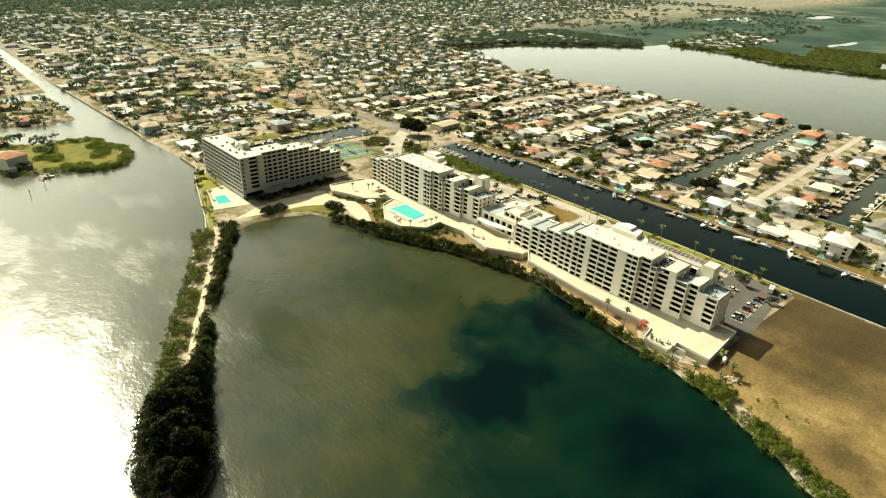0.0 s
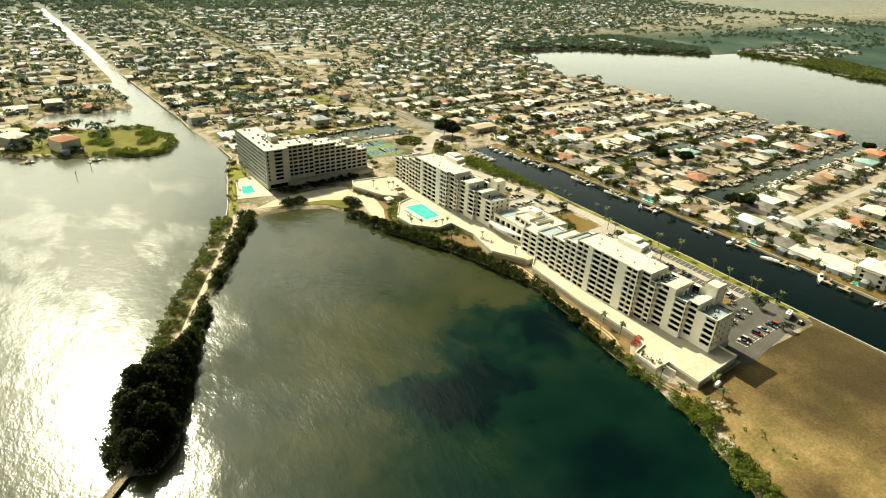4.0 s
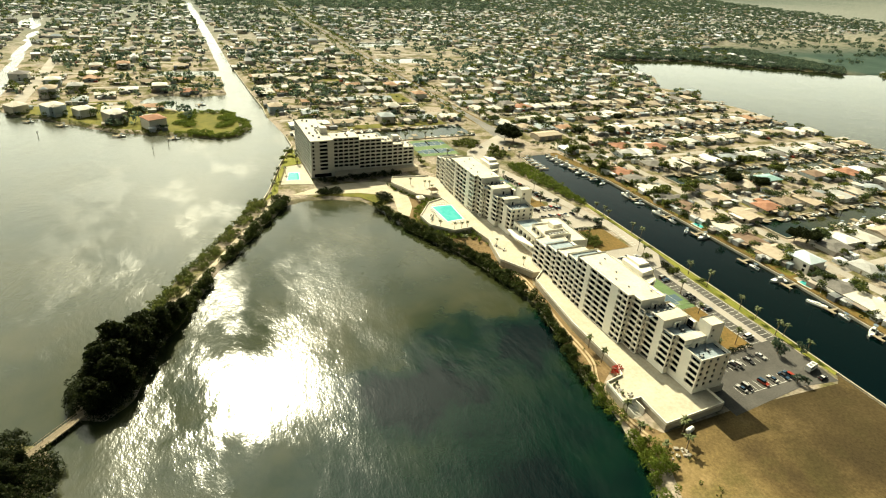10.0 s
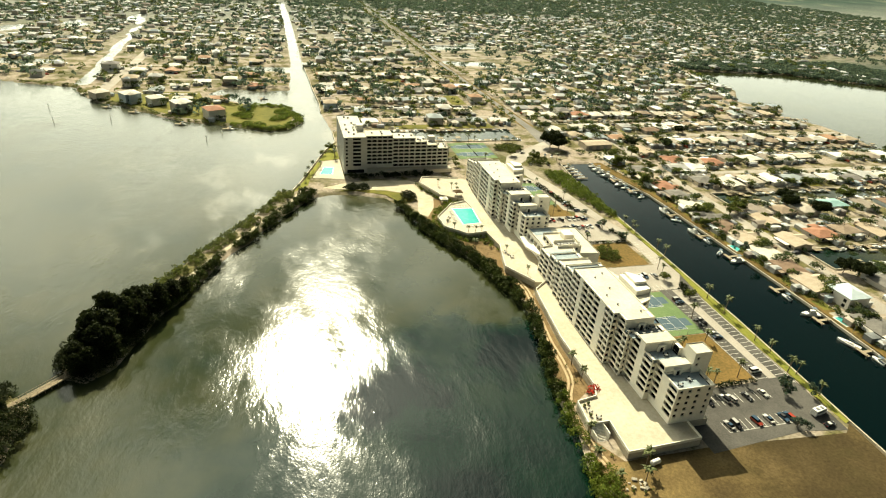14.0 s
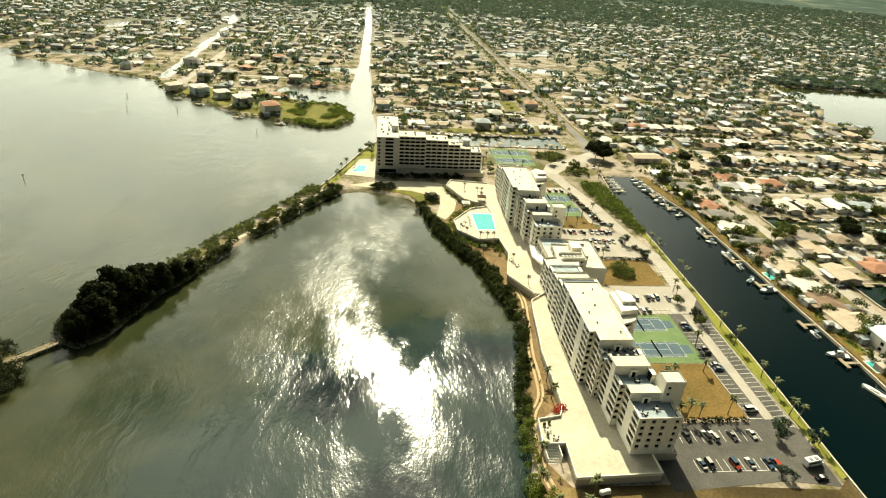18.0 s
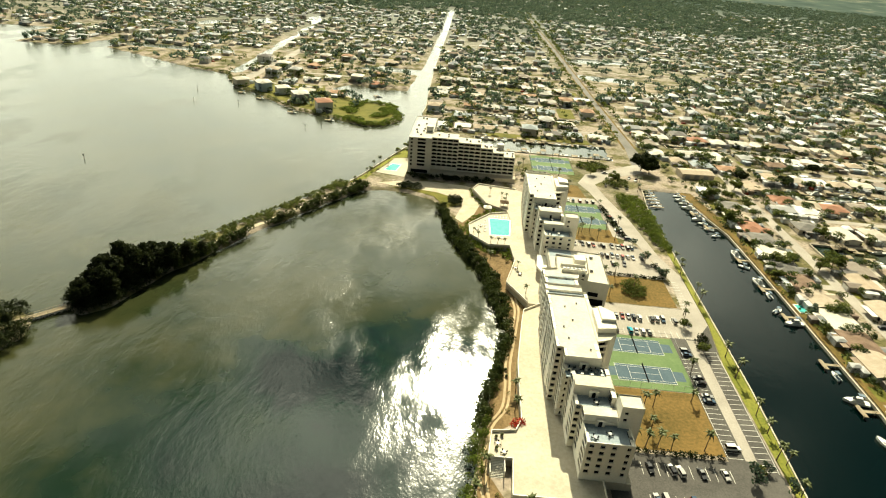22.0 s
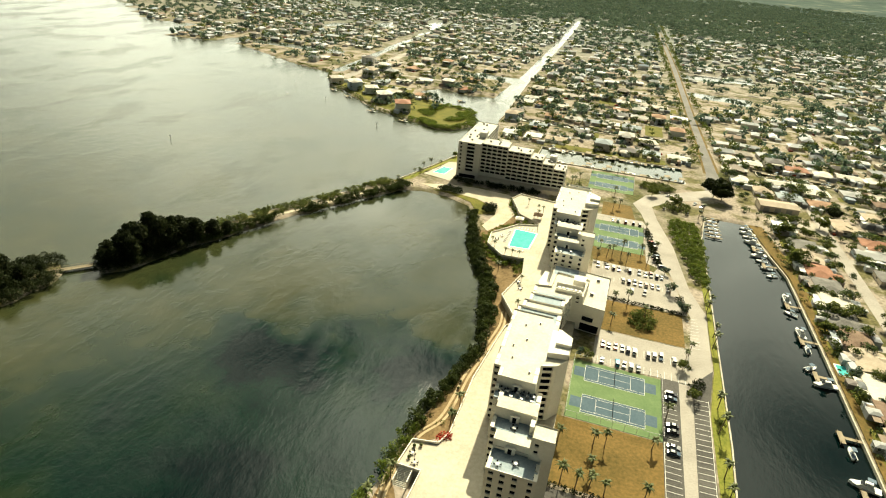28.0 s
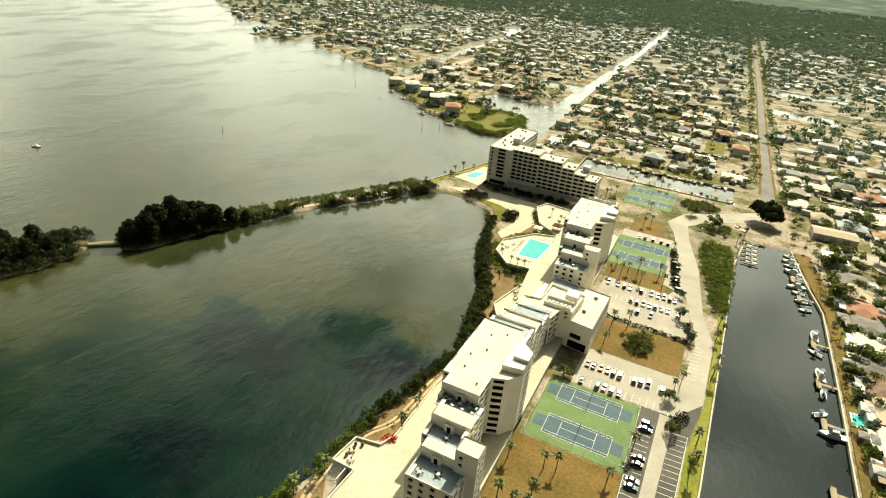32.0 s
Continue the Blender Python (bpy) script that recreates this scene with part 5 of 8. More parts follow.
# ---- seawalls ----
SEAWALL = material("pale concrete seawall", (0.36, 0.32, 0.25), (0.56, 0.51, 0.41), 0.2, 1.5, 0.9)


def seawall(pts, label):
    w = thing("seawall", label, "seawall", kind="structure")
    for (ax, ay), (bx, by) in zip(pts, pts[1:]):
        d = math.hypot(bx - ax, by - ay)
        part("wall", boxed(0, d, -0.3, 0.3, -1.5, 1.32), SEAWALL, w).matrix_basis = pose(ax, ay, 0, 0, 0, math.degrees(math.atan2(by - ay, bx - ax)))


seawall(EAST_CANAL[0:6], "low concrete seawall along the parking side of the canal")
seawall(EAST_CANAL[6:13], "low concrete seawall below the canal houses")
for c in CANALS[:8]:
    seawall([(min(c[1][0], 684), c[1][1]), c[0], c[3], (min(c[2][0], 684), c[2][1])], "low concrete seawall round a finger canal")
seawall([(108, 310), (115, 328), (121, 347), (130, 376), (138, 400), (147, 420), (147, 452), (195, 452)], "curved pale seawall below the pool terrace")
seawall([(141, 517), (142, 548), (139, 606), (133, 783)], "straight seawall along the long channel")

# ---- streets ----
STREETS = [(366, 700, 123), (366, 700, 222), (366, 700, 320), (366, 680, 424), (366, 690, 30)]
for y0 in range(530, 1500, 62):
    STREETS.append((430 if y0 == 778 else 340, 660 if y0 < 800 else 1100, y0))
for y0 in (496, 590, 612, 700, 760, 822, 884, 946, 1008, 1070, 1132):
    STREETS.append((150, 322, y0))
for y0 in (590, 660, 740, 800, 860, 920, 980, 1040, 1100, 1160):
    STREETS.append((-88, {590: 20, 740: 20}.get(y0, 98), y0))
roads = bmesh.new()
for x0, x1, yy in STREETS:
    box(roads, x0, x1, yy - 2.8, yy + 2.8, G - 0.2, G + 0.05)
tagged(part("street", roads, ROADTAN), "pale residential streets between rows of houses", "street", kind="structure")
ROAD_WEST, ROAD_EAST = [(332, 450), (332, 527), (330, 630), (325, 990), (319, 1254), (310, 1560)], [(341, 455), (339, 527), (336.5, 633), (332, 990), (325.5, 1254), (317, 1560)]
sheet("main_road", [(327, 400), (345, 400)] + ROAD_EAST + ROAD_WEST[::-1], ROAD_GREY, "long straight grey main road running north", "road", 0.08)
sheet("road_verge", [(x + 2.0, y) for x, y in ROAD_EAST] + [(x - 2.0, y) for x, y in ROAD_WEST[::-1]], LAWN_TAN, "dry grass verges along the main road", "verge", 0.03)
sheet("canal_street", [(397, 15), (404, 15), (404, 430), (397, 430)], ROADTAN, "pale street behind the canal houses", "street", 0.055)
sheet("west_road", [(-78, 600), (-66, 600), (-64, 736), (-68, 1082), (-60, 1500), (-70, 1500), (-78, 1082), (-76, 736)], ROADTAN, "pale road along the western point", "road", 0.08)

# ---- houses ----
HUES_ROOF = ((0.66, 0.63, 0.56), (0.50, 0.45, 0.38), (0.30, 0.235, 0.175), (0.20, 0.19, 0.18), (0.38, 0.235, 0.15), (0.82, 0.81, 0.77), (0.52, 0.50, 0.45), (0.62, 0.57, 0.48), (0.28, 0.24, 0.20), (0.40, 0.40, 0.39), (0.72, 0.69, 0.62), (0.34, 0.38, 0.40), (0.44, 0.36, 0.27), (0.58, 0.54, 0.47), (0.78, 0.76, 0.70))
HUES_WALL = ((0.74, 0.70, 0.62), (0.80, 0.79, 0.75), (0.58, 0.51, 0.42), (0.68, 0.66, 0.62), (0.50, 0.58, 0.62), (0.68, 0.60, 0.48), (0.45, 0.42, 0.38))
ROOFING = material("shingle roofing", (0.72, 0.70, 0.68), (1.0, 1.0, 1.0), 0.25, 2.2, 0.85, random_hues=HUES_ROOF, bump=0.03)
SIDING = material("painted house wall", (0.84, 0.82, 0.80), (1.0, 1.0, 1.0), 0.3, 2.0, 0.85, random_hues=HUES_WALL)
TILE_RED = material("terracotta roof", (0.24, 0.115, 0.07), (0.36, 0.19, 0.125), 0.3, 2.0, 0.85)
ROOF_TEAL = material("teal metal roof", (0.22, 0.37, 0.36), (0.30, 0.45, 0.43), 0.3, 2.0, 0.5)


def hip_roof(bm, w, d, z, rise, eave=0.6, gable=False, shift=(0, 0)):
    x, y = w / 2 + eave, d / 2 + eave
    ox, oy = shift
    ridge = (x - y) if not gable else x
    ridge = max(ridge, 0.2)
    P = lambda a, b, c: bm.verts.new((a + ox, b + oy, c))
    lo = [P(-x, -y, z), P(x, -y, z), P(x, y, z), P(-x, y, z)]
    lip = [P(-x, -y, z + 0.18), P(x, -y, z + 0.18), P(x, y, z + 0.18), P(-x, y, z + 0.18)]
    a, b = P(-ridge, 0, z + rise), P(ridge, 0, z + rise)
    bm.faces.new(lo[::-1])
    for i in range(4):
        bm.faces.new((lo[i], lo[(i + 1) % 4], lip[(i + 1) % 4], lip[i]))
    bm.faces.new((lip[0], lip[1], b, a))
    bm.faces.new((lip[2], lip[3], a, b))
    bm.faces.new((lip[1], lip[2], b))
    bm.faces.new((lip[3], lip[0], a))
    return bm


def make_house(label, w, d, h, rise, gable=False, wing=None, porch=True, roof_mat=None, storeys=1):
    """The street lies towards +y of the house, the water towards -y."""
    t = thing("house", label, "house", "canal houses")
    w, d = w * 1.14, d * 1.42
    wall = boxed(-w / 2, w / 2, -d / 2, d / 2, -0.2, h)
    roof = hip_roof(bmesh.new(), w, d, h, rise, gable=gable)
    if wing:
        ww, wd, wx = wing
        box(wall, wx - ww / 2, wx + ww / 2, d / 2 - 0.3, d / 2 + wd, -0.2, h - 0.05)
        wr = bmesh.new()
        hip_roof(wr, wd + 3.0, ww, h - 0.02, rise * 0.75, 0.5, gable)
        bmesh.ops.rotate(wr, verts=wr.verts[:], cent=(0, 0, 0), matrix=Matrix.Rotation(math.pi / 2, 3, 'Z'))
        bmesh.ops.translate(wr, verts=wr.verts[:], vec=(wx, d / 2 + wd / 2 - 1.5, 0))
        part("wing_roof", wr, roof_mat or ROOFING, t)
    wall = part("wall", wall, SIDING, t)
    part("roof", roof, roof_mat or ROOFING, t)
    gx = wing[2] if wing else w * 0.3
    gy = d / 2 + (wing[1] if wing else 0)
    part("garage_door", boxed(gx - 2.3, gx + 2.3, gy - 0.02, gy + 0.06, 0.05, 2.3), WHITE_PAINT, t)
    part("front_door", boxed(-w * 0.12 - 0.5, -w * 0.12 + 0.5, d / 2 - 0.02, d / 2 + 0.06, 0.05, 2.1), WOOD_GREY, t)
    for s in range(storeys):
        for k in (-0.3, 0.3):
            part("window", boxed(k * w - 0.9, k * w + 0.9, -d / 2 - 0.05, -d / 2 + 0.02, 0.5 + 2.8 * s, 2.2 + 2.8 * s), GLASS, t)
        part("window", boxed(-w / 2 - 0.05, -w / 2 + 0.02, -1.0, 1.0, 1.0 + 2.8 * s, 2.1 + 2.8 * s), GLASS, t)
    if porch:
        part("porch_roof", boxed(-w * 0.30, w * 0.30, -d / 2 - 3.6, -d / 2 - 0.05, h - 0.35, h - 0.15), ROOFING, t, "flat patio roof")
    openings_to(wall)
    return t


DESIGNS = [make_house("single-storey canal house with hip roof and patio", 15, 9.5, 2.9, 1.7),
           make_house("single-storey canal house with hip roof and garage wing", 15.5, 9, 2.9, 1.8, wing=(6.5, 5, 4.0)),
           make_house("low gable-roofed ranch house with patio", 16, 8.5, 2.8, 1.4, gable=True),
           make_house("low gable-roofed ranch house with garage wing", 14, 9, 2.8, 1.4, gable=True, wing=(6.2, 4.5, -3.4)),
           make_house("compact hip-roofed bungalow beside a canal", 12.5, 9, 2.9, 1.8, porch=False),
           make_house("two-storey stilt house with hip roof over the canal", 12, 10, 6.6, 2.4, storeys=2),
           make_house("tall three-level waterfront house with hip roof", 13, 11, 8.8, 2.6, storeys=3, wing=(6, 3, 2))]
FIRST = [True] * len(DESIGNS)
RED = make_house("single-storey canal house under an orange-red tile roof", 15.5, 9.5, 2.9, 1.8, wing=(6.2, 4.5, 3.5), roof_mat=TILE_RED)
TEAL = make_house("canal house under a teal metal roof", 15, 9, 2.9, 1.7, roof_mat=ROOF_TEAL)
TALL = make_house("tall three-level waterfront house under a terracotta roof", 13, 12, 9.0, 2.6, storeys=3, roof_mat=TILE_RED)
SHINGLE_BROWN = material("brown shingle roof", (0.15, 0.10, 0.07), (0.25, 0.175, 0.125), 0.3, 2.0, 0.9, bump=0.03)
SHINGLE_GREY = material("dark grey shingle roof", (0.12, 0.115, 0.105), (0.22, 0.205, 0.185), 0.3, 2.0, 0.9, bump=0.03)
SHINGLE_TAN = material("sun-bleached tan roof", (0.33, 0.27, 0.20), (0.46, 0.385, 0.30), 0.3, 2.0, 0.9, bump=0.03)
ROOF_BLUE = material("pale blue metal roof", (0.42, 0.50, 0.53), (0.55, 0.62, 0.64), 0.3, 2.0, 0.5)
ROOF_CORAL = material("coral tile roof", (0.48, 0.16, 0.09), (0.62, 0.25, 0.15), 0.3, 2.0, 0.85)
special = {"tall": [TALL, True], "red": [RED, True], "teal": [TEAL, True],
           "white": [make_house("long canal house under a flat white roof", 16, 10, 2.9, 0.9, roof_mat=ROOF_WHITE), True],
           "brown": [make_house("low canal house under a brown shingle roof", 15, 9.5, 2.9, 1.7, roof_mat=SHINGLE_BROWN), True],
           "grey": [make_house("canal house under a dark grey shingle roof", 15, 9.5, 2.9, 1.8, wing=(6.2, 4.5, 3.5), roof_mat=SHINGLE_GREY), True],
           "tan": [make_house("canal house under a sun-bleached tan roof", 15, 9.5, 2.9, 1.7, gable=True, wing=(6.2, 4.5, -3.5), roof_mat=SHINGLE_TAN), True],
           "blue": [make_house("two-storey waterfront house under a pale blue roof", 12, 9, 6.4, 2.2, storeys=2, porch=False, roof_mat=ROOF_BLUE), True],
           "coral": [make_house("large house under a bright coral roof", 15, 11, 5.6, 2.4, storeys=2, porch=False, roof_mat=ROOF_CORAL), True]}
# houses that stand out among the rows
LANDMARKS = [("blue", 384, 133, -90), ("red", 454, 95, 0), ("grey", 423, 100, 0), ("white", 491, 98, 0), ("coral", 642, 154, 180), ("coral", 682, 206, 0), ("blue", 651, 206, 0), ("teal", 614, 149, 180), ("grey", 556, 144, 180),
             ("tan", 480, 147, 180), ("red", 564, 107, 0), ("brown", 520, 147, 180), ("grey", 424, 143, 180), ("tan", 409, 196, -90), ("teal", 491, 246, 180), ("brown", 543, 243, 180), ("red", 457, 340, 180), ("tan", 439, 343, 180), ("grey", 420, 300, 0), ("white", 411, 439, 180), ("brown", 458, 435, 180)]
LOTS = []


def put_house(k, x, y, turn):
    m = pose(x, y, G, 0, 0, turn)
    LOTS.append((x, y))
    if isinstance(k, str):
        src, fresh = special[k]
        if fresh:
            src.matrix_basis, special[k][1] = m, False
        else:
            copy_thing(src, m)
    elif FIRST[k]:
        FIRST[k] = False
        DESIGNS[k].matrix_basis = m
    else:
        copy_thing(DESIGNS[k], m)


def dry(x, y, need=7.0):
    return float(land_distance(np.array([float(x)]), np.array([float(y)]))[0]) > need


rnd = random.Random(11)
# rows between the finger canals: (y, x from, x to, turn)
for k, x, y, turn in LANDMARKS:
    put_house(k, x, y, turn)
NEAR_ROWS = [(50, 418, 690, 180), (100, 420, 690, 0), (148, 420, 690, 180), (205, 415, 690, 0), (241, 418, 690, 180), (295, 418, 680, 0), (347, 420, 680, 180), (397, 435, 680, 0), (451, 420, 670, 180), (496, 352, 660, 0)]
for y, x0, x1, turn in NEAR_ROWS:
    x = x0 + rnd.uniform(0, 5)
    while x < x1:
        r = rnd.random()
        k = "red" if r < 0.025 else "teal" if r < 0.06 else rnd.choices(range(6), (5, 5, 4, 4, 3, 0.8))[0]
        if dry(x, y) and rnd.random() < 0.96 and all(abs(x - q[1]) > 13 or abs(y - q[2]) > 14 for q in LANDMARKS):
            put_house(k, x, y + rnd.uniform(-3.5, 3.5), turn + rnd.choice((0, 0, 0, 90, -90)) + rnd.uniform(-4, 4))
        x += rnd.uniform(16.5, 22)
# houses along the broad canal, backs to the water
for k, y in (("brown", 10), (5, 30), (6, 58), ("white", 75), ("white", 92), ("grey", 110), ("tan", 149), ("brown", 166), ("white", 184), ("tan", 203), ("brown", 220), ("grey", 238), ("white", 256), ("grey", 273), ("red", 291), ("tan", 308), ("grey", 325)):
    put_house(k, 378 + rnd.uniform(-1, 2), y, -90 + rnd.uniform(-3, 3))
big = thing("warehouse", "long low pale-roofed marina building", "building", at=pose(375, 392, G, 0, 0, 4))
part("wall", boxed(-13, 13, -7, 7, -0.2, 4.0), SIDING, big)
part("roof", hip_roof(bmesh.new(), 26, 14, 4.0, 1.2, 0.4, True), SHINGLE_TAN, big)
for k in range(3):
    part("roller_door", boxed(-10.5 + k * 7.5, -6.5 + k * 7.5, -7.05, -6.96, 0, 3.2), METAL_GREY, big)
for x, y, k, turn in ((416, 330, 3, 0), (434, 330, 0, 0), (372, 352, 4, -90), (388, 416, 1, 180), (408, 412, 0, 180), (370, 424, 4, 90), (386, 448, 2, 0), (406, 450, 1, 0), (412, 372, 2, 90), (356, 470, 3, 90), (356, 440, 4, 90), (416, 30, 0, 90), (416, 118, 4, 90), (414, 226, 3, 90)):
    put_house(k, x, y, turn)
sheet("boatyard", [(366, 356), (398, 356), (398, 377), (366, 376)], CONCRETE, "pale concrete yard in front of the marina building", "yard", 0.05)
# streets north of the long block
for y, x0, x1, turn in ((474, 160, 320, 180), (512, 160, 320, 0), (558, 150, 320, 180), (606, 150, 320, 0), (628, 150, 320, 180), (670, 150, 320, 0), (690, 150, 318, 180), (726, 150, 318, 0)):
    x = x0 + rnd.uniform(0, 6)
    while x < x1:
        if dry(x, y) and rnd.random() < 0.72:
            put_house(rnd.choices(range(6), (4, 4, 3, 3, 3, 4))[0], x, y, turn + rnd.uniform(-2, 2))
        x += rnd.uniform(18, 23)
put_house(4, 160, 437, 180)
put_house(5, 152, 530, 180)
# the western point
for x, y, k, turn in ((45, 496, "tall", 205), (14, 522, 6, 210), (-36, 556, 6, 215), (-12, 548, 5, 212), (-66, 570, 5, 220), (44, 562, 0, 0), (10, 560, 1, 0), (-49, 628, 6, 180), (-28, 648, 5, 180), (50, 638, 5, 180), (78, 624, "red", 180), (20, 640, 1, 180), (0, 620, 2, 180), (-20, 600, 4, 90),
                      (40, 676, 2, 0), (10, 680, 0, 0), (72, 682, 4, 0), (-82, 660, 4, 90), (-52, 680, 5, 90), (-84, 702, 6, 90), (-54, 715, 0, 90), (10, 766, 5, 0), (-18, 757, 5, 0), (40, 770, 1, 0), (74, 768, 0, 0), (-20, 700, 2, 90), (-22, 728, 1, 90)):
    put_house(k, x, y, turn)
# ---- the town beyond: joined roofs and walls ----
fw_v, fw_f, fr_v, fr_f = [], [], [], []


def far_house(x, y, w, d, h, rise, turn):
    c, s = math.cos(turn), math.sin(turn)
    R = lambda a, b, z: (x + a * c - b * s, y + a * s + b * c, z)
    n = len(fw_v)
    fw_v.extend([R(sx * w / 2, sy * d / 2, z) for z in (0.8, G + h) for sx, sy in ((-1, -1), (1, -1), (1, 1), (-1, 1))])
    fw_f.extend([(n, n + 1, n + 5, n + 4), (n + 1, n + 2, n + 6, n + 5), (n + 2, n + 3, n + 7, n + 6), (n + 3, n, n + 4, n + 7)])
    n = len(fr_v)
    a, b, r = w / 2 + 0.6, d / 2 + 0.6, max(w / 2 - d / 2 * 0.7, 0.5)
    z = G + h
    fr_v.extend([R(-a, -b, z), R(a, -b, z), R(a, b, z), R(-a, b, z), R(-r, 0, z + rise), R(r, 0, z + rise)])
    fr_f.extend([(n, n + 1, n + 5, n + 4), (n + 2, n + 3, n + 4, n + 5), (n + 1, n + 2, n + 5), (n + 3, n, n + 4)])


cand = []
for y0 in np.arange(524, 2300, 27.0):
    for x0 in np.arange(350, 2300 if y0 > 850 else 1500, 18.5):
        cand.append((x0 + rnd.uniform(-6, 6), y0 + rnd.uniform(-7, 7)))
for y0 in np.arange(752, 2100, 28.0):
    for x0 in np.arange(140, 324, 19.5):
        cand.append((x0 + rnd.uniform(-6, 6), y0 + rnd.uniform(-7, 7)))
for y0 in np.arange(610, 1900, 29.0):
    for x0 in np.arange(-760, 108, 21.0):
        if x0 < -130 or y0 > 790:
            cand.append((x0 + rnd.uniform(-4, 4), y0 + rnd.uniform(-5, 5)))
for y0 in np.arange(486, 590, 17.0):
    for x0 in np.arange(1196, 1470, 14.0):
        cand.append((x0 + rnd.uniform(-4, 4), y0 + rnd.uniform(-4, 4)))
cx, cy = np.array([c[0] for c in cand]), np.array([c[1] for c in cand])
cd = land_distance(cx, cy)
FAR_LOTS = []
for (x, y), dist in zip(cand, cd):
    wood = noise.noise((x * 0.0035, y * 0.0035, 3.0))
    if dist < 8 or rnd.random() < 0.12 + 0.5 * max(0.0, noise.noise((x * 0.011, y * 0.011, 8.0))) or wood > (0.30 if x > 110 else 0.16) or 309 < x < 344:
        continue
    if y > 1480 and rnd.random() < (0.85 if x < 950 else 0.3) or x > 1050 and y < 900 + (x - 1050) * 0.25 and not 480 < y < 592 or x > 1400 and rnd.random() < 0.3:
        continue
    FAR_LOTS.append((x, y))
    far_house(x, y, rnd.uniform(9, 19), rnd.uniform(7, 12), rnd.choice((2.6, 2.8, 3.0, 3.2, 5.8)), rnd.uniform(0.9, 2.4), rnd.choice((0, math.pi / 2)) + rnd.uniform(-.12, .12))
    if rnd.random() < 0.55:
        far_house(x + rnd.uniform(-8, 8), y + rnd.choice((-1, 1)) * rnd.uniform(6, 9), rnd.uniform(4, 9), rnd.uniform(3.5, 6), 2.5, rnd.uniform(0.3, 1.2), rnd.choice((0, math.pi / 2)))
# roof hues cooled towards blue-grey to imitate haze over the far suburb
HAZED_ROOF = ((0.62, 0.63, 0.62), (0.41, 0.41, 0.40), (0.25, 0.22, 0.20), (0.19, 0.20, 0.20), (0.34, 0.26, 0.20), (0.77, 0.77, 0.76), (0.47, 0.48, 0.48), (0.56, 0.56, 0.55), (0.27, 0.27, 0.27), (0.38, 0.39, 0.41), (0.67, 0.68, 0.67), (0.34, 0.39, 0.43), (0.44, 0.38, 0.32))
FAR_ROOF = material("far roofing", (0.75, 0.75, 0.75), (1.0, 1.0, 1.0), 0.1, 0.8, 0.85, random_hues=HAZED_ROOF, island=True)
FAR_WALL = material("far house walls", (0.80, 0.78, 0.75), (1.0, 1.0, 1.0), 0.1, 0.8, 0.85, random_hues=HUES_WALL, island=True)
tagged(new("distant_house_roofs", mesh_from("distant_house_roofs", fr_v, fr_f, FAR_ROOF)), "pale and brown roofs of the distant suburb", "houses", kind="stuff")
tagged(new("distant_house_walls", mesh_from("distant_house_walls", fw_v, fw_f, FAR_WALL)), "pale walls of the distant suburb", "houses", kind="stuff")


# ---- plants ----
def leaves(rng, blobs, density, size, flat=0.5):
    """Leaf clumps as bent four-cornered tufts near the surface of ellipsoids (cx, cy, cz, rx, ry, rz)."""
    vs, count = [], 0
    for cx, cy, cz, rx, ry, rz in blobs:
        n = max(6, int(density * (rx * ry + rx * rz + ry * rz) * 1.4))
        d = rng.normal(size=(n, 3))
        d /= np.linalg.norm(d, axis=1)[:, None]
        d[:, 2] = np.where(d[:, 2] < -0.35, -d[:, 2] * 0.7, d[:, 2])
        rad = rng.uniform(0.62, 1.08, (n, 1))
        c = np.array([cx, cy, cz]) + d * rad * np.array([rx, ry, rz])
        nrm = d + rng.normal(scale=flat, size=(n, 3))
        nrm /= np.linalg.norm(nrm, axis=1)[:, None]
        u = np.cross(nrm, rng.normal(size=(n, 3)))
        u /= np.linalg.norm(u, axis=1)[:, None]
        v = np.cross(nrm, u)
        s = size * rng.uniform(0.6, 1.4, (n, 1))
        quad = np.stack([c - u * s, c - v * s * 0.55 + nrm * s * 0.2, c + u * s, c + v * s * 0.55 + nrm * s * 0.2], 1)
        vs.append(quad.reshape(-1, 3))
        count += n
    vs = np.concatenate(vs)
    return vs, np.arange(len(vs)).reshape(-1, 4)


def foliage_mesh(name, rng, blobs, density, size, mat, flat=0.5):
    vs, fs = leaves(rng, blobs, density, size, flat)
    me = bpy.data.meshes.new(name)
    me.vertices.add(len(vs))
    me.vertices.foreach_set("co", vs.astype(np.float32).ravel())
    me.loops.add(fs.size)
    me.loops.foreach_set("vertex_index", fs.astype(np.int32).ravel())
    me.polygons.add(len(fs))
    me.polygons.foreach_set("loop_start", np.arange(0, fs.size, 4, dtype=np.int32))
    me.update(calc_edges=True)
    me.validate()
    me.materials.append(mat)
    return me


nr = np.random.default_rng(5)
LEAF_PINE = leaf_material("feathery pine foliage", ((0.012, 0.019, 0.007), (0.030, 0.040, 0.013), (0.020, 0.028, 0.009), (0.055, 0.062, 0.020)), 0.3)
LEAF_MIX = leaf_material("dark garden foliage", ((0.034, 0.055, 0.024), (0.072, 0.102, 0.042), (0.046, 0.072, 0.030), (0.115, 0.14, 0.056)), 0.5)
LEAF_MANGROVE = leaf_material("glossy mangrove foliage", ((0.028, 0.045, 0.010), (0.055, 0.075, 0.016), (0.020, 0.032, 0.009), (0.085, 0.10, 0.024)), 0.4)


def ground_z(x, y):
    d = land_distance(np.atleast_1d(np.array(x, float)), np.atleast_1d(np.array(y, float)))
    return np.clip(d * 0.55, -0.5, LAND)


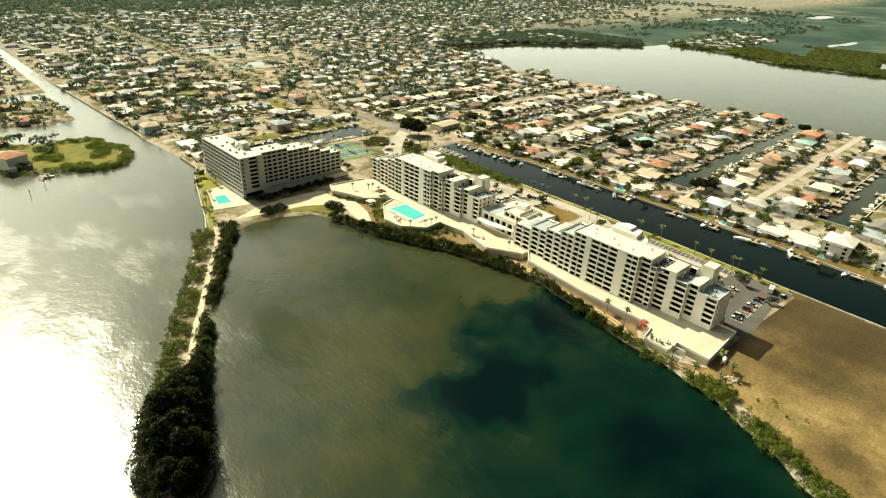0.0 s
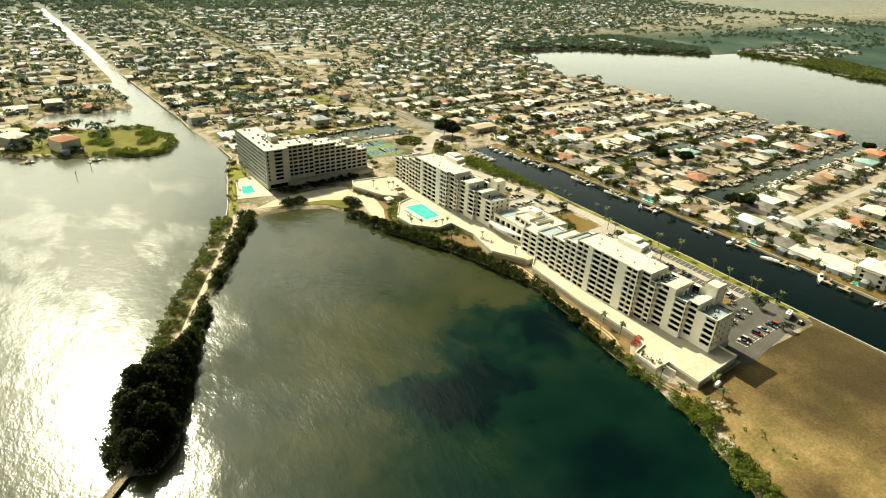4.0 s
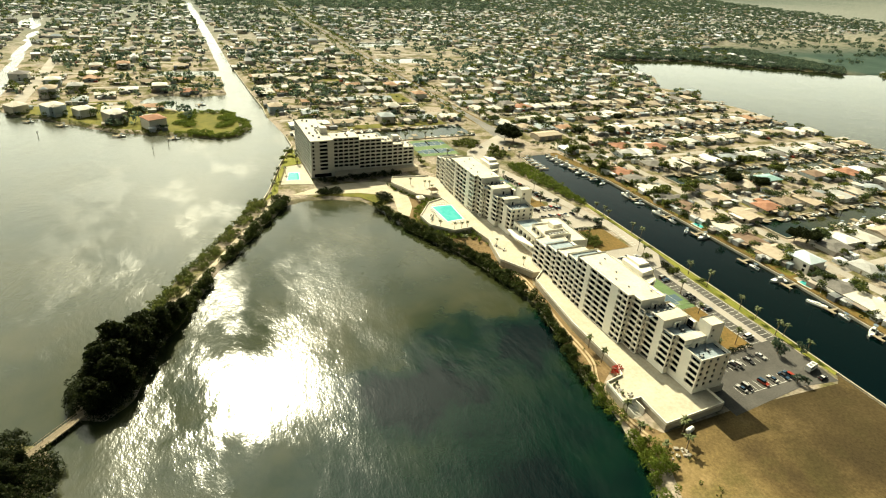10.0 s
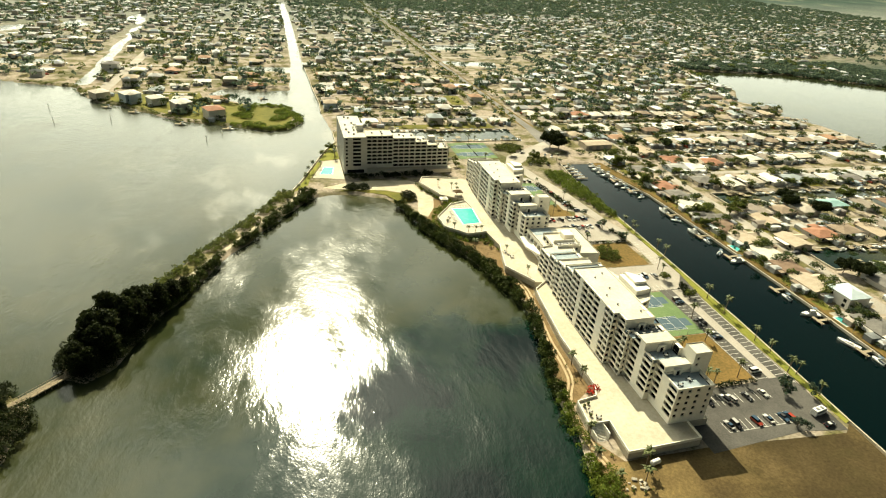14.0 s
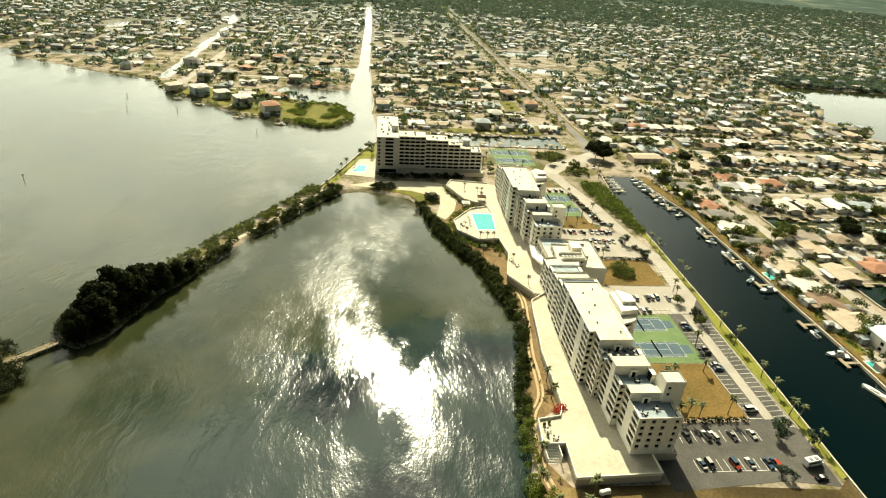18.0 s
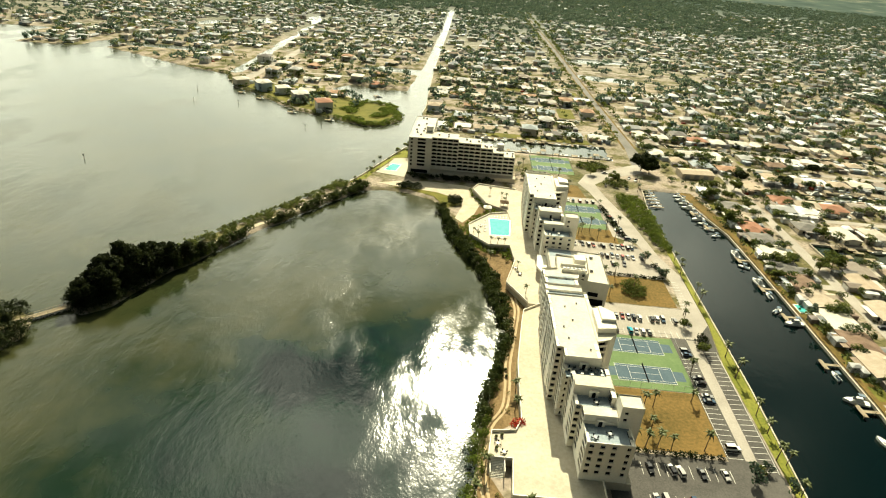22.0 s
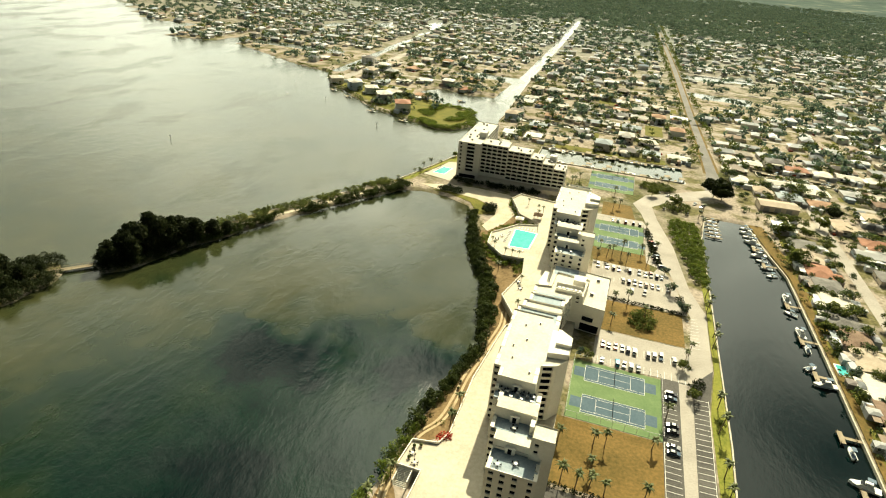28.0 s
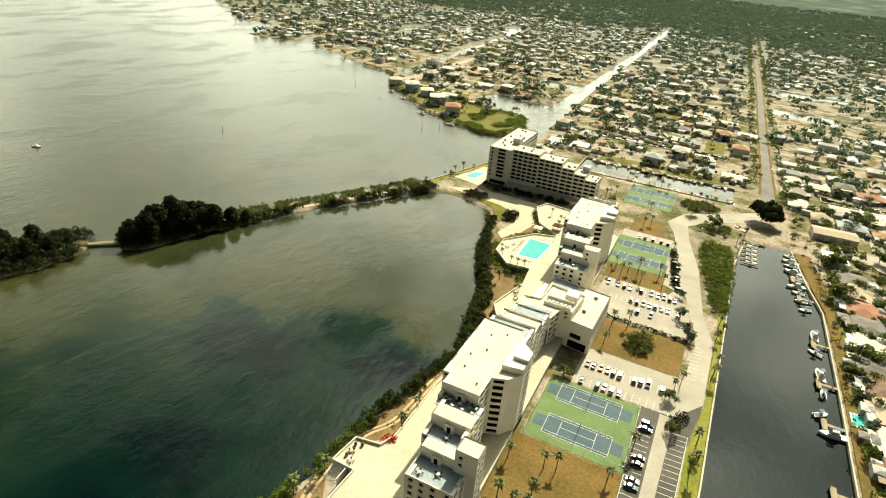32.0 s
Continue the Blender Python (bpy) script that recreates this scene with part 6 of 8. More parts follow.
def shrub_belt(name, label, inside, x0, x1, y0, y1, step, size, height, mat=None, leaf=0.36, density=5.5):
    """Shrubs of uneven size wherever inside(x, y, metres inland) holds."""
    xs, ys = np.meshgrid(np.arange(x0, x1, step), np.arange(y0, y1, step))
    xs = xs.ravel() + nr.uniform(-step * .5, step * .5, xs.size)
    ys = ys.ravel() + nr.uniform(-step * .5, step * .5, ys.size)
    d = land_distance(xs, ys)
    keep = inside(xs, ys, d)
    blobs = []
    for x, y, dd in zip(xs[keep], ys[keep], d[keep]):
        r = nr.uniform(*size)
        h = nr.uniform(*height)
        blobs.append((x, y, max(0.1, min(LAND, dd * .55)) + h * 0.5, r, r * nr.uniform(.8, 1.2), h * 0.6))
        if nr.random() < 0.6:
            blobs.append((x + nr.uniform(-r, r) * .7, y + nr.uniform(-r, r) * .7, LAND * .6 + h * 0.85, r * .6, r * .6, h * .4))
    ob = new(name, foliage_mesh(name, nr, blobs, density, leaf, mat or LEAF))
    return tagged(ob, label, "shrubs", kind="stuff")


def segment_distance(xs, ys, pts):
    best = np.full(xs.shape, 1e9)
    for (ax, ay), (bx, by) in zip(pts, pts[1:]):
        ex, ey = bx - ax, by - ay
        k = np.clip(((xs - ax) * ex + (ys - ay) * ey) / (ex * ex + ey * ey), 0, 1)
        best = np.minimum(best, np.hypot(xs - ax - k * ex, ys - ay - k * ey))
    return best


PATH = [(116, 314), (107, 293), (92, 267), (77, 240), (66, 221), (55, 200), (46, 184), (36, 164), (24, 142)]
def clumpy(x, y, scale, level):
    return np.array([noise.noise((a * scale, b * scale, 7.0)) > level for a, b in zip(x, y)])


in_beach = lambda x, y, d: ((y > 262) & (x < 200) & (y < 330) & (d > 2)) | ((x < 176) & (y > 285))
shrub_belt("mangrove_belt", "dense dark mangrove shrubs along the lagoon edge", lambda x, y, d: (y > 92) & (d > -1.8) & (d < np.where(y < 165, 2.0, 4.8)) & (segment_distance(x, y, EAST_SHORE) < 8) & ~in_beach(x, y, d) & (clumpy(x, y, 0.16, -0.42) | (y > 165)),
           170, 226, 90, 312, 2.2, (1.5, 2.7), (2.2, 4.8), LEAF_MANGROVE, 0.4, 6.5)
shrub_belt("shore_trees", "sunlit green shrubs spaced along the dry shore", lambda x, y, d: (y <= 96) & (d > -1.8) & (d < np.where(y < 58, 6.5, 2.6)) & (segment_distance(x, y, EAST_SHORE) < 9) & clumpy(x, y, 0.13, -0.36),
           128, 212, -150, 96, 2.2, (1.3, 2.8), (1.8, 4.6), LEAF_BRIGHT)
path_x = lambda y: np.interp(y, [p[1] for p in PATH[::-1]], [p[0] for p in PATH[::-1]])
on_causeway = lambda x, y, d: (d > -1.4) & (segment_distance(x, y, PATH) > 2.2) & (poly_sd(x, y, CAUSEWAY) < 1) & (y > 174)
shrub_belt("causeway_shrubs", "uneven sunlit shrubs with gaps along the bay side of the path", lambda x, y, d: on_causeway(x, y, d) & (x < path_x(y)) & clumpy(x, y, 0.13, -0.12),
           14, 124, 172, 312, 1.9, (1.0, 2.0), (1.2, 2.8))
shrub_belt("causeway_thicket", "thick rounded mangrove clumps along the lagoon side of the path", lambda x, y, d: on_causeway(x, y, d) & (x >= path_x(y)) & clumpy(x, y, 0.14, -0.30),
           14, 126, 172, 312, 2.1, (1.5, 2.8), (2.0, 4.8), LEAF_MANGROVE, 0.4, 6.0)
shrub_belt("islet_undergrowth", "dark undergrowth below the pines on the islet", lambda x, y, d: (d > -1.5) & (y < 178) & ((poly_sd(x, y, CAUSEWAY) < 1) | (poly_sd(x, y, FAR_ISLAND) < 1)) & (segment_distance(x, y, [(8, 122), (26, 141)]) > 3.0), -26, 66, 72, 198, 2.5, (1.8, 3.0), (2.2, 5.0), LEAF_DARK)
shrub_belt("point_shrubs", "rough green shrubs covering the western point", lambda x, y, d: (d > -0.5) & (d < 60) & (poly_sd(x, y, [(70, 440), (130, 440), (135, 540), (85, 548), (62, 520), (60, 480)]) < 0) & ((d < 7) | clumpy(x, y, 0.05, 0.12)),
           60, 130, 445, 550, 3.0, (1.8, 3.4), (1.4, 2.8), LEAF_BRIGHT, 0.5, 3.5)
shrub_belt("point_edge_shrubs", "green shrubs along the western shore", lambda x, y, d: (d > -0.5) & (d < 4) & (segment_distance(x, y, WEST_SHORE[14:24]) < 5) & (nr.random(x.shape) < 0.7),
           -160, 70, 460, 645, 2.8, (1.2, 2.2), (1.2, 2.4))
shrub_belt("canal_hedge", "thick bright green hedge between the road and canal", lambda x, y, d: poly_sd(x, y, [(296, 322), (304, 280), (309, 250), (316, 246), (318, 300), (316, 330), (300, 332)]) < 0, 290, 320, 244, 334, 2.2, (1.2, 2.2), (1.8, 3.2), LEAF_BRIGHT)
shrub_belt("lawn_shrubs", "green shrubs clumped on the straw-coloured lawn", lambda x, y, d: np.hypot((x - 282) / 1.0, (y - 199) / 1.5) < 6.0, 270, 295, 185, 215, 2.0, (1.1, 2.0), (1.4, 3.0), LEAF)
shrub_belt("court_hedge", "clipped dark hedge along the lawn edge", lambda x, y, d: (np.abs(y - 87.6) < 0.9) & (x > 251) & (x < 289), 250, 290, 86, 90, 1.2, (0.7, 1.1), (0.9, 1.6), LEAF_DARK)
shrub_belt("lot_hedge", "dark hedge along the parking court", lambda x, y, d: (np.abs(y - 214 + (x - 262) * 0.02) < 0.9) & (x > 262) & (x < 301), 260, 302, 211, 217, 1.2, (0.7, 1.1), (0.9, 1.6), LEAF_DARK)
shrub_belt("pool_shrubs", "mixed green shrubs round the pool deck wall", lambda x, y, d: (segment_distance(x, y, [(216.4, 276.7), (207, 272.6), (199.5, 263), (198.5, 261)]) < 1.3) | (segment_distance(x, y, [(221, 214), (217, 226), (206, 226), (194, 238), (192, 256), (206, 276), (216, 284), (205, 292), (196, 314)]) < 3.2) & (nr.random(x.shape) < 0.75), 185, 226, 205, 320, 2.0, (0.9, 1.7), (1.2, 2.6), LEAF_BRIGHT)
shrub_belt("beach_shrub", "round dark mangrove clumps at the beach", lambda x, y, d: (np.hypot((x - 152) / 1.6, y - 312) < 5.2) | (np.hypot(x - 185, (y - 294) / 1.6) < 4.6), 140, 195, 284, 320, 1.8, (1.2, 2.0), (2.0, 3.6), LEAF_DARK)
shrub_belt("terrace_shrubs", "dark planting below the arched apartment block", lambda x, y, d: (np.abs(y - 332.5 - (x - 150) * 0.03) < 3.0) & (x > 150) & (x < 212) & (nr.random(x.shape) < 0.85), 148, 216, 328, 338, 2.2, (1.2, 2.4), (1.6, 4.2), LEAF_DARK)
shrub_belt("basin_shrubs", "green thicket between courts and inner basin", lambda x, y, d: (np.hypot((x - 292) / 1.7, y - 392) < 8) | (np.hypot((x - 304) / 1.2, y - 355) < 9) & (nr.random(x.shape) < 0.6), 270, 320, 340, 404, 2.4, (1.4, 2.4), (1.8, 3.6))
shrub_belt("far_mangrove", "dark mangrove forest beyond the broad lagoon", lambda x, y, d: (d > -2) & (poly_sd(x, y, [(740, 772), (909, 746), (947, 702), (1101, 600), (1160, 640), (1140, 845), (900, 853), (750, 820)]) < 0), 735, 1170, 590, 860, 7.5, (5, 8), (4, 6), LEAF_HAZED, 1.5, 0.5)
shrub_belt("far_marsh", "dark mangrove marsh across the lagoon", lambda x, y, d: (d > -2) & (d < 110) & (poly_sd(x, y, [(1190, 590), (1400, 560), (1500, 100), (1158, 200), (1124, 351), (1188, 476)]) < 0), 1120, 1500, 100, 600, 7.5, (5, 8), (2, 4), LEAF, 1.6, 0.5)
shrub_belt("roadside_shrubs", "dark shrubs between parking bays and the road", lambda x, y, d: (segment_distance(x, y, [(291, 262), (287, 285), (284, 308)]) < 1.6) | (segment_distance(x, y, [(302, 152), (305, 160)]) < 2.2) | (segment_distance(x, y, [(302.5, 216), (300, 228)]) < 1.6), 280, 308, 150, 310, 1.6, (0.9, 1.5), (1.2, 2.2), LEAF_DARK)
shrub_belt("verge_shrubs", "low scattered shrubs on the dry verge", lambda x, y, d: (poly_sd(x, y, [(213, 20), (217, 60), (205, 70), (205, 84), (214, 100), (217, 150), (213, 150), (207, 100), (203, 60), (208, 20)]) < 0) & (nr.random(x.shape) < 0.12), 200, 222, 20, 152, 2.2, (0.5, 1.1), (0.5, 1.3))
bush = thing("bougainvillea", "crimson bougainvillea bush beside the podium ramp", "bush", at=pose(217.0, 92.0, G))
part("blossom", foliage_mesh("blossom", nr, [(0, 0, 3.0, 2.6, 2.2, 1.5), (1.2, 0.8, 3.6, 1.4, 1.4, 1.0), (-1.4, -0.6, 2.6, 1.5, 1.5, 1.1)], 9, 0.32, LEAF_RED), None, bush)
part("stem", tube(bmesh.new(), [(0, 0, -0.2), (0.1, 0, 1.2), (0.2, 0.1, 2.8)], [0.18, 0.14, 0.1]), BARK, bush)


def trunk_with_limbs(h, r, limbs):
    bm = bmesh.new()
    tube(bm, [(0, 0, -0.3), (0.05 * h, 0.02 * h, h * 0.35), (0.02 * h, 0.04 * h, h * 0.75)], [r, r * 0.8, r * 0.45], 7)
    for k in range(limbs):
        a = k * math.tau / limbs + 0.4
        z = h * (0.3 + 0.08 * (k % 3))
        tube(bm, [(0.04 * h, 0.02 * h, z), (math.cos(a) * h * 0.2, math.sin(a) * h * 0.2, z + h * 0.2), (math.cos(a) * h * 0.32, math.sin(a) * h * 0.32, z + h * 0.38)], [r * 0.5, r * 0.35, r * 0.15], 5)
    return bm


def make_tree(label, h, spread, lobes, mat, leaf, density, name="tree"):
    t = thing(name, label, "tree", "trees")
    part("trunk", trunk_with_limbs(h, 0.03 * h, 5), BARK, t)
    blobs = []
    for k in range(lobes):
        a, rr = nr.uniform(0, math.tau), spread * math.sqrt(nr.uniform(0, 0.6))
        blobs.append((math.cos(a) * rr, math.sin(a) * rr, h * nr.uniform(0.36, 0.82), spread * nr.uniform(.3, .5), spread * nr.uniform(.3, .5), h * nr.uniform(.12, .2)))
    part("crown", foliage_mesh("crown", nr, blobs, density, leaf, mat), None, t)
    return t


TREES = [make_tree("broad green shade tree between the houses", 7.5, 4.6, 11, LEAF, 0.5, 7.0), make_tree("rounded green garden tree", 5.5, 3.2, 8, LEAF, 0.42, 8.0),
         make_tree("dark spreading oak tree", 10, 6.5, 24, LEAF_DARK, 0.66, 8.0), make_tree("small dark garden tree", 5.0, 2.6, 7, LEAF_HAZED, 0.42, 8.0)]
pine = thing("pine_tree", "tall dark feathery pine on the causeway islet", "tree", "pines")
part("trunk", trunk_with_limbs(12, 0.26, 6), BARK, pine)
blobs = []
for k in range(30):
    q = k / 29
    z = 2.0 + q * 9.6
    reach = 3.9 * math.sqrt(max(0.0, 1 - (q * 1.02 - 0.28) ** 2 / 0.56)) * nr.uniform(0.35, 1.0)
    a = k * 2.4
    r = nr.uniform(1.3, 2.1)
    blobs.append((math.cos(a) * reach, math.sin(a) * reach, z, r, r, r * 0.8))
part("crown", foliage_mesh("crown", nr, blobs, 7.0, 0.5, LEAF_PINE, 0.9), None, pine)
TREES.append(pine)
tree_first = [True] * len(TREES)


def plant(k, x, y, s=1.0, z=None):
    zz = float(ground_z(x, y)[0]) if z is None else z
    m = pose(x, y, max(zz, 0.2) - 0.05, 0, 0, nr.uniform(0, 360)) @ Matrix.Diagonal((s, s, s * nr.uniform(.85, 1.15), 1))
    if tree_first[k]:
        tree_first[k] = False
        TREES[k].matrix_basis = m
    else:
        copy_thing(TREES[k], m).scale = m.to_scale()


# pines on the causeway islet and the outer islet
for x, y, s in ((27, 143, .85), (32, 141, .8), (27, 150, .95), (33, 149, 1.05), (37, 148, .85), (29, 158, 1.05), (35, 156, 1.2), (40, 157, .9), (34, 164, 1.15), (40, 164, 1.05), (44, 167, .85), (34, 172, .9), (40, 172, .95),
                (46, 174, 1.0), (50, 179, .9), (44, 181, .8), (54, 187, .75), (50, 188, .6), (58, 194, .55), (28, 138, .7), (30, 154, 1.2), (38, 167, 1.15), (42, 176, .95),
                (8, 112, .6), (0, 110, .85), (8, 102, .8), (-8, 100, .9), (0, 94, .85), (-10, 88, .8), (-14, 98, .7), (10, 120, .45), (2, 84, .8)):
    plant(4, x, y, s * nr.uniform(1.05, 1.28))
# larger trees that stand out
for x, y, k, s in ((332, 394, 2, 1.35), (337, 387, 2, 1.1), (303, 362, 0, 1.0), (288, 374, 0, .9), (416, 155, 2, 1.0), (411, 160, 2, .8), (462, 262, 2, .85), (469, 234, 2, .95), (408, 246, 0, 1.3), (514, 258, 0, 1.4), (669, 168, 2, .9), (390, 106, 0, 1.0), (369, 302, 0, 1.3), (374, 362, 1, 1.4), (380, 366, 1, 1.3), (387, 364, 1, 1.2), (399, 242, 0, 1.2), (447, 393, 2, .8), (489, 431, 2, .8), (404, 70, 1, 1.2), (455, 248, 2, .9), (470, 244, 3, 1.6), (372, 345, 0, 1.2), (384, 345, 0, 1.0), (376, 242, 0, 1.3),
                   (302, 150, 1, .9), (299, 168, 1, 1.0), (301, 217, 3, 1.2), (296, 232, 3, 1.1), (296, 79.5, 3, 1.3), (299, 83, 1, .7), (311, 138, 1, .6), (302, 85, 3, .8), (307, 76, 3, 1.0), (286, 62, 3, .9), (289, 61, 3, .7), (294, 252, 3, 1.0), (260, 160, 1, .9), (257, 160, 3, .8), (392, 330, 0, 1.0), (408, 336, 1, 1.1), (398, 368, 0, 1.1), (368, 318, 1, 1.0), (412, 392, 2, .8), (372, 408, 1, 1.2), (368, 228, 0, .8), (369, 300, 3, 1.2), (386, 250, 1, 1.1), (134, 385, 1, .9), (140, 398, 0, .8), (120, 340, 1, .6), (234, 350, 1, 1.0), (236, 362, 1, .9)):
    plant(k, x, y, s)
n_trees = 0
for x, y in LOTS:
    for k in range(2):
        if rnd.random() < 0.42 and n_trees < 120:
            tx, ty = x + rnd.uniform(-10, 10), y + rnd.choice((-1, 1)) * rnd.uniform(8, 12)
            if dry(tx, ty, 2.0):
                plant(rnd.choice((0, 1, 1, 3, 3)), tx, ty, rnd.uniform(.6, 1.1))
                n_trees += 1

yard = []
for x, y in LOTS:
    for k in range(9):
        r, h = rnd.uniform(0.7, 2.0), rnd.uniform(0.9, 3.6)
        yard.append((x + rnd.uniform(-10, 10), y + rnd.choice((-1, 1)) * rnd.uniform(6.5, 12), G + h * 0.5, r, r * rnd.uniform(.8, 1.3), h * 0.55))
for x, y in LOTS:
    for k in range(5):
        if rnd.random() < 0.75:
            tx, ty = x + rnd.uniform(-11, 11), y + rnd.choice((-1, 1)) * rnd.uniform(7, 12.5)
            r = rnd.uniform(1.3, 2.6) if rnd.random() < 0.6 else rnd.uniform(3.2, 5.2)
            h = rnd.uniform(2.6, 3.6) * math.sqrt(r) * 1.15
            for lobe in range(3):
                yard.append((tx + rnd.uniform(-r, r) * .6, ty + rnd.uniform(-r, r) * .6, G + h * rnd.uniform(.5, .75), r * rnd.uniform(.55, .9), r * rnd.uniform(.55, .9), h * rnd.uniform(.2, .3)))
# planting along the far bank of the broad canal and round its head
for k in range(260):
    x, y = rnd.uniform(363.5, 371.5), rnd.uniform(0, 345)
    if rnd.random() < 0.55:
        r, h = rnd.uniform(0.7, 1.9), rnd.uniform(0.9, 3.0)
        yard.append((x - max(0, y - 280) * 0.12, y, G + h * 0.5, r, r * rnd.uniform(.8, 1.4), h * 0.55))
for k in range(34):
    tx, ty, h, r = rnd.uniform(366, 396), rnd.uniform(5, 350), rnd.uniform(4.5, 7.5), rnd.uniform(2.0, 3.4)
    for lobe in range(4):
        yard.append((tx + rnd.uniform(-r, r) * .6, ty + rnd.uniform(-r, r) * .6, G + h * rnd.uniform(.5, .75), r * rnd.uniform(.55, .9), r * rnd.uniform(.55, .9), h * rnd.uniform(.2, .3)))
for k in range(90):
    tx, ty, h, r = rnd.uniform(348, 430), rnd.uniform(338, 470), rnd.uniform(2.0, 6.5), rnd.uniform(1.3, 3.0)
    if not (352 < tx < 396 and 374 < ty < 398):
        for lobe in range(3):
            yard.append((tx + rnd.uniform(-r, r) * .7, ty + rnd.uniform(-r, r) * .7, G + h * rnd.uniform(.45, .7), r * rnd.uniform(.55, .9), r * rnd.uniform(.55, .9), h * rnd.uniform(.25, .35)))
yd = land_distance(np.array([b[0] for b in yard]), np.array([b[1] for b in yard]))
yard = [b for b, d in zip(yard, yd) if d > 1.5]
tagged(new("garden_shrubs", foliage_mesh("garden_shrubs", nr, [b for b in yard if int(b[0] * 7) % 5 < 2], 3.0, 0.5, LEAF)), "green garden shrubs round the canal houses", "shrubs", kind="stuff")
tagged(new("garden_bushes", foliage_mesh("garden_bushes", nr, [b for b in yard if int(b[0] * 7) % 5 >= 2], 3.0, 0.5, LEAF_MIX)), "dark garden bushes round the canal houses", "shrubs", kind="stuff")

# clumps on the western point
grove = [(27 + nr.uniform(-9, 9), 543 + nr.uniform(-6, 6), G + nr.uniform(2, 5), nr.uniform(1.6, 3.2), nr.uniform(1.6, 3.2), nr.uniform(1.4, 2.4)) for _ in range(34)]
tagged(new("point_grove", foliage_mesh("point_grove", nr, grove, 3.5, 0.5, LEAF_MIX)), "dark green grove behind the waterfront houses", "trees", kind="stuff")

# ---- palms ----
frond_bm = bmesh.new()
prev = None
for i in range(7):
    s = i / 6
    x, z = 2.6 * s, 0.9 * math.sin(s * 2.0) - 1.5 * s * s
    w = 0.08 + 0.5 * math.sin(min(1.0, s * 1.15 + 0.12) * math.pi) * (0.75 if i % 2 else 1.1)
    row = [frond_bm.verts.new((x + 0.1, -w, z - w * 0.5)), frond_bm.verts.new((x, 0, z)), frond_bm.verts.new((x + 0.1, w, z - w * 0.5))]
    if prev:
        frond_bm.faces.new((prev[0], prev[1], row[1], row[0]))
        frond_bm.faces.new((prev[1], prev[2], row[2], row[1]))
    prev = row
FROND = bpy.data.meshes.new("frond")
frond_bm.to_mesh(FROND)
frond_bm.free()
FROND.materials.append(LEAF_PALM)


def make_palm(label, h, bend, joined=False):
    t = thing("palm_tree", label, "palm", "palms")
    part("trunk", tube(bmesh.new(), [(0, 0, -0.3), (bend * 0.2, 0, h * 0.35), (bend * 0.55, 0, h * 0.7), (bend, 0, h)], [0.24, 0.17, 0.15, 0.17], 7), BARK, t)
    whole = bmesh.new()
    for k in range(13):
        turn = pose(bend, 0, h, 0, -28 + 46 * (k % 3) / 2 + 10 * math.sin(k * 3), k * 360 / 13) @ Matrix.Diagonal((0.85 + 0.2 * math.sin(k * 5), 1, 1, 1))
        if joined:
            n0 = len(whole.verts)
            whole.from_mesh(FROND)
            whole.verts.ensure_lookup_table()
            bmesh.ops.transform(whole, matrix=turn, verts=whole.verts[n0:])
            continue
        f = part("frond", FROND, None, t)
        f.matrix_basis = pose(bend, 0, h, 0, -28 + 46 * (k % 3) / 2 + 10 * math.sin(k * 3), k * 360 / 13) @ Matrix.Diagonal((0.85 + 0.2 * math.sin(k * 5), 1, 1, 1))
    if joined:
        part("crown", whole, LEAF_PALM, t)
    else:
        whole.free()
    part("crown_heart", tube(bmesh.new(), [(bend, 0, h - 0.5), (bend, 0, h + 0.5)], [0.3, 0.15], 6), LEAF_PALM, t)
    return t


PALMS = [make_palm("tall slender palm with a tuft of green fronds", 7.0, 0.5), make_palm("medium palm with drooping green fronds", 5.5, -0.3, True)]
palm_first = [True, True]


def palm(x, y, z=None, s=1.0):
    k = not (246 < x < 318 and 60 < y < 285) or rnd.random() < 0.3
    m = pose(x, y, G if z is None else z, 0, 0, rnd.uniform(0, 360)) @ Matrix.Diagonal((s, s, s * rnd.uniform(.9, 1.15), 1))
    if palm_first[k]:
        palm_first[k] = False
        PALMS[k].matrix_basis = m
    else:
        copy_thing(PALMS[k], m).scale = m.to_scale()


for x, y in ((254, 108), (266, 110), (270, 111), (266, 98), (286, 116), (291, 133), (262, 90), (257, 90), (266, 90), (271, 90), (283, 91), (302, 179), (300, 172), (258, 268), (257, 257), (262, 259), (265, 264), (270, 266), (273, 255), (281, 269), (284, 257), (283, 201), (268, 208),
             (275, 211), (268, 190), (296, 231), (303, 214.5), (289, 274), (262, 333), (266, 338), (284, 309), (317, 221), (313.5, 235), (310, 103), (310, 88), (311, 148), (310, 134), (314, 199), (313, 190), (313, 221), (309.5, 112), (315, 228), (316, 244), (317, 274), (309, 75), (307.5, 90),
             (203.5, 90), (202, 61), (206, 52), (215, 51), (219, 57), (208, 216), (119, 331), (131, 356), (114, 311), (122, 342), (143, 396), (144, 388), (143, 381), (143, 376), (125, 350), (243, 411), (262, 412), (267, 411), (284, 404), (290, 403), (295, 402), (300, 403), (235, 378), (262, 364),
             (398, 351), (368, 322), (392, 311), (366, 255), (371, 215), (319, 330), (322, 358), (318, 344), (230, 366), (232, 372), (228, 354)):
    if dry(x, y, 0.8):
        palm(x, y, None, rnd.uniform(.85, 1.15))
for x, y in ((201, 237), (208, 231.5), (212, 230.5), (216, 230.5), (198, 243), (219, 298), (216, 299), (208, 306), (217, 289), (225, 180), (222, 205)):
    palm(x, y, DECK_Z - 0.05, rnd.uniform(.6, .75))
for x, y in ((217.2, 111), (216.6, 101), (205.5, 72)):
    palm(x, y, None, 1.0)
count = 0
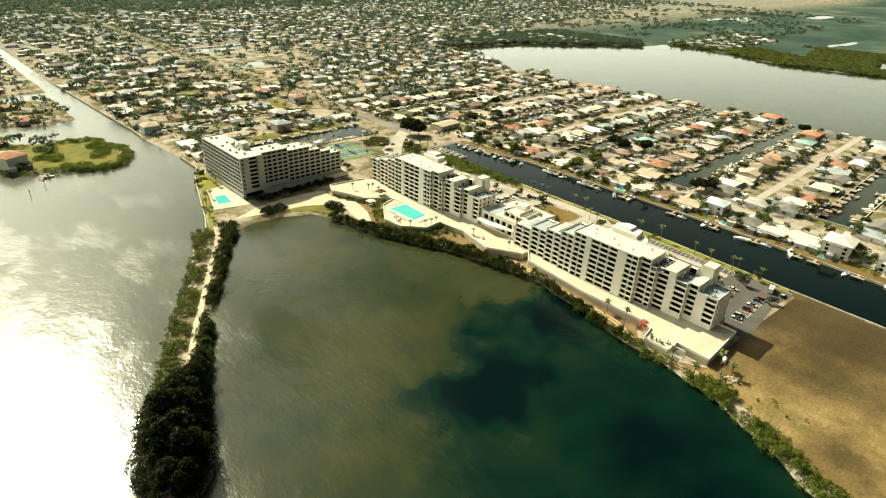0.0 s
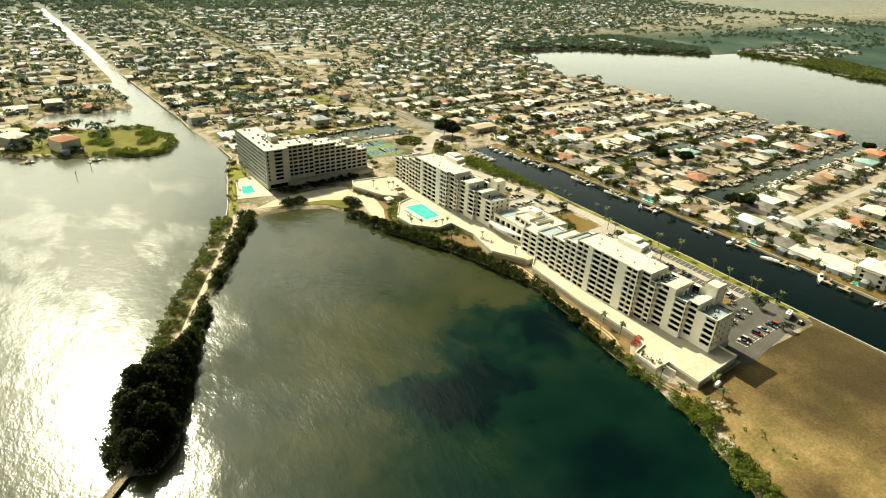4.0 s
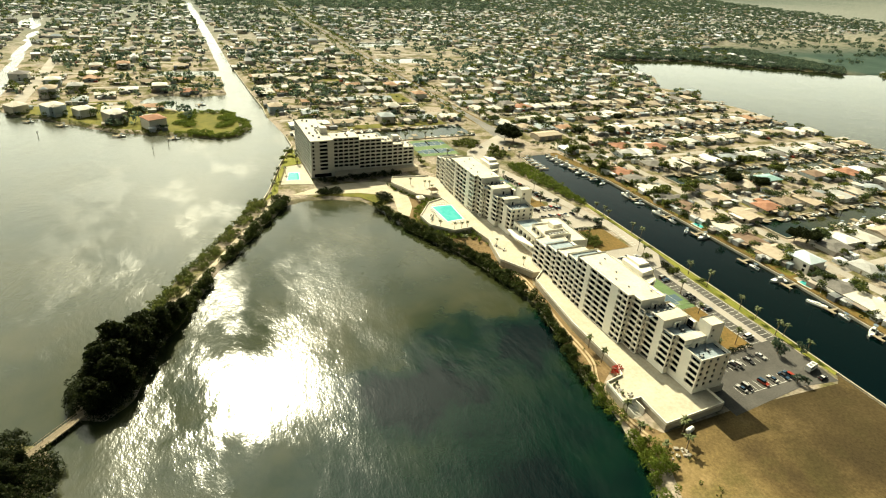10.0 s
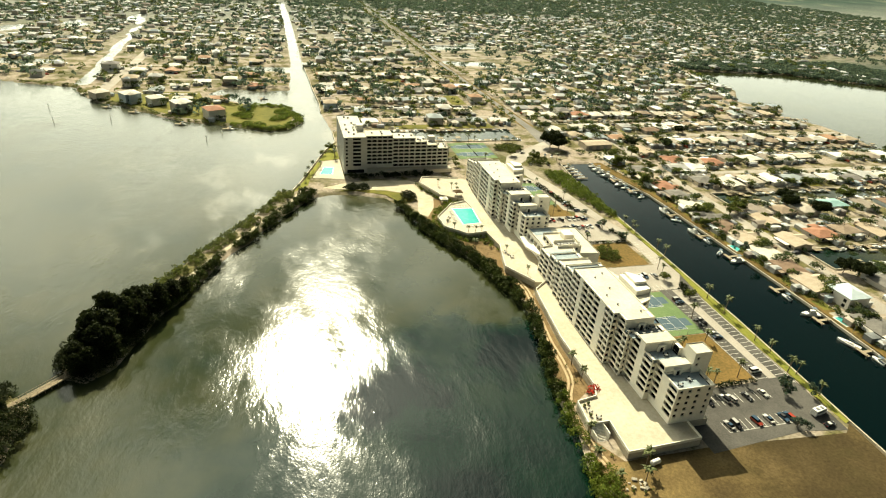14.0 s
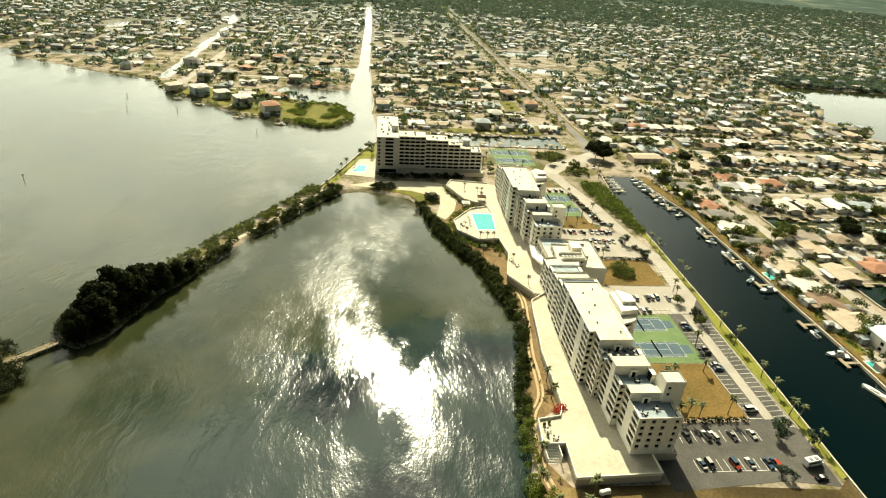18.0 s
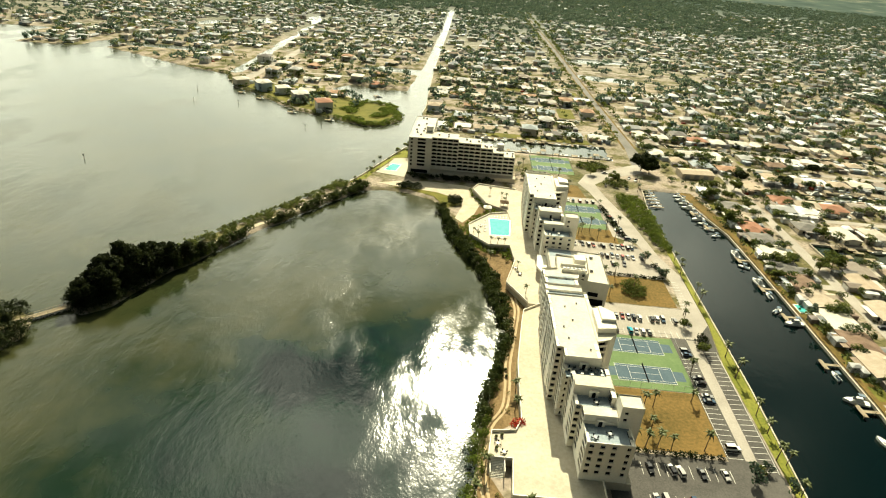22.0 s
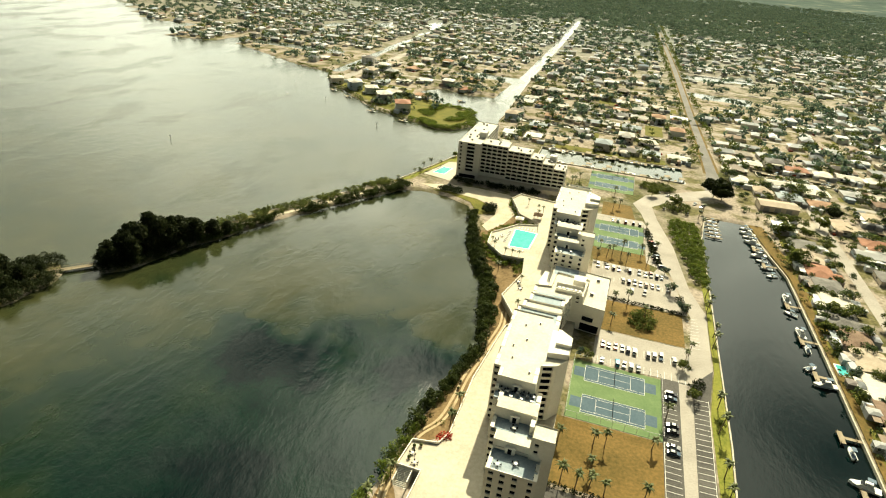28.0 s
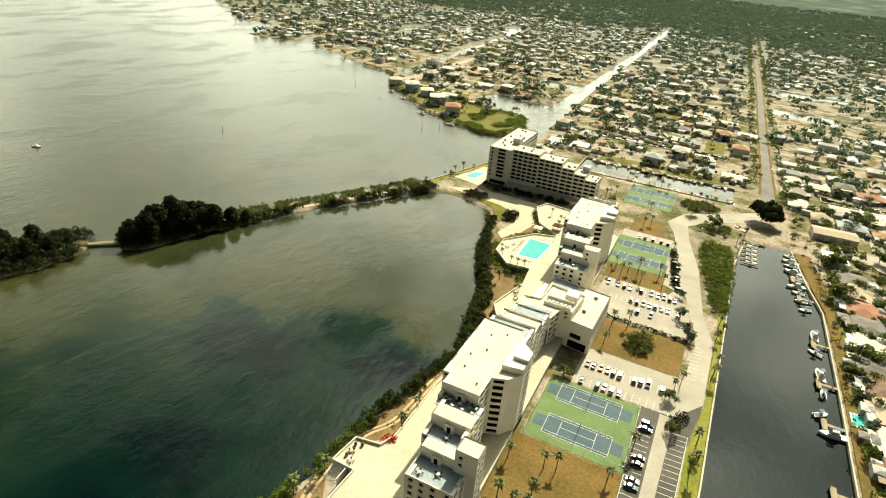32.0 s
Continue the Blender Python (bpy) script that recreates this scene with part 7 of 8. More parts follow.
for x, y in LOTS[::5]:
    tx, ty = x + rnd.uniform(-9, 9), y + rnd.choice((-1, 1)) * rnd.uniform(8, 11)
    if dry(tx, ty, 1.5) and count < 26:
        palm(tx, ty, None, rnd.uniform(.7, 1.1))
        count += 1

# ---- trees of the far suburb, joined ----
blobs_a, blobs_b = [], []
for x, y in FAR_LOTS:
    near = y < 1100
    for k in range(4):
        if rnd.random() < 0.8:
            r = rnd.uniform(1.6, 3.4) if rnd.random() < 0.65 else rnd.uniform(3.8, 6.5)
            h = rnd.uniform(2.2, 3.2) * math.sqrt(r) * 1.3
            b = (x + rnd.uniform(-11, 11), y + rnd.choice((-1, 1)) * rnd.uniform(6, 13), G + h * 0.62, r, r * rnd.uniform(.8, 1.25), h * 0.42)
            (blobs_a if rnd.random() < 0.3 else blobs_b).append(b)
for k in range(420):
    if k % 2:
        x, y = rnd.uniform(-130, 108), rnd.uniform(560, 800)
    else:
        x, y = rnd.uniform(144, 322), rnd.uniform(455, 760)
    r, h = rnd.uniform(1.6, 3.6), rnd.uniform(3, 7)
    (blobs_a if k % 3 else blobs_b).append((x, y, G + h * 0.6, r, r * rnd.uniform(.8, 1.2), h * 0.42))
woods = [(rnd.uniform(-900, 2500), rnd.uniform(500, 4200)) for _ in range(24000)]
woods += [(rnd.uniform(-900, 1000), rnd.uniform(1450, 3000)) for _ in range(7000)]
wx, wy = np.array([w[0] for w in woods]), np.array([w[1] for w in woods])
wd = land_distance(wx, wy)
for (x, y), d in zip(woods, wd):
    if d > 4 and (noise.noise((x * 0.0035, y * 0.0035, 3.0)) > ((0.24 if y < 900 else 0.12) if x > 110 else 0.10) or (y > 1500 and rnd.random() < 0.75) or (x > 1180 and noise.noise((x * 0.004, y * 0.012, 5.0)) > 0.04 and rnd.random() < 0.8)) and not (318 < x < 342 and y < 1600):
        r = rnd.uniform(3.0, 7.0) * (1.0 if y < 1500 else 1.6)
        h = rnd.uniform(5, 10)
        blobs_b.append((x, y, G + h * 0.55, r, r, h * 0.45))
for y in np.arange(460, 1700, 9.0):
    for side in (-1, 1):
        if rnd.random() < 0.85:
            r, h = rnd.uniform(2.2, 4.6), rnd.uniform(4, 8)
            blobs_a.append((337 - (y - 460) * 0.021 + side * rnd.uniform(8, 13), y, G + h * 0.6, r, r, h * 0.42))
blobs_a = [b for b, d in zip(blobs_a, land_distance(np.array([b[0] for b in blobs_a]), np.array([b[1] for b in blobs_a]))) if d > 1.5]
blobs_b = [b for b, d in zip(blobs_b, land_distance(np.array([b[0] for b in blobs_b]), np.array([b[1] for b in blobs_b]))) if d > 1.5]
tagged(new("distant_garden_trees", foliage_mesh("distant_garden_trees", nr, blobs_a, 0.8, 1.0, LEAF)), "green garden trees of the distant suburb", "trees", kind="stuff")
tagged(new("distant_woods", foliage_mesh("distant_woods", nr, blobs_b, 0.26, 2.0, LEAF_HAZED)), "dark woods and street trees beyond the suburb", "trees", kind="stuff")


# ---- docks and boats ----
HULL = material("white gelcoat", (0.66, 0.65, 0.61), (0.80, 0.79, 0.75), 0.4, 3.0, 0.3)
CANVAS = material("blue-grey canvas", (0.10, 0.14, 0.18), (0.18, 0.22, 0.26), 0.5, 4.0, 0.9)
dock = thing("dock", "weathered wooden dock standing on piles in the canal", "dock", "docks")
part("walkway", boxed(0, 6.0, -0.8, 0.8, 1.05, 1.2), WOOD_GREY, dock)
part("dock_head", boxed(6.02, 8.0, -3.4, 3.4, 1.04, 1.19), WOOD_GREY, dock)
for px, py in ((2, -0.7), (2, 0.7), (7.8, -3.2), (7.8, 3.2)):
    part("mooring_post", tube(bmesh.new(), [(px, py, -2), (px, py, 2.0)], [0.15, 0.13], 6), WOOD_GREY, dock)


def hull_mesh(length, half, free):
    bm = bmesh.new()
    st = [(-0.5, 0.92), (-0.2, 1.0), (0.15, 0.95), (0.35, 0.65), (0.5, 0.04)]
    rows = []
    for s, w in st:
        x = s * length
        up = free * (1 + 0.35 * max(0, s + 0.1))
        rows.append([bm.verts.new((x, 0, -0.25)), bm.verts.new((x, w * half * 0.8, 0.1)), bm.verts.new((x, w * half, up)), bm.verts.new((x, -w * half, up)), bm.verts.new((x, -w * half * 0.8, 0.1))])
    for a, b in zip(rows, rows[1:]):
        for k in range(5):
            bm.faces.new((a[k], a[(k + 1) % 5], b[(k + 1) % 5], b[k]))
    bm.faces.new(rows[0])
    bm.faces.new(rows[-1][::-1])
    return bm


def make_boat(label, length, half, kind):
    b = thing("boat", label, "boat", "moored boats")
    free = 0.75 if length < 8 else 1.1
    part("hull", hull_mesh(length, half, free), HULL, b)
    if kind == "console":
        part("cockpit", boxed(-length * .45, length * .1, -half * .72, half * .72, free + 0.01, free + 0.05), CANVAS, b)
        part("console", boxed(-0.5, 0.4, -0.4, 0.4, free, free + 1.0, bevel=0.06), HULL, b)
        part("canopy", boxed(-1.3, 0.9, -half * .75, half * .75, free + 1.9, free + 2.0), CANVAS, b)
        for s in (-1, 1):
            part("canopy_pole", boxed(-0.04, 0.04, s * half * .7 - .04, s * half * .7 + .04, free, free + 1.9), METAL_GREY, b)
        part("outboard", boxed(-length / 2 - 0.5, -length / 2 - 0.02, -0.25, 0.25, 0.3, 1.3, bevel=0.08), RUBBER, b)
    elif kind == "cruiser":
        part("cabin", profile(bmesh.new(), [(-length * .3, free), (length * .28, free), (length * .12, free + 1.1), (-length * .22, free + 1.2)], half * .72, 0.15), HULL, b)
        part("windscreen", profile(bmesh.new(), [(length * .02, free + 0.55), (length * .19, free + 0.6), (length * .10, free + 1.3), (length * .0, free + 1.3)], half * .62, 0.1), GLASS, b)
        part("flybridge", boxed(-length * .2, length * .05, -half * .5, half * .5, free + 1.2, free + 1.9, bevel=0.1), HULL, b)
        part("bimini", boxed(-length * .22, length * .04, -half * .6, half * .6, free + 3.2, free + 3.3), CANVAS, b)
        for s in (-1, 1):
            part("bimini_pole", boxed(-length * .2, -length * .19, s * half * .5 - .04, s * half * .5 + .04, free + 1.9, free + 3.2), METAL_GREY, b)
    else:
        part("cabin", profile(bmesh.new(), [(-length * .15, free), (length * .22, free), (length * .16, free + 0.5), (-length * .15, free + 0.6)], half * .55, 0.1), HULL, b)
        part("mast", tube(bmesh.new(), [(0.4, 0, free), (0.4, 0, free + 11)], [0.1, 0.07], 6), METAL_GREY, b)
        part("boom", tube(bmesh.new(), [(0.4, 0, free + 1.6), (-length * .38, 0, free + 1.6)], [0.16, 0.14], 6), CANVAS, b)
    return b


BOATS = [make_boat("small white centre-console boat at a dock", 6.4, 1.15, "console"), make_boat("white cabin cruiser moored beside a dock", 9.5, 1.6, "cruiser"), make_boat("white sailing boat with bare mast at a dock", 10.0, 1.5, "sail")]
boat_first = [True] * 3
dock_first = [True]


def moor(k, x, y, turn):
    m = pose(x, y, 0, 0, 0, turn)
    if boat_first[k]:
        boat_first[k] = False
        BOATS[k].matrix_basis = m
    else:
        copy_thing(BOATS[k], m)


def add_dock(x, y, turn):
    m = pose(x, y, 0, 0, 0, turn)
    if dock_first[0]:
        dock_first[0] = False
        dock.matrix_basis = m
    else:
        copy_thing(dock, m)


for y in (18, 41, 63, 72, 96, 121, 150, 187, 214, 246, 290, 312):
    add_dock(361.6 - max(0, y - 250) * 0.1, y, 180)
for k, x, y, turn in ((1, 356.5, 24, 95), (0, 355, 47, 170), (1, 357.5, 76, 200), (2, 354.5, 103, 112), (0, 357.5, 90, 88), (1, 356, 127, 165), (0, 356.5, 143, 92), (1, 357, 182, 185), (0, 354, 193, 35), (0, 356, 208, 90), (1, 355.5, 221, 100), (0, 355, 239, 150), (1, 355.5, 254, 93)):
    moor(k, x, y, turn)
for y in (279, 288, 297, 304, 316, 322, 331, 336, 345):
    moor(rnd.choice((0, 1, 0)), 353.0 - (y - 284) * 0.09 + rnd.uniform(-1.5, 1.5), y, 180 + rnd.uniform(-28, 28))
slips = thing("marina_pier", "white-decked marina pier with finger slips", "pier")
part("pier_deck", boxed(320, 333, 351.5, 353.5, 0.9, 1.1), WOOD_GREY, slips)
for k in range(6):
    part("finger", boxed(321 + k * 0.2, 331, 318 + k * 6.2, 319.2 + k * 6.2, 0.8, 1.0), WOOD_GREY, slips)
for k in range(5):
    moor(0, 327, 321.6 + k * 6.2, rnd.choice((0, 180)))
for (x0, y0), (x1, _), (_, y1), _ in [tuple(c) for c in CANALS[:5]]:
    for side, yy, turn in ((1, y0 + 0.3, 90), (-1, y1 - 0.3, -90)):
        x = x0 + 14 + rnd.uniform(0, 8)
        while x < min(x1, 680):
            if rnd.random() < 0.56:
                moor(rnd.choices((0, 1, 2), (6, 3, 0.6))[0], x, yy + side * 3.2, rnd.choice((0, 180)) + rnd.uniform(-6, 6))
            if rnd.random() < 0.3:
                add_dock(x + 7.5, yy, turn)
            x += rnd.uniform(18, 24)
for x in (206, 222, 250, 276, 300):
    moor(rnd.choice((0, 1)), x, 449, rnd.choice((0, 180)))
for x, y, turn in ((60, 468, -110), (20, 484, -115), (-24, 524, -125), (-50, 542, -130), (46, 565, 90), (84, 566, 90)):
    add_dock(x, y, turn)
    moor(0, x + 6 * math.cos(radians(turn)) + 3, y + 6 * math.sin(radians(turn)), turn + 90)

# pile of pale rubble on the dry field
rubble = thing("rubble_pile", "pale concrete rubble piled on the dry grass", "rubble", at=pose(211, 50, G))
for k in range(16):
    a, r = rnd.uniform(0, math.tau), 2.6 * math.sqrt(rnd.random())
    w = rnd.uniform(0.35, 0.9)
    part("stone", boxed(-w, w, -w * .7, w * .7, -0.2, w * 0.7, bevel=0.12), CONCRETE, rubble).matrix_basis = pose(math.cos(a) * r * 1.5, math.sin(a) * r, 0, rnd.uniform(-15, 15), rnd.uniform(-15, 15), rnd.uniform(0, 180))

# ---- pool furniture ----
lounger = thing("sun_lounger", "white sun lounger on the pale pool deck", "lounger", "sun loungers")
part("frame", boxed(-0.95, 0.6, -0.32, 0.32, 0.25, 0.34), WHITE_PAINT, lounger)
part("mattress", profile(bmesh.new(), [(-0.9, 0.34), (0.55, 0.34), (0.95, 0.75), (0.9, 0.82), (0.5, 0.44), (-0.9, 0.44)], 0.3), HULL, lounger)
for lx in (-0.8, 0.5):
    part("leg", boxed(lx - .03, lx + .03, -0.3, 0.3, 0, 0.25), WHITE_PAINT, lounger)
spots = [(204.6 + 0.05 * k, 246 + k * 2.2, 180) for k in range(8)] + [(209 + k * 1.8, 268.0, 90) for k in range(6)] + [(209 + k * 1.9, 238.6, -90) for k in range(5)]
for i, (x, y, turn) in enumerate(spots):
    m = pose(x, y, DECK_Z - 0.05, 0, 0, turn)
    if i == 0:
        lounger.matrix_basis = m
    else:
        copy_thing(lounger, m)
THATCH = material("brown palm thatch", (0.07, 0.045, 0.025), (0.15, 0.10, 0.06), 0.6, 4.0, 0.95, bump=0.04)


def shelter(name, label, x, y, z, size, mat):
    t = thing(name, label, "shelter", at=pose(x, y, z))
    part("roof", hip_roof(bmesh.new(), size, size, 2.7, 1.4, 0.3), mat, t)
    e = size / 2 - 0.3
    for sx in (-e, e):
        for sy in (-e, e):
            part("post", boxed(sx - .1, sx + .1, sy - .1, sy + .1, -0.1, 2.7), WHITE_PAINT, t)


shelter("pool_shelter", "small tan-roofed square shelter near the pool", 206.5, 283.5, G, 4.6, STUCCO)
shelter("gazebo", "dark brown thatched gazebo on the pale plaza", 217.2, 287.0, DECK_Z - 0.02, 5.0, THATCH)

# outdoor tables on the roof terraces and the podium
table = thing("patio_table", "dark round patio table with chairs on a terrace", "table", "patio tables")
part("tabletop", tube(bmesh.new(), [(0, 0, 0.70), (0, 0, 0.75)], [0.6, 0.6], 12), METAL_GREY, table)
part("pedestal", tube(bmesh.new(), [(0, 0, 0), (0, 0, 0.7)], [0.25, 0.05], 8), METAL_GREY, table)
for k in range(4):
    a = k * math.pi / 2 + 0.4
    seat = boxed(-0.25, 0.25, -0.25, 0.25, 0.38, 0.46, bevel=0.03)
    box(seat, -0.25, 0.25, 0.2, 0.26, 0.46, 0.95)
    for sx in (-0.2, 0.2):
        for sy in (-0.2, 0.2):
            box(seat, sx - .02, sx + .02, sy - .02, sy + .02, 0, 0.38)
    part("chair", seat, RUBBER, table).matrix_basis = pose(math.cos(a) * 0.95, math.sin(a) * 0.95, 0, 0, 0, math.degrees(a) - 90)
spots = []
for dy in (0.0, 144.3):
    spots += [(233 + k * 2.6, 99.2 + dy + 0.5 * (k % 2), 24.6) for k in range(5)] + [(240, 86 + dy, 22.1), (243, 75 + dy, 19.4), (238, 73 + dy, 19.4)]
spots += [(209.5, 81, DECK_Z), (211.5, 77.5, DECK_Z), (214.5, 250, DECK_Z - .05 + 0), (200, 247, DECK_Z - .05), (202, 252, DECK_Z - .05), (223, 198, DECK_Z - .02), (221, 204, DECK_Z - .02)]
for i, (x, y, z) in enumerate([q for q in spots if q[:2] != (214.5, 250)]):
    m = pose(x, y, z, 0, 0, i * 37)
    if i == 0:
        table.matrix_basis = m
    else:
        copy_thing(table, m)

# ---- cars, sheds and yard clutter of the suburb, too many to count ----
cv, cf = [], []


def clutter_box(x, y, w, d, h, turn):
    c, s = math.cos(turn), math.sin(turn)
    n = len(cv)
    for z, k in ((G, 1.0), (G + h * 0.6, 1.0), (G + h, 0.68)):
        cv.extend([(x + a * k * c - b * k * s, y + a * k * s + b * k * c, z) for a, b in ((-w / 2, -d / 2), (w / 2, -d / 2), (w / 2, d / 2), (-w / 2, d / 2))])
    for q in (0, 4):
        cf.extend([(n + q + i, n + q + (i + 1) % 4, n + q + 4 + (i + 1) % 4, n + q + 4 + i) for i in range(4)])
    cf.append((n + 8, n + 9, n + 10, n + 11))


for x, y in LOTS + FAR_LOTS:
    for k in range(2):
        if rnd.random() < 0.7:
            clutter_box(x + rnd.uniform(-8, 8), y + rnd.choice((-1, 1)) * rnd.uniform(8, 12), 4.4, 1.8, 1.5, rnd.choice((0, math.pi / 2)) + rnd.uniform(-.1, .1))
keep = land_distance(np.array([v[0] for v in cv[::12]]), np.array([v[1] for v in cv[::12]])) > 2.5
nv, nf = [], []
for i, ok in enumerate(keep):
    if ok:
        off = len(nv) - 12 * i
        nv.extend(cv[12 * i:12 * i + 12])
        nf.extend([tuple(v + off for v in f) for f in cf[9 * i:9 * i + 9]])
CLUTTER = material("mixed vehicle paint", (0.85, 0.85, 0.85), (1.0, 1.0, 1.0), 0.3, 3.0, 0.35, random_hues=((0.75, 0.74, 0.70), (0.03, 0.03, 0.035), (0.5, 0.5, 0.48), (0.08, 0.08, 0.09), (0.70, 0.68, 0.64), (0.25, 0.05, 0.03), (0.2, 0.2, 0.2)), island=True)
tagged(new("suburb_vehicles", mesh_from("suburb_vehicles", nv, nf, CLUTTER)), "parked vehicles in driveways of the suburb", "vehicles", kind="stuff")

# sheds, patio roofs and carports
sv, sf = [], []
for x, y in LOTS:
    for k in range(4):
        w, d, h, a = rnd.uniform(2.5, 7), rnd.uniform(2.2, 5), rnd.uniform(2.0, 3.0), rnd.choice((0, math.pi / 2)) + rnd.uniform(-.1, .1)
        px, py = (x + rnd.uniform(-9, 9), y + rnd.choice((-1, 1)) * rnd.uniform(8, 13)) if not 366 < x < 392 or y > 340 else (x + rnd.choice((-1, 1)) * rnd.uniform(8, 11), y + rnd.uniform(-8, 8))
        if not dry(px, py, 3.0):
            continue
        c, e, n = math.cos(a), math.sin(a), len(sv)
        for z, g in ((G - 0.1, 1.0), (G + h, 1.0), (G + h + 0.02, 1.08), (G + h + 0.2, 1.08), (G + h + rnd.uniform(.3, .9), 0.35)):
            sv.extend([(px + p * g * c - q * g * e, py + p * g * e + q * g * c, z) for p, q in ((-w / 2, -d / 2), (w / 2, -d / 2), (w / 2, d / 2), (-w / 2, d / 2))])
        for b in (0, 4, 8, 12):
            sf.extend([(n + b + i, n + b + (i + 1) % 4, n + b + 4 + (i + 1) % 4, n + b + 4 + i) for i in range(4)])
        sf.append((n + 16, n + 17, n + 18, n + 19))
tagged(new("garden_sheds", mesh_from("garden_sheds", sv, sf, FAR_ROOF)), "small sheds and patio roofs behind the canal houses", "sheds", kind="stuff")
# landing stages with covered boat lifts along the finger canals
lv2, lf2, hv, hf = [], [], [], []


def stage_box(x0, x1, y0, y1, z0, z1):
    n = len(lv2)
    lv2.extend([(x, y, z) for z in (z0, z1) for x, y in ((x0, y0), (x1, y0), (x1, y1), (x0, y1))])
    lf2.extend([(n + q[0], n + q[1], n + q[2], n + q[3]) for q in ((3, 2, 1, 0), (4, 5, 6, 7), (0, 1, 5, 4), (1, 2, 6, 5), (2, 3, 7, 6), (3, 0, 4, 7))])


def small_hull(x, y, length, turn):
    c, e, n = math.cos(turn), math.sin(turn), len(hv)
    half = length * 0.17
    for z, g in ((0.05, 0.8), (0.9, 1.0)):
        hv.extend([(x + p * c - q * g * e, y + p * e + q * g * c, z) for p, q in ((-length / 2, -half), (length * .15, -half), (length / 2, 0), (length * .15, half), (-length / 2, half))])
    hf.extend([(n + i, n + (i + 1) % 5, n + 5 + (i + 1) % 5, n + 5 + i) for i in range(5)] + [(n + 5, n + 6, n + 7, n + 8, n + 9)])
    m = len(hv)
    for z, g in ((0.9, 1.0), (1.7, 0.7)):
        hv.extend([(x + p * g * c - q * g * e, y + p * g * e + q * g * c, z) for p, q in ((-length * .2, -half * .6), (length * .15, -half * .6), (length * .15, half * .6), (-length * .2, half * .6))])
    hf.extend([(m + i, m + (i + 1) % 4, m + 4 + (i + 1) % 4, m + 4 + i) for i in range(4)] + [(m + 4, m + 5, m + 6, m + 7)])


for (x0, y0), (x1, _), (_, y1), _ in [tuple(c) for c in CANALS[:7]]:
    for side, yy in ((1, y0), (-1, y1)):
        x = x0 + 5 + rnd.uniform(0, 8)
        while x < min(x1, 682):
            reach = min(rnd.uniform(3, 6.5), (y1 - y0) * 0.3)
            a, b = sorted((yy, yy + side * reach))
            stage_box(x, x + rnd.uniform(1.5, 7), a, b, 0.95, 1.12)
            if rnd.random() < 0.35:
                a, b = sorted((yy + side * 0.5, yy + side * (reach + 1)))
                stage_box(x + 3, x + 7.5, a, b, 3.3, 3.5)
                for px in (x + 3.1, x + 7.3):
                    for py in (a + .1, b - .1):
                        stage_box(px - .12, px + .12, py - .12, py + .12, -1.5, 3.3)
            if rnd.random() < 0.6:
                small_hull(x + rnd.uniform(6, 9), yy + side * rnd.uniform(2.4, 3.6), rnd.uniform(5, 9), rnd.choice((0, math.pi, math.pi / 2 * side)) + rnd.uniform(-.15, .15))
            x += rnd.uniform(9, 17)
tagged(new("landing_stages", mesh_from("landing_stages", lv2, lf2, WOOD_GREY)), "weathered landing stages and boat lifts along the finger canals", "docks", kind="stuff")
tagged(new("small_boats", mesh_from("small_boats", hv, hf, HULL)), "small white boats moored along the finger canals", "boats", kind="stuff")

# driveways and garden lawns
dv, df, lv, lf = [], [], [], []


def patch(vs, fs, x, y, w, d, lift):
    n = len(vs)
    vs.extend([(x - w / 2, y - d / 2, G + lift), (x + w / 2, y - d / 2, G + lift), (x + w / 2, y + d / 2, G + lift), (x - w / 2, y + d / 2, G + lift)])
    fs.append((n, n + 1, n + 2, n + 3))


for x, y in LOTS + [p for p in FAR_LOTS if p[1] < 1100]:
    patch(dv, df, x + rnd.uniform(-5, 5), y + rnd.choice((-9.5, 9.5)), rnd.uniform(5, 8), 9, 0.045)
    if rnd.random() < 0.75:
        patch(lv, lf, x + rnd.uniform(-5, 5), y + rnd.choice((-9, 9)), rnd.uniform(8, 14), 9, 0.03)
for k in range(30):
    patch(lv, lf, 369.5 + rnd.uniform(-1, 1), 6 + k * 11.5, rnd.uniform(5, 7), rnd.uniform(7, 11), 0.032)
for vs, fs, mat, name, label, cat in ((dv, df, CONCRETE, "driveways", "pale concrete driveways beside the houses", "driveways"), (lv, lf, LAWN_GREEN, "garden_lawns", "yellow-green garden lawns beside the houses", "lawns")):
    xs, ys = np.array([v[0] for v in vs]), np.array([v[1] for v in vs])
    d = land_distance(xs, ys).reshape(-1, 4).min(axis=1)
    good = [i for i in range(len(fs)) if d[i] > 2.6]
    tagged(new(name, mesh_from(name, [vs[4 * i + k] for i in good for k in range(4)], [tuple(range(4 * j, 4 * j + 4)) for j in range(len(good))], mat)), label, cat, kind="stuff")
sheet("point_lawn", [(118, 512), (105, 470), (93, 462), (57, 480), (18, 497), (-24, 536), (-64, 568), (-60, 596), (0, 598), (22, 594), (27, 574), (48, 560), (76, 540), (106, 533)], LAWN_GREEN, "yellow-green rough grass on the western point", "lawn", 0.04)
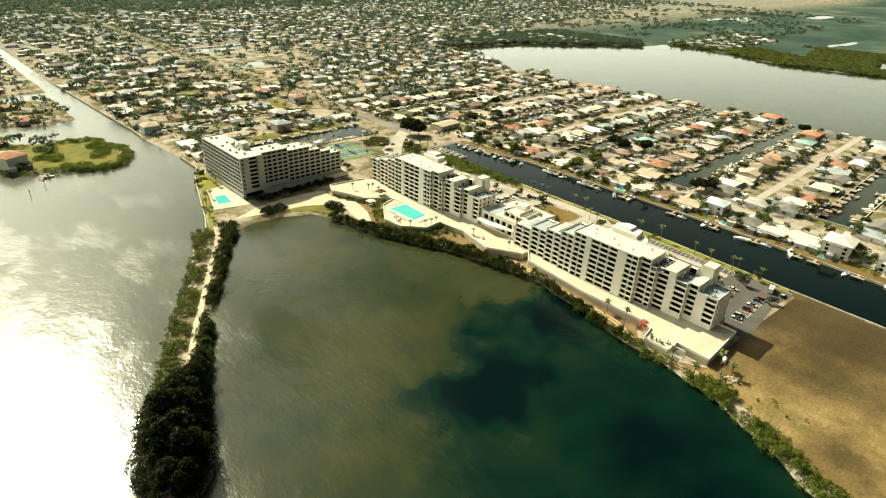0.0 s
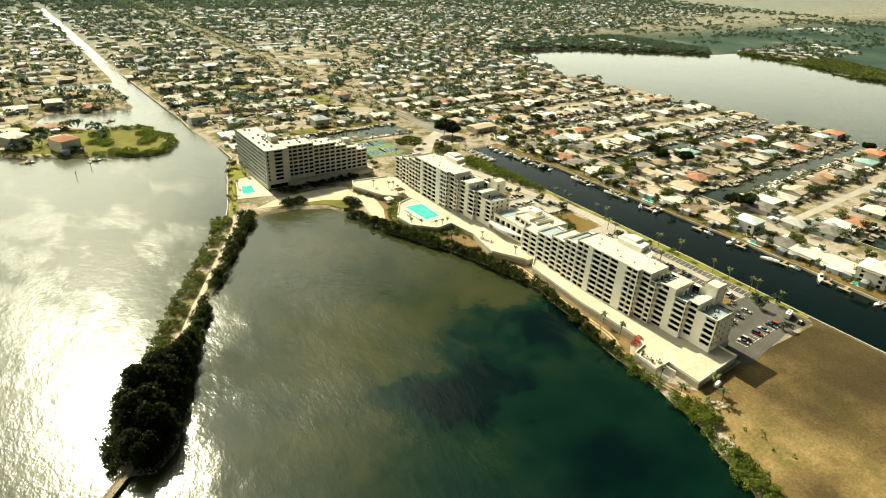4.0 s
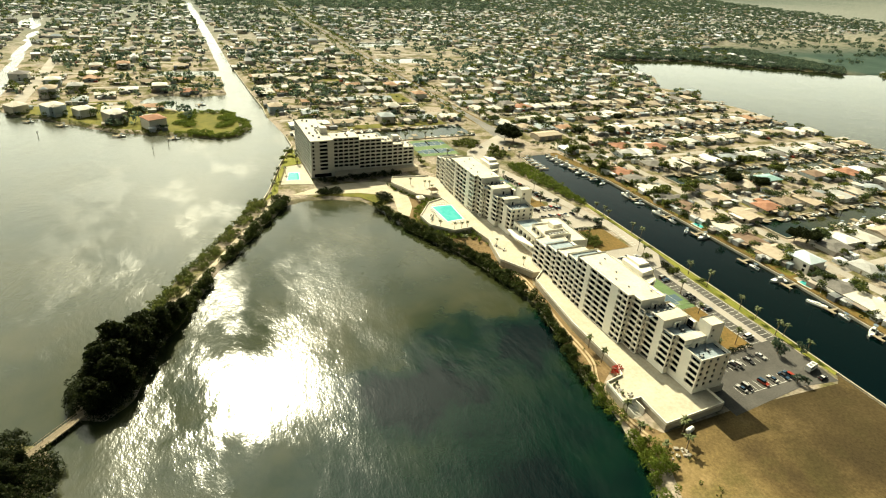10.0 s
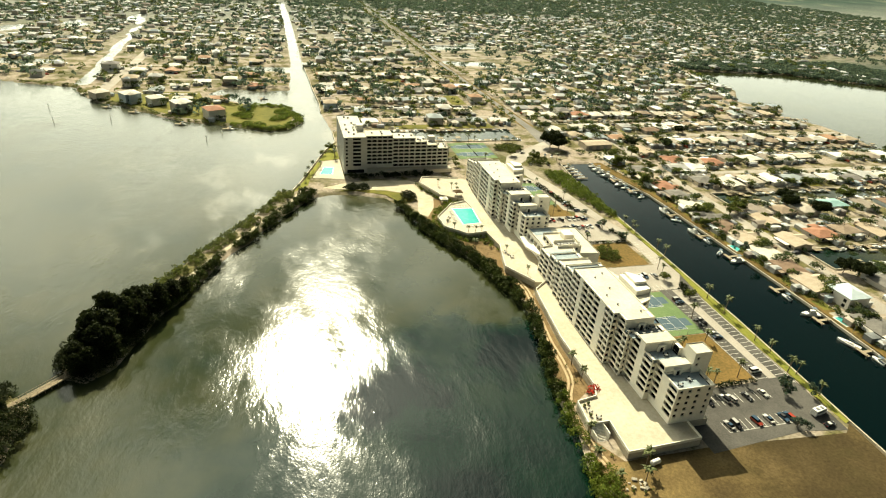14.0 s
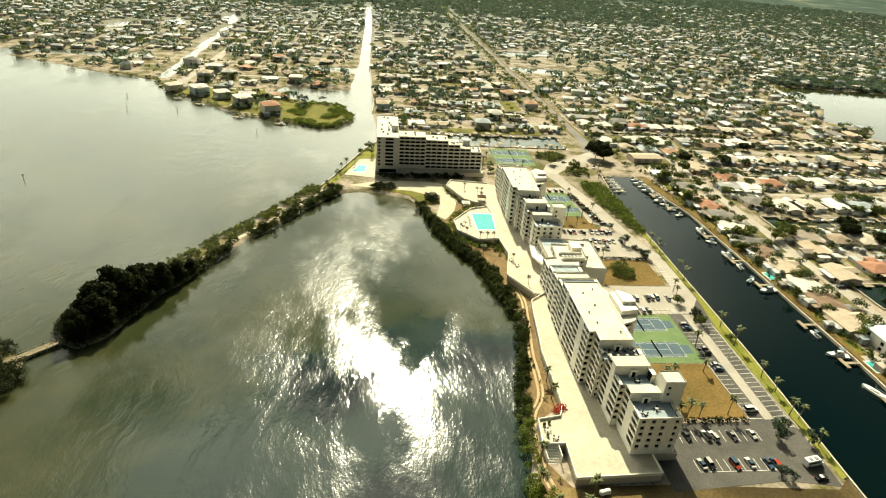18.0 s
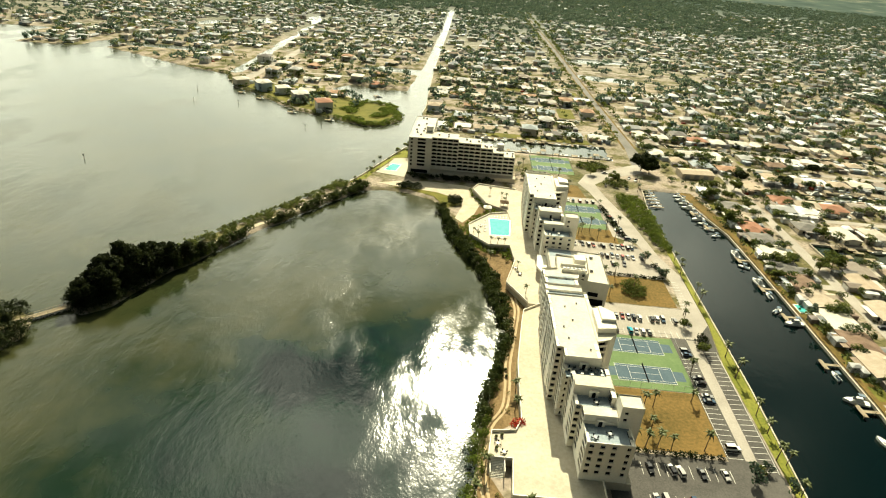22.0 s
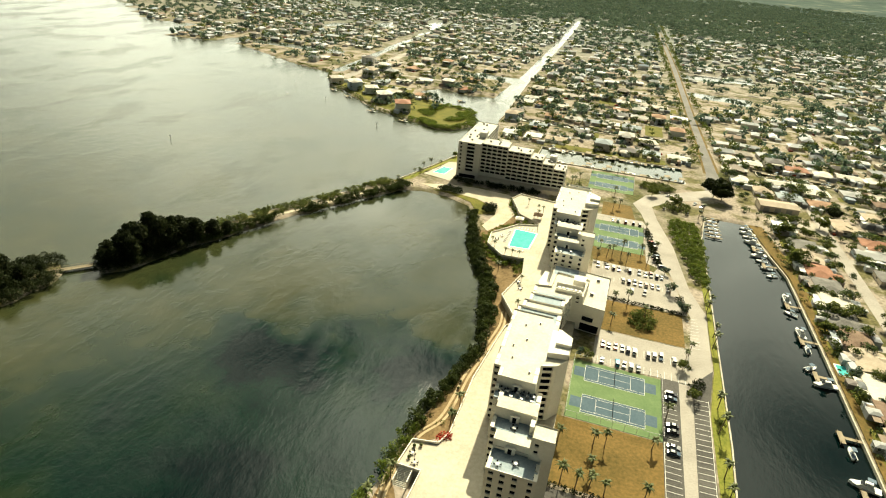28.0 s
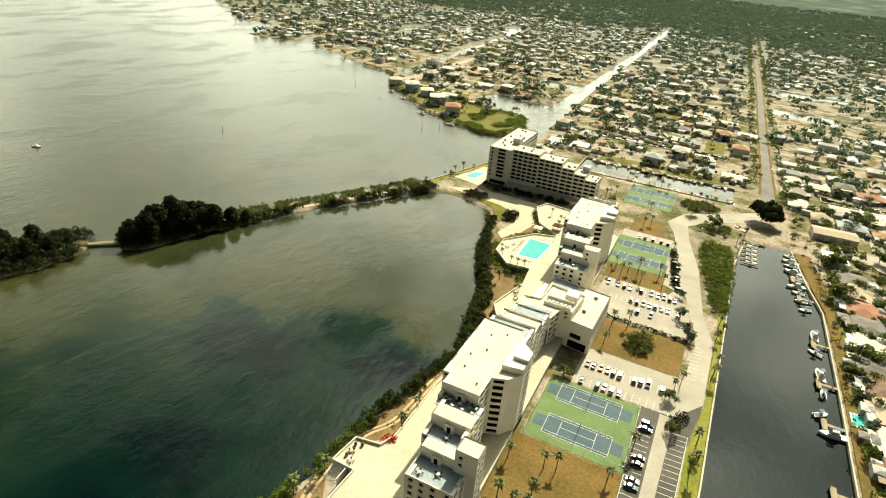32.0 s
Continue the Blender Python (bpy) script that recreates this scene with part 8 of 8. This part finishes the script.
# open grass plots
for pts, lab in (([(222, 500), (240, 500), (240, 524), (222, 524)], "empty yellow-green grass plot between houses"), ([(283, 545), (300, 545), (300, 585), (283, 585)], "wide yellow-green grass plot beside the road"),
                 ([(256, 545), (274, 545), (274, 570), (256, 570)], "small yellow-green grass plot"), ([(205, 455), (300, 455), (300, 468), (205, 468)], "dry grass verge above the basin"), ([(230, 660), (318, 660), (318, 680), (230, 680)], "long tan grass strip"),
                 ([(20, 500), (44, 482), (60, 486), (48, 508), (24, 520)], "yellow-green grass on the western point"), ([(86, 470), (112, 470), (114, 505), (80, 520)], "rough yellow-green grass on the point")):
    sheet("grass_plot", pts, LAWN_GREEN, lab, "lawn", 0.05)
EDGE = [(350.5, 351), (356.6, 311), (362.4, 280), (363.4, 205), (363.4, 123), (360.4, 60), (357.6, 5)]
sheet("bank_lawn", EDGE + [(x + 8.5, y) for x, y in EDGE[::-1]], LAWN_TAN, "tan grass strip between the seawall and the houses", "lawn", 0.02)
# small private pools
for x, y in ((367, 196), (367, 118), (367, 60), (620, 150), (520, 243), (600, 398)):
    pl = thing("garden_pool", "small turquoise pool behind a canal house", "pool", "garden pools", at=pose(x, y, G))
    part("coping", boxed(-2.6, 2.6, -4.2, 4.2, -0.05, 0.12), WHITE_PAINT, pl)
    part("pool_water", boxed(-2.0, 2.0, -3.6, 3.6, 0.05, 0.14), POOL_WATER, pl)
# motorboat and channel markers out in the bay
moor(0, -147, 201, 20)
marker = thing("channel_marker", "dark timber channel marker post in open water", "marker post", "channel markers")
part("pile", tube(bmesh.new(), [(0, 0, -2.4), (0, 0, 3.6)], [0.2, 0.16], 8), WOOD_GREY, marker)
part("board", boxed(-0.5, 0.5, -0.24, -0.18, 2.6, 3.5), METAL_GREY, marker)
for i, (x, y) in enumerate(((-101, 538), (-83, 490), (-40, 494), (44, 433), (55, 448), (-81, 313))):
    m = pose(x, y, 0, 0, 0, rnd.uniform(0, 40))
    if i == 0:
        marker.matrix_basis = m
    else:
        copy_thing(marker, m)
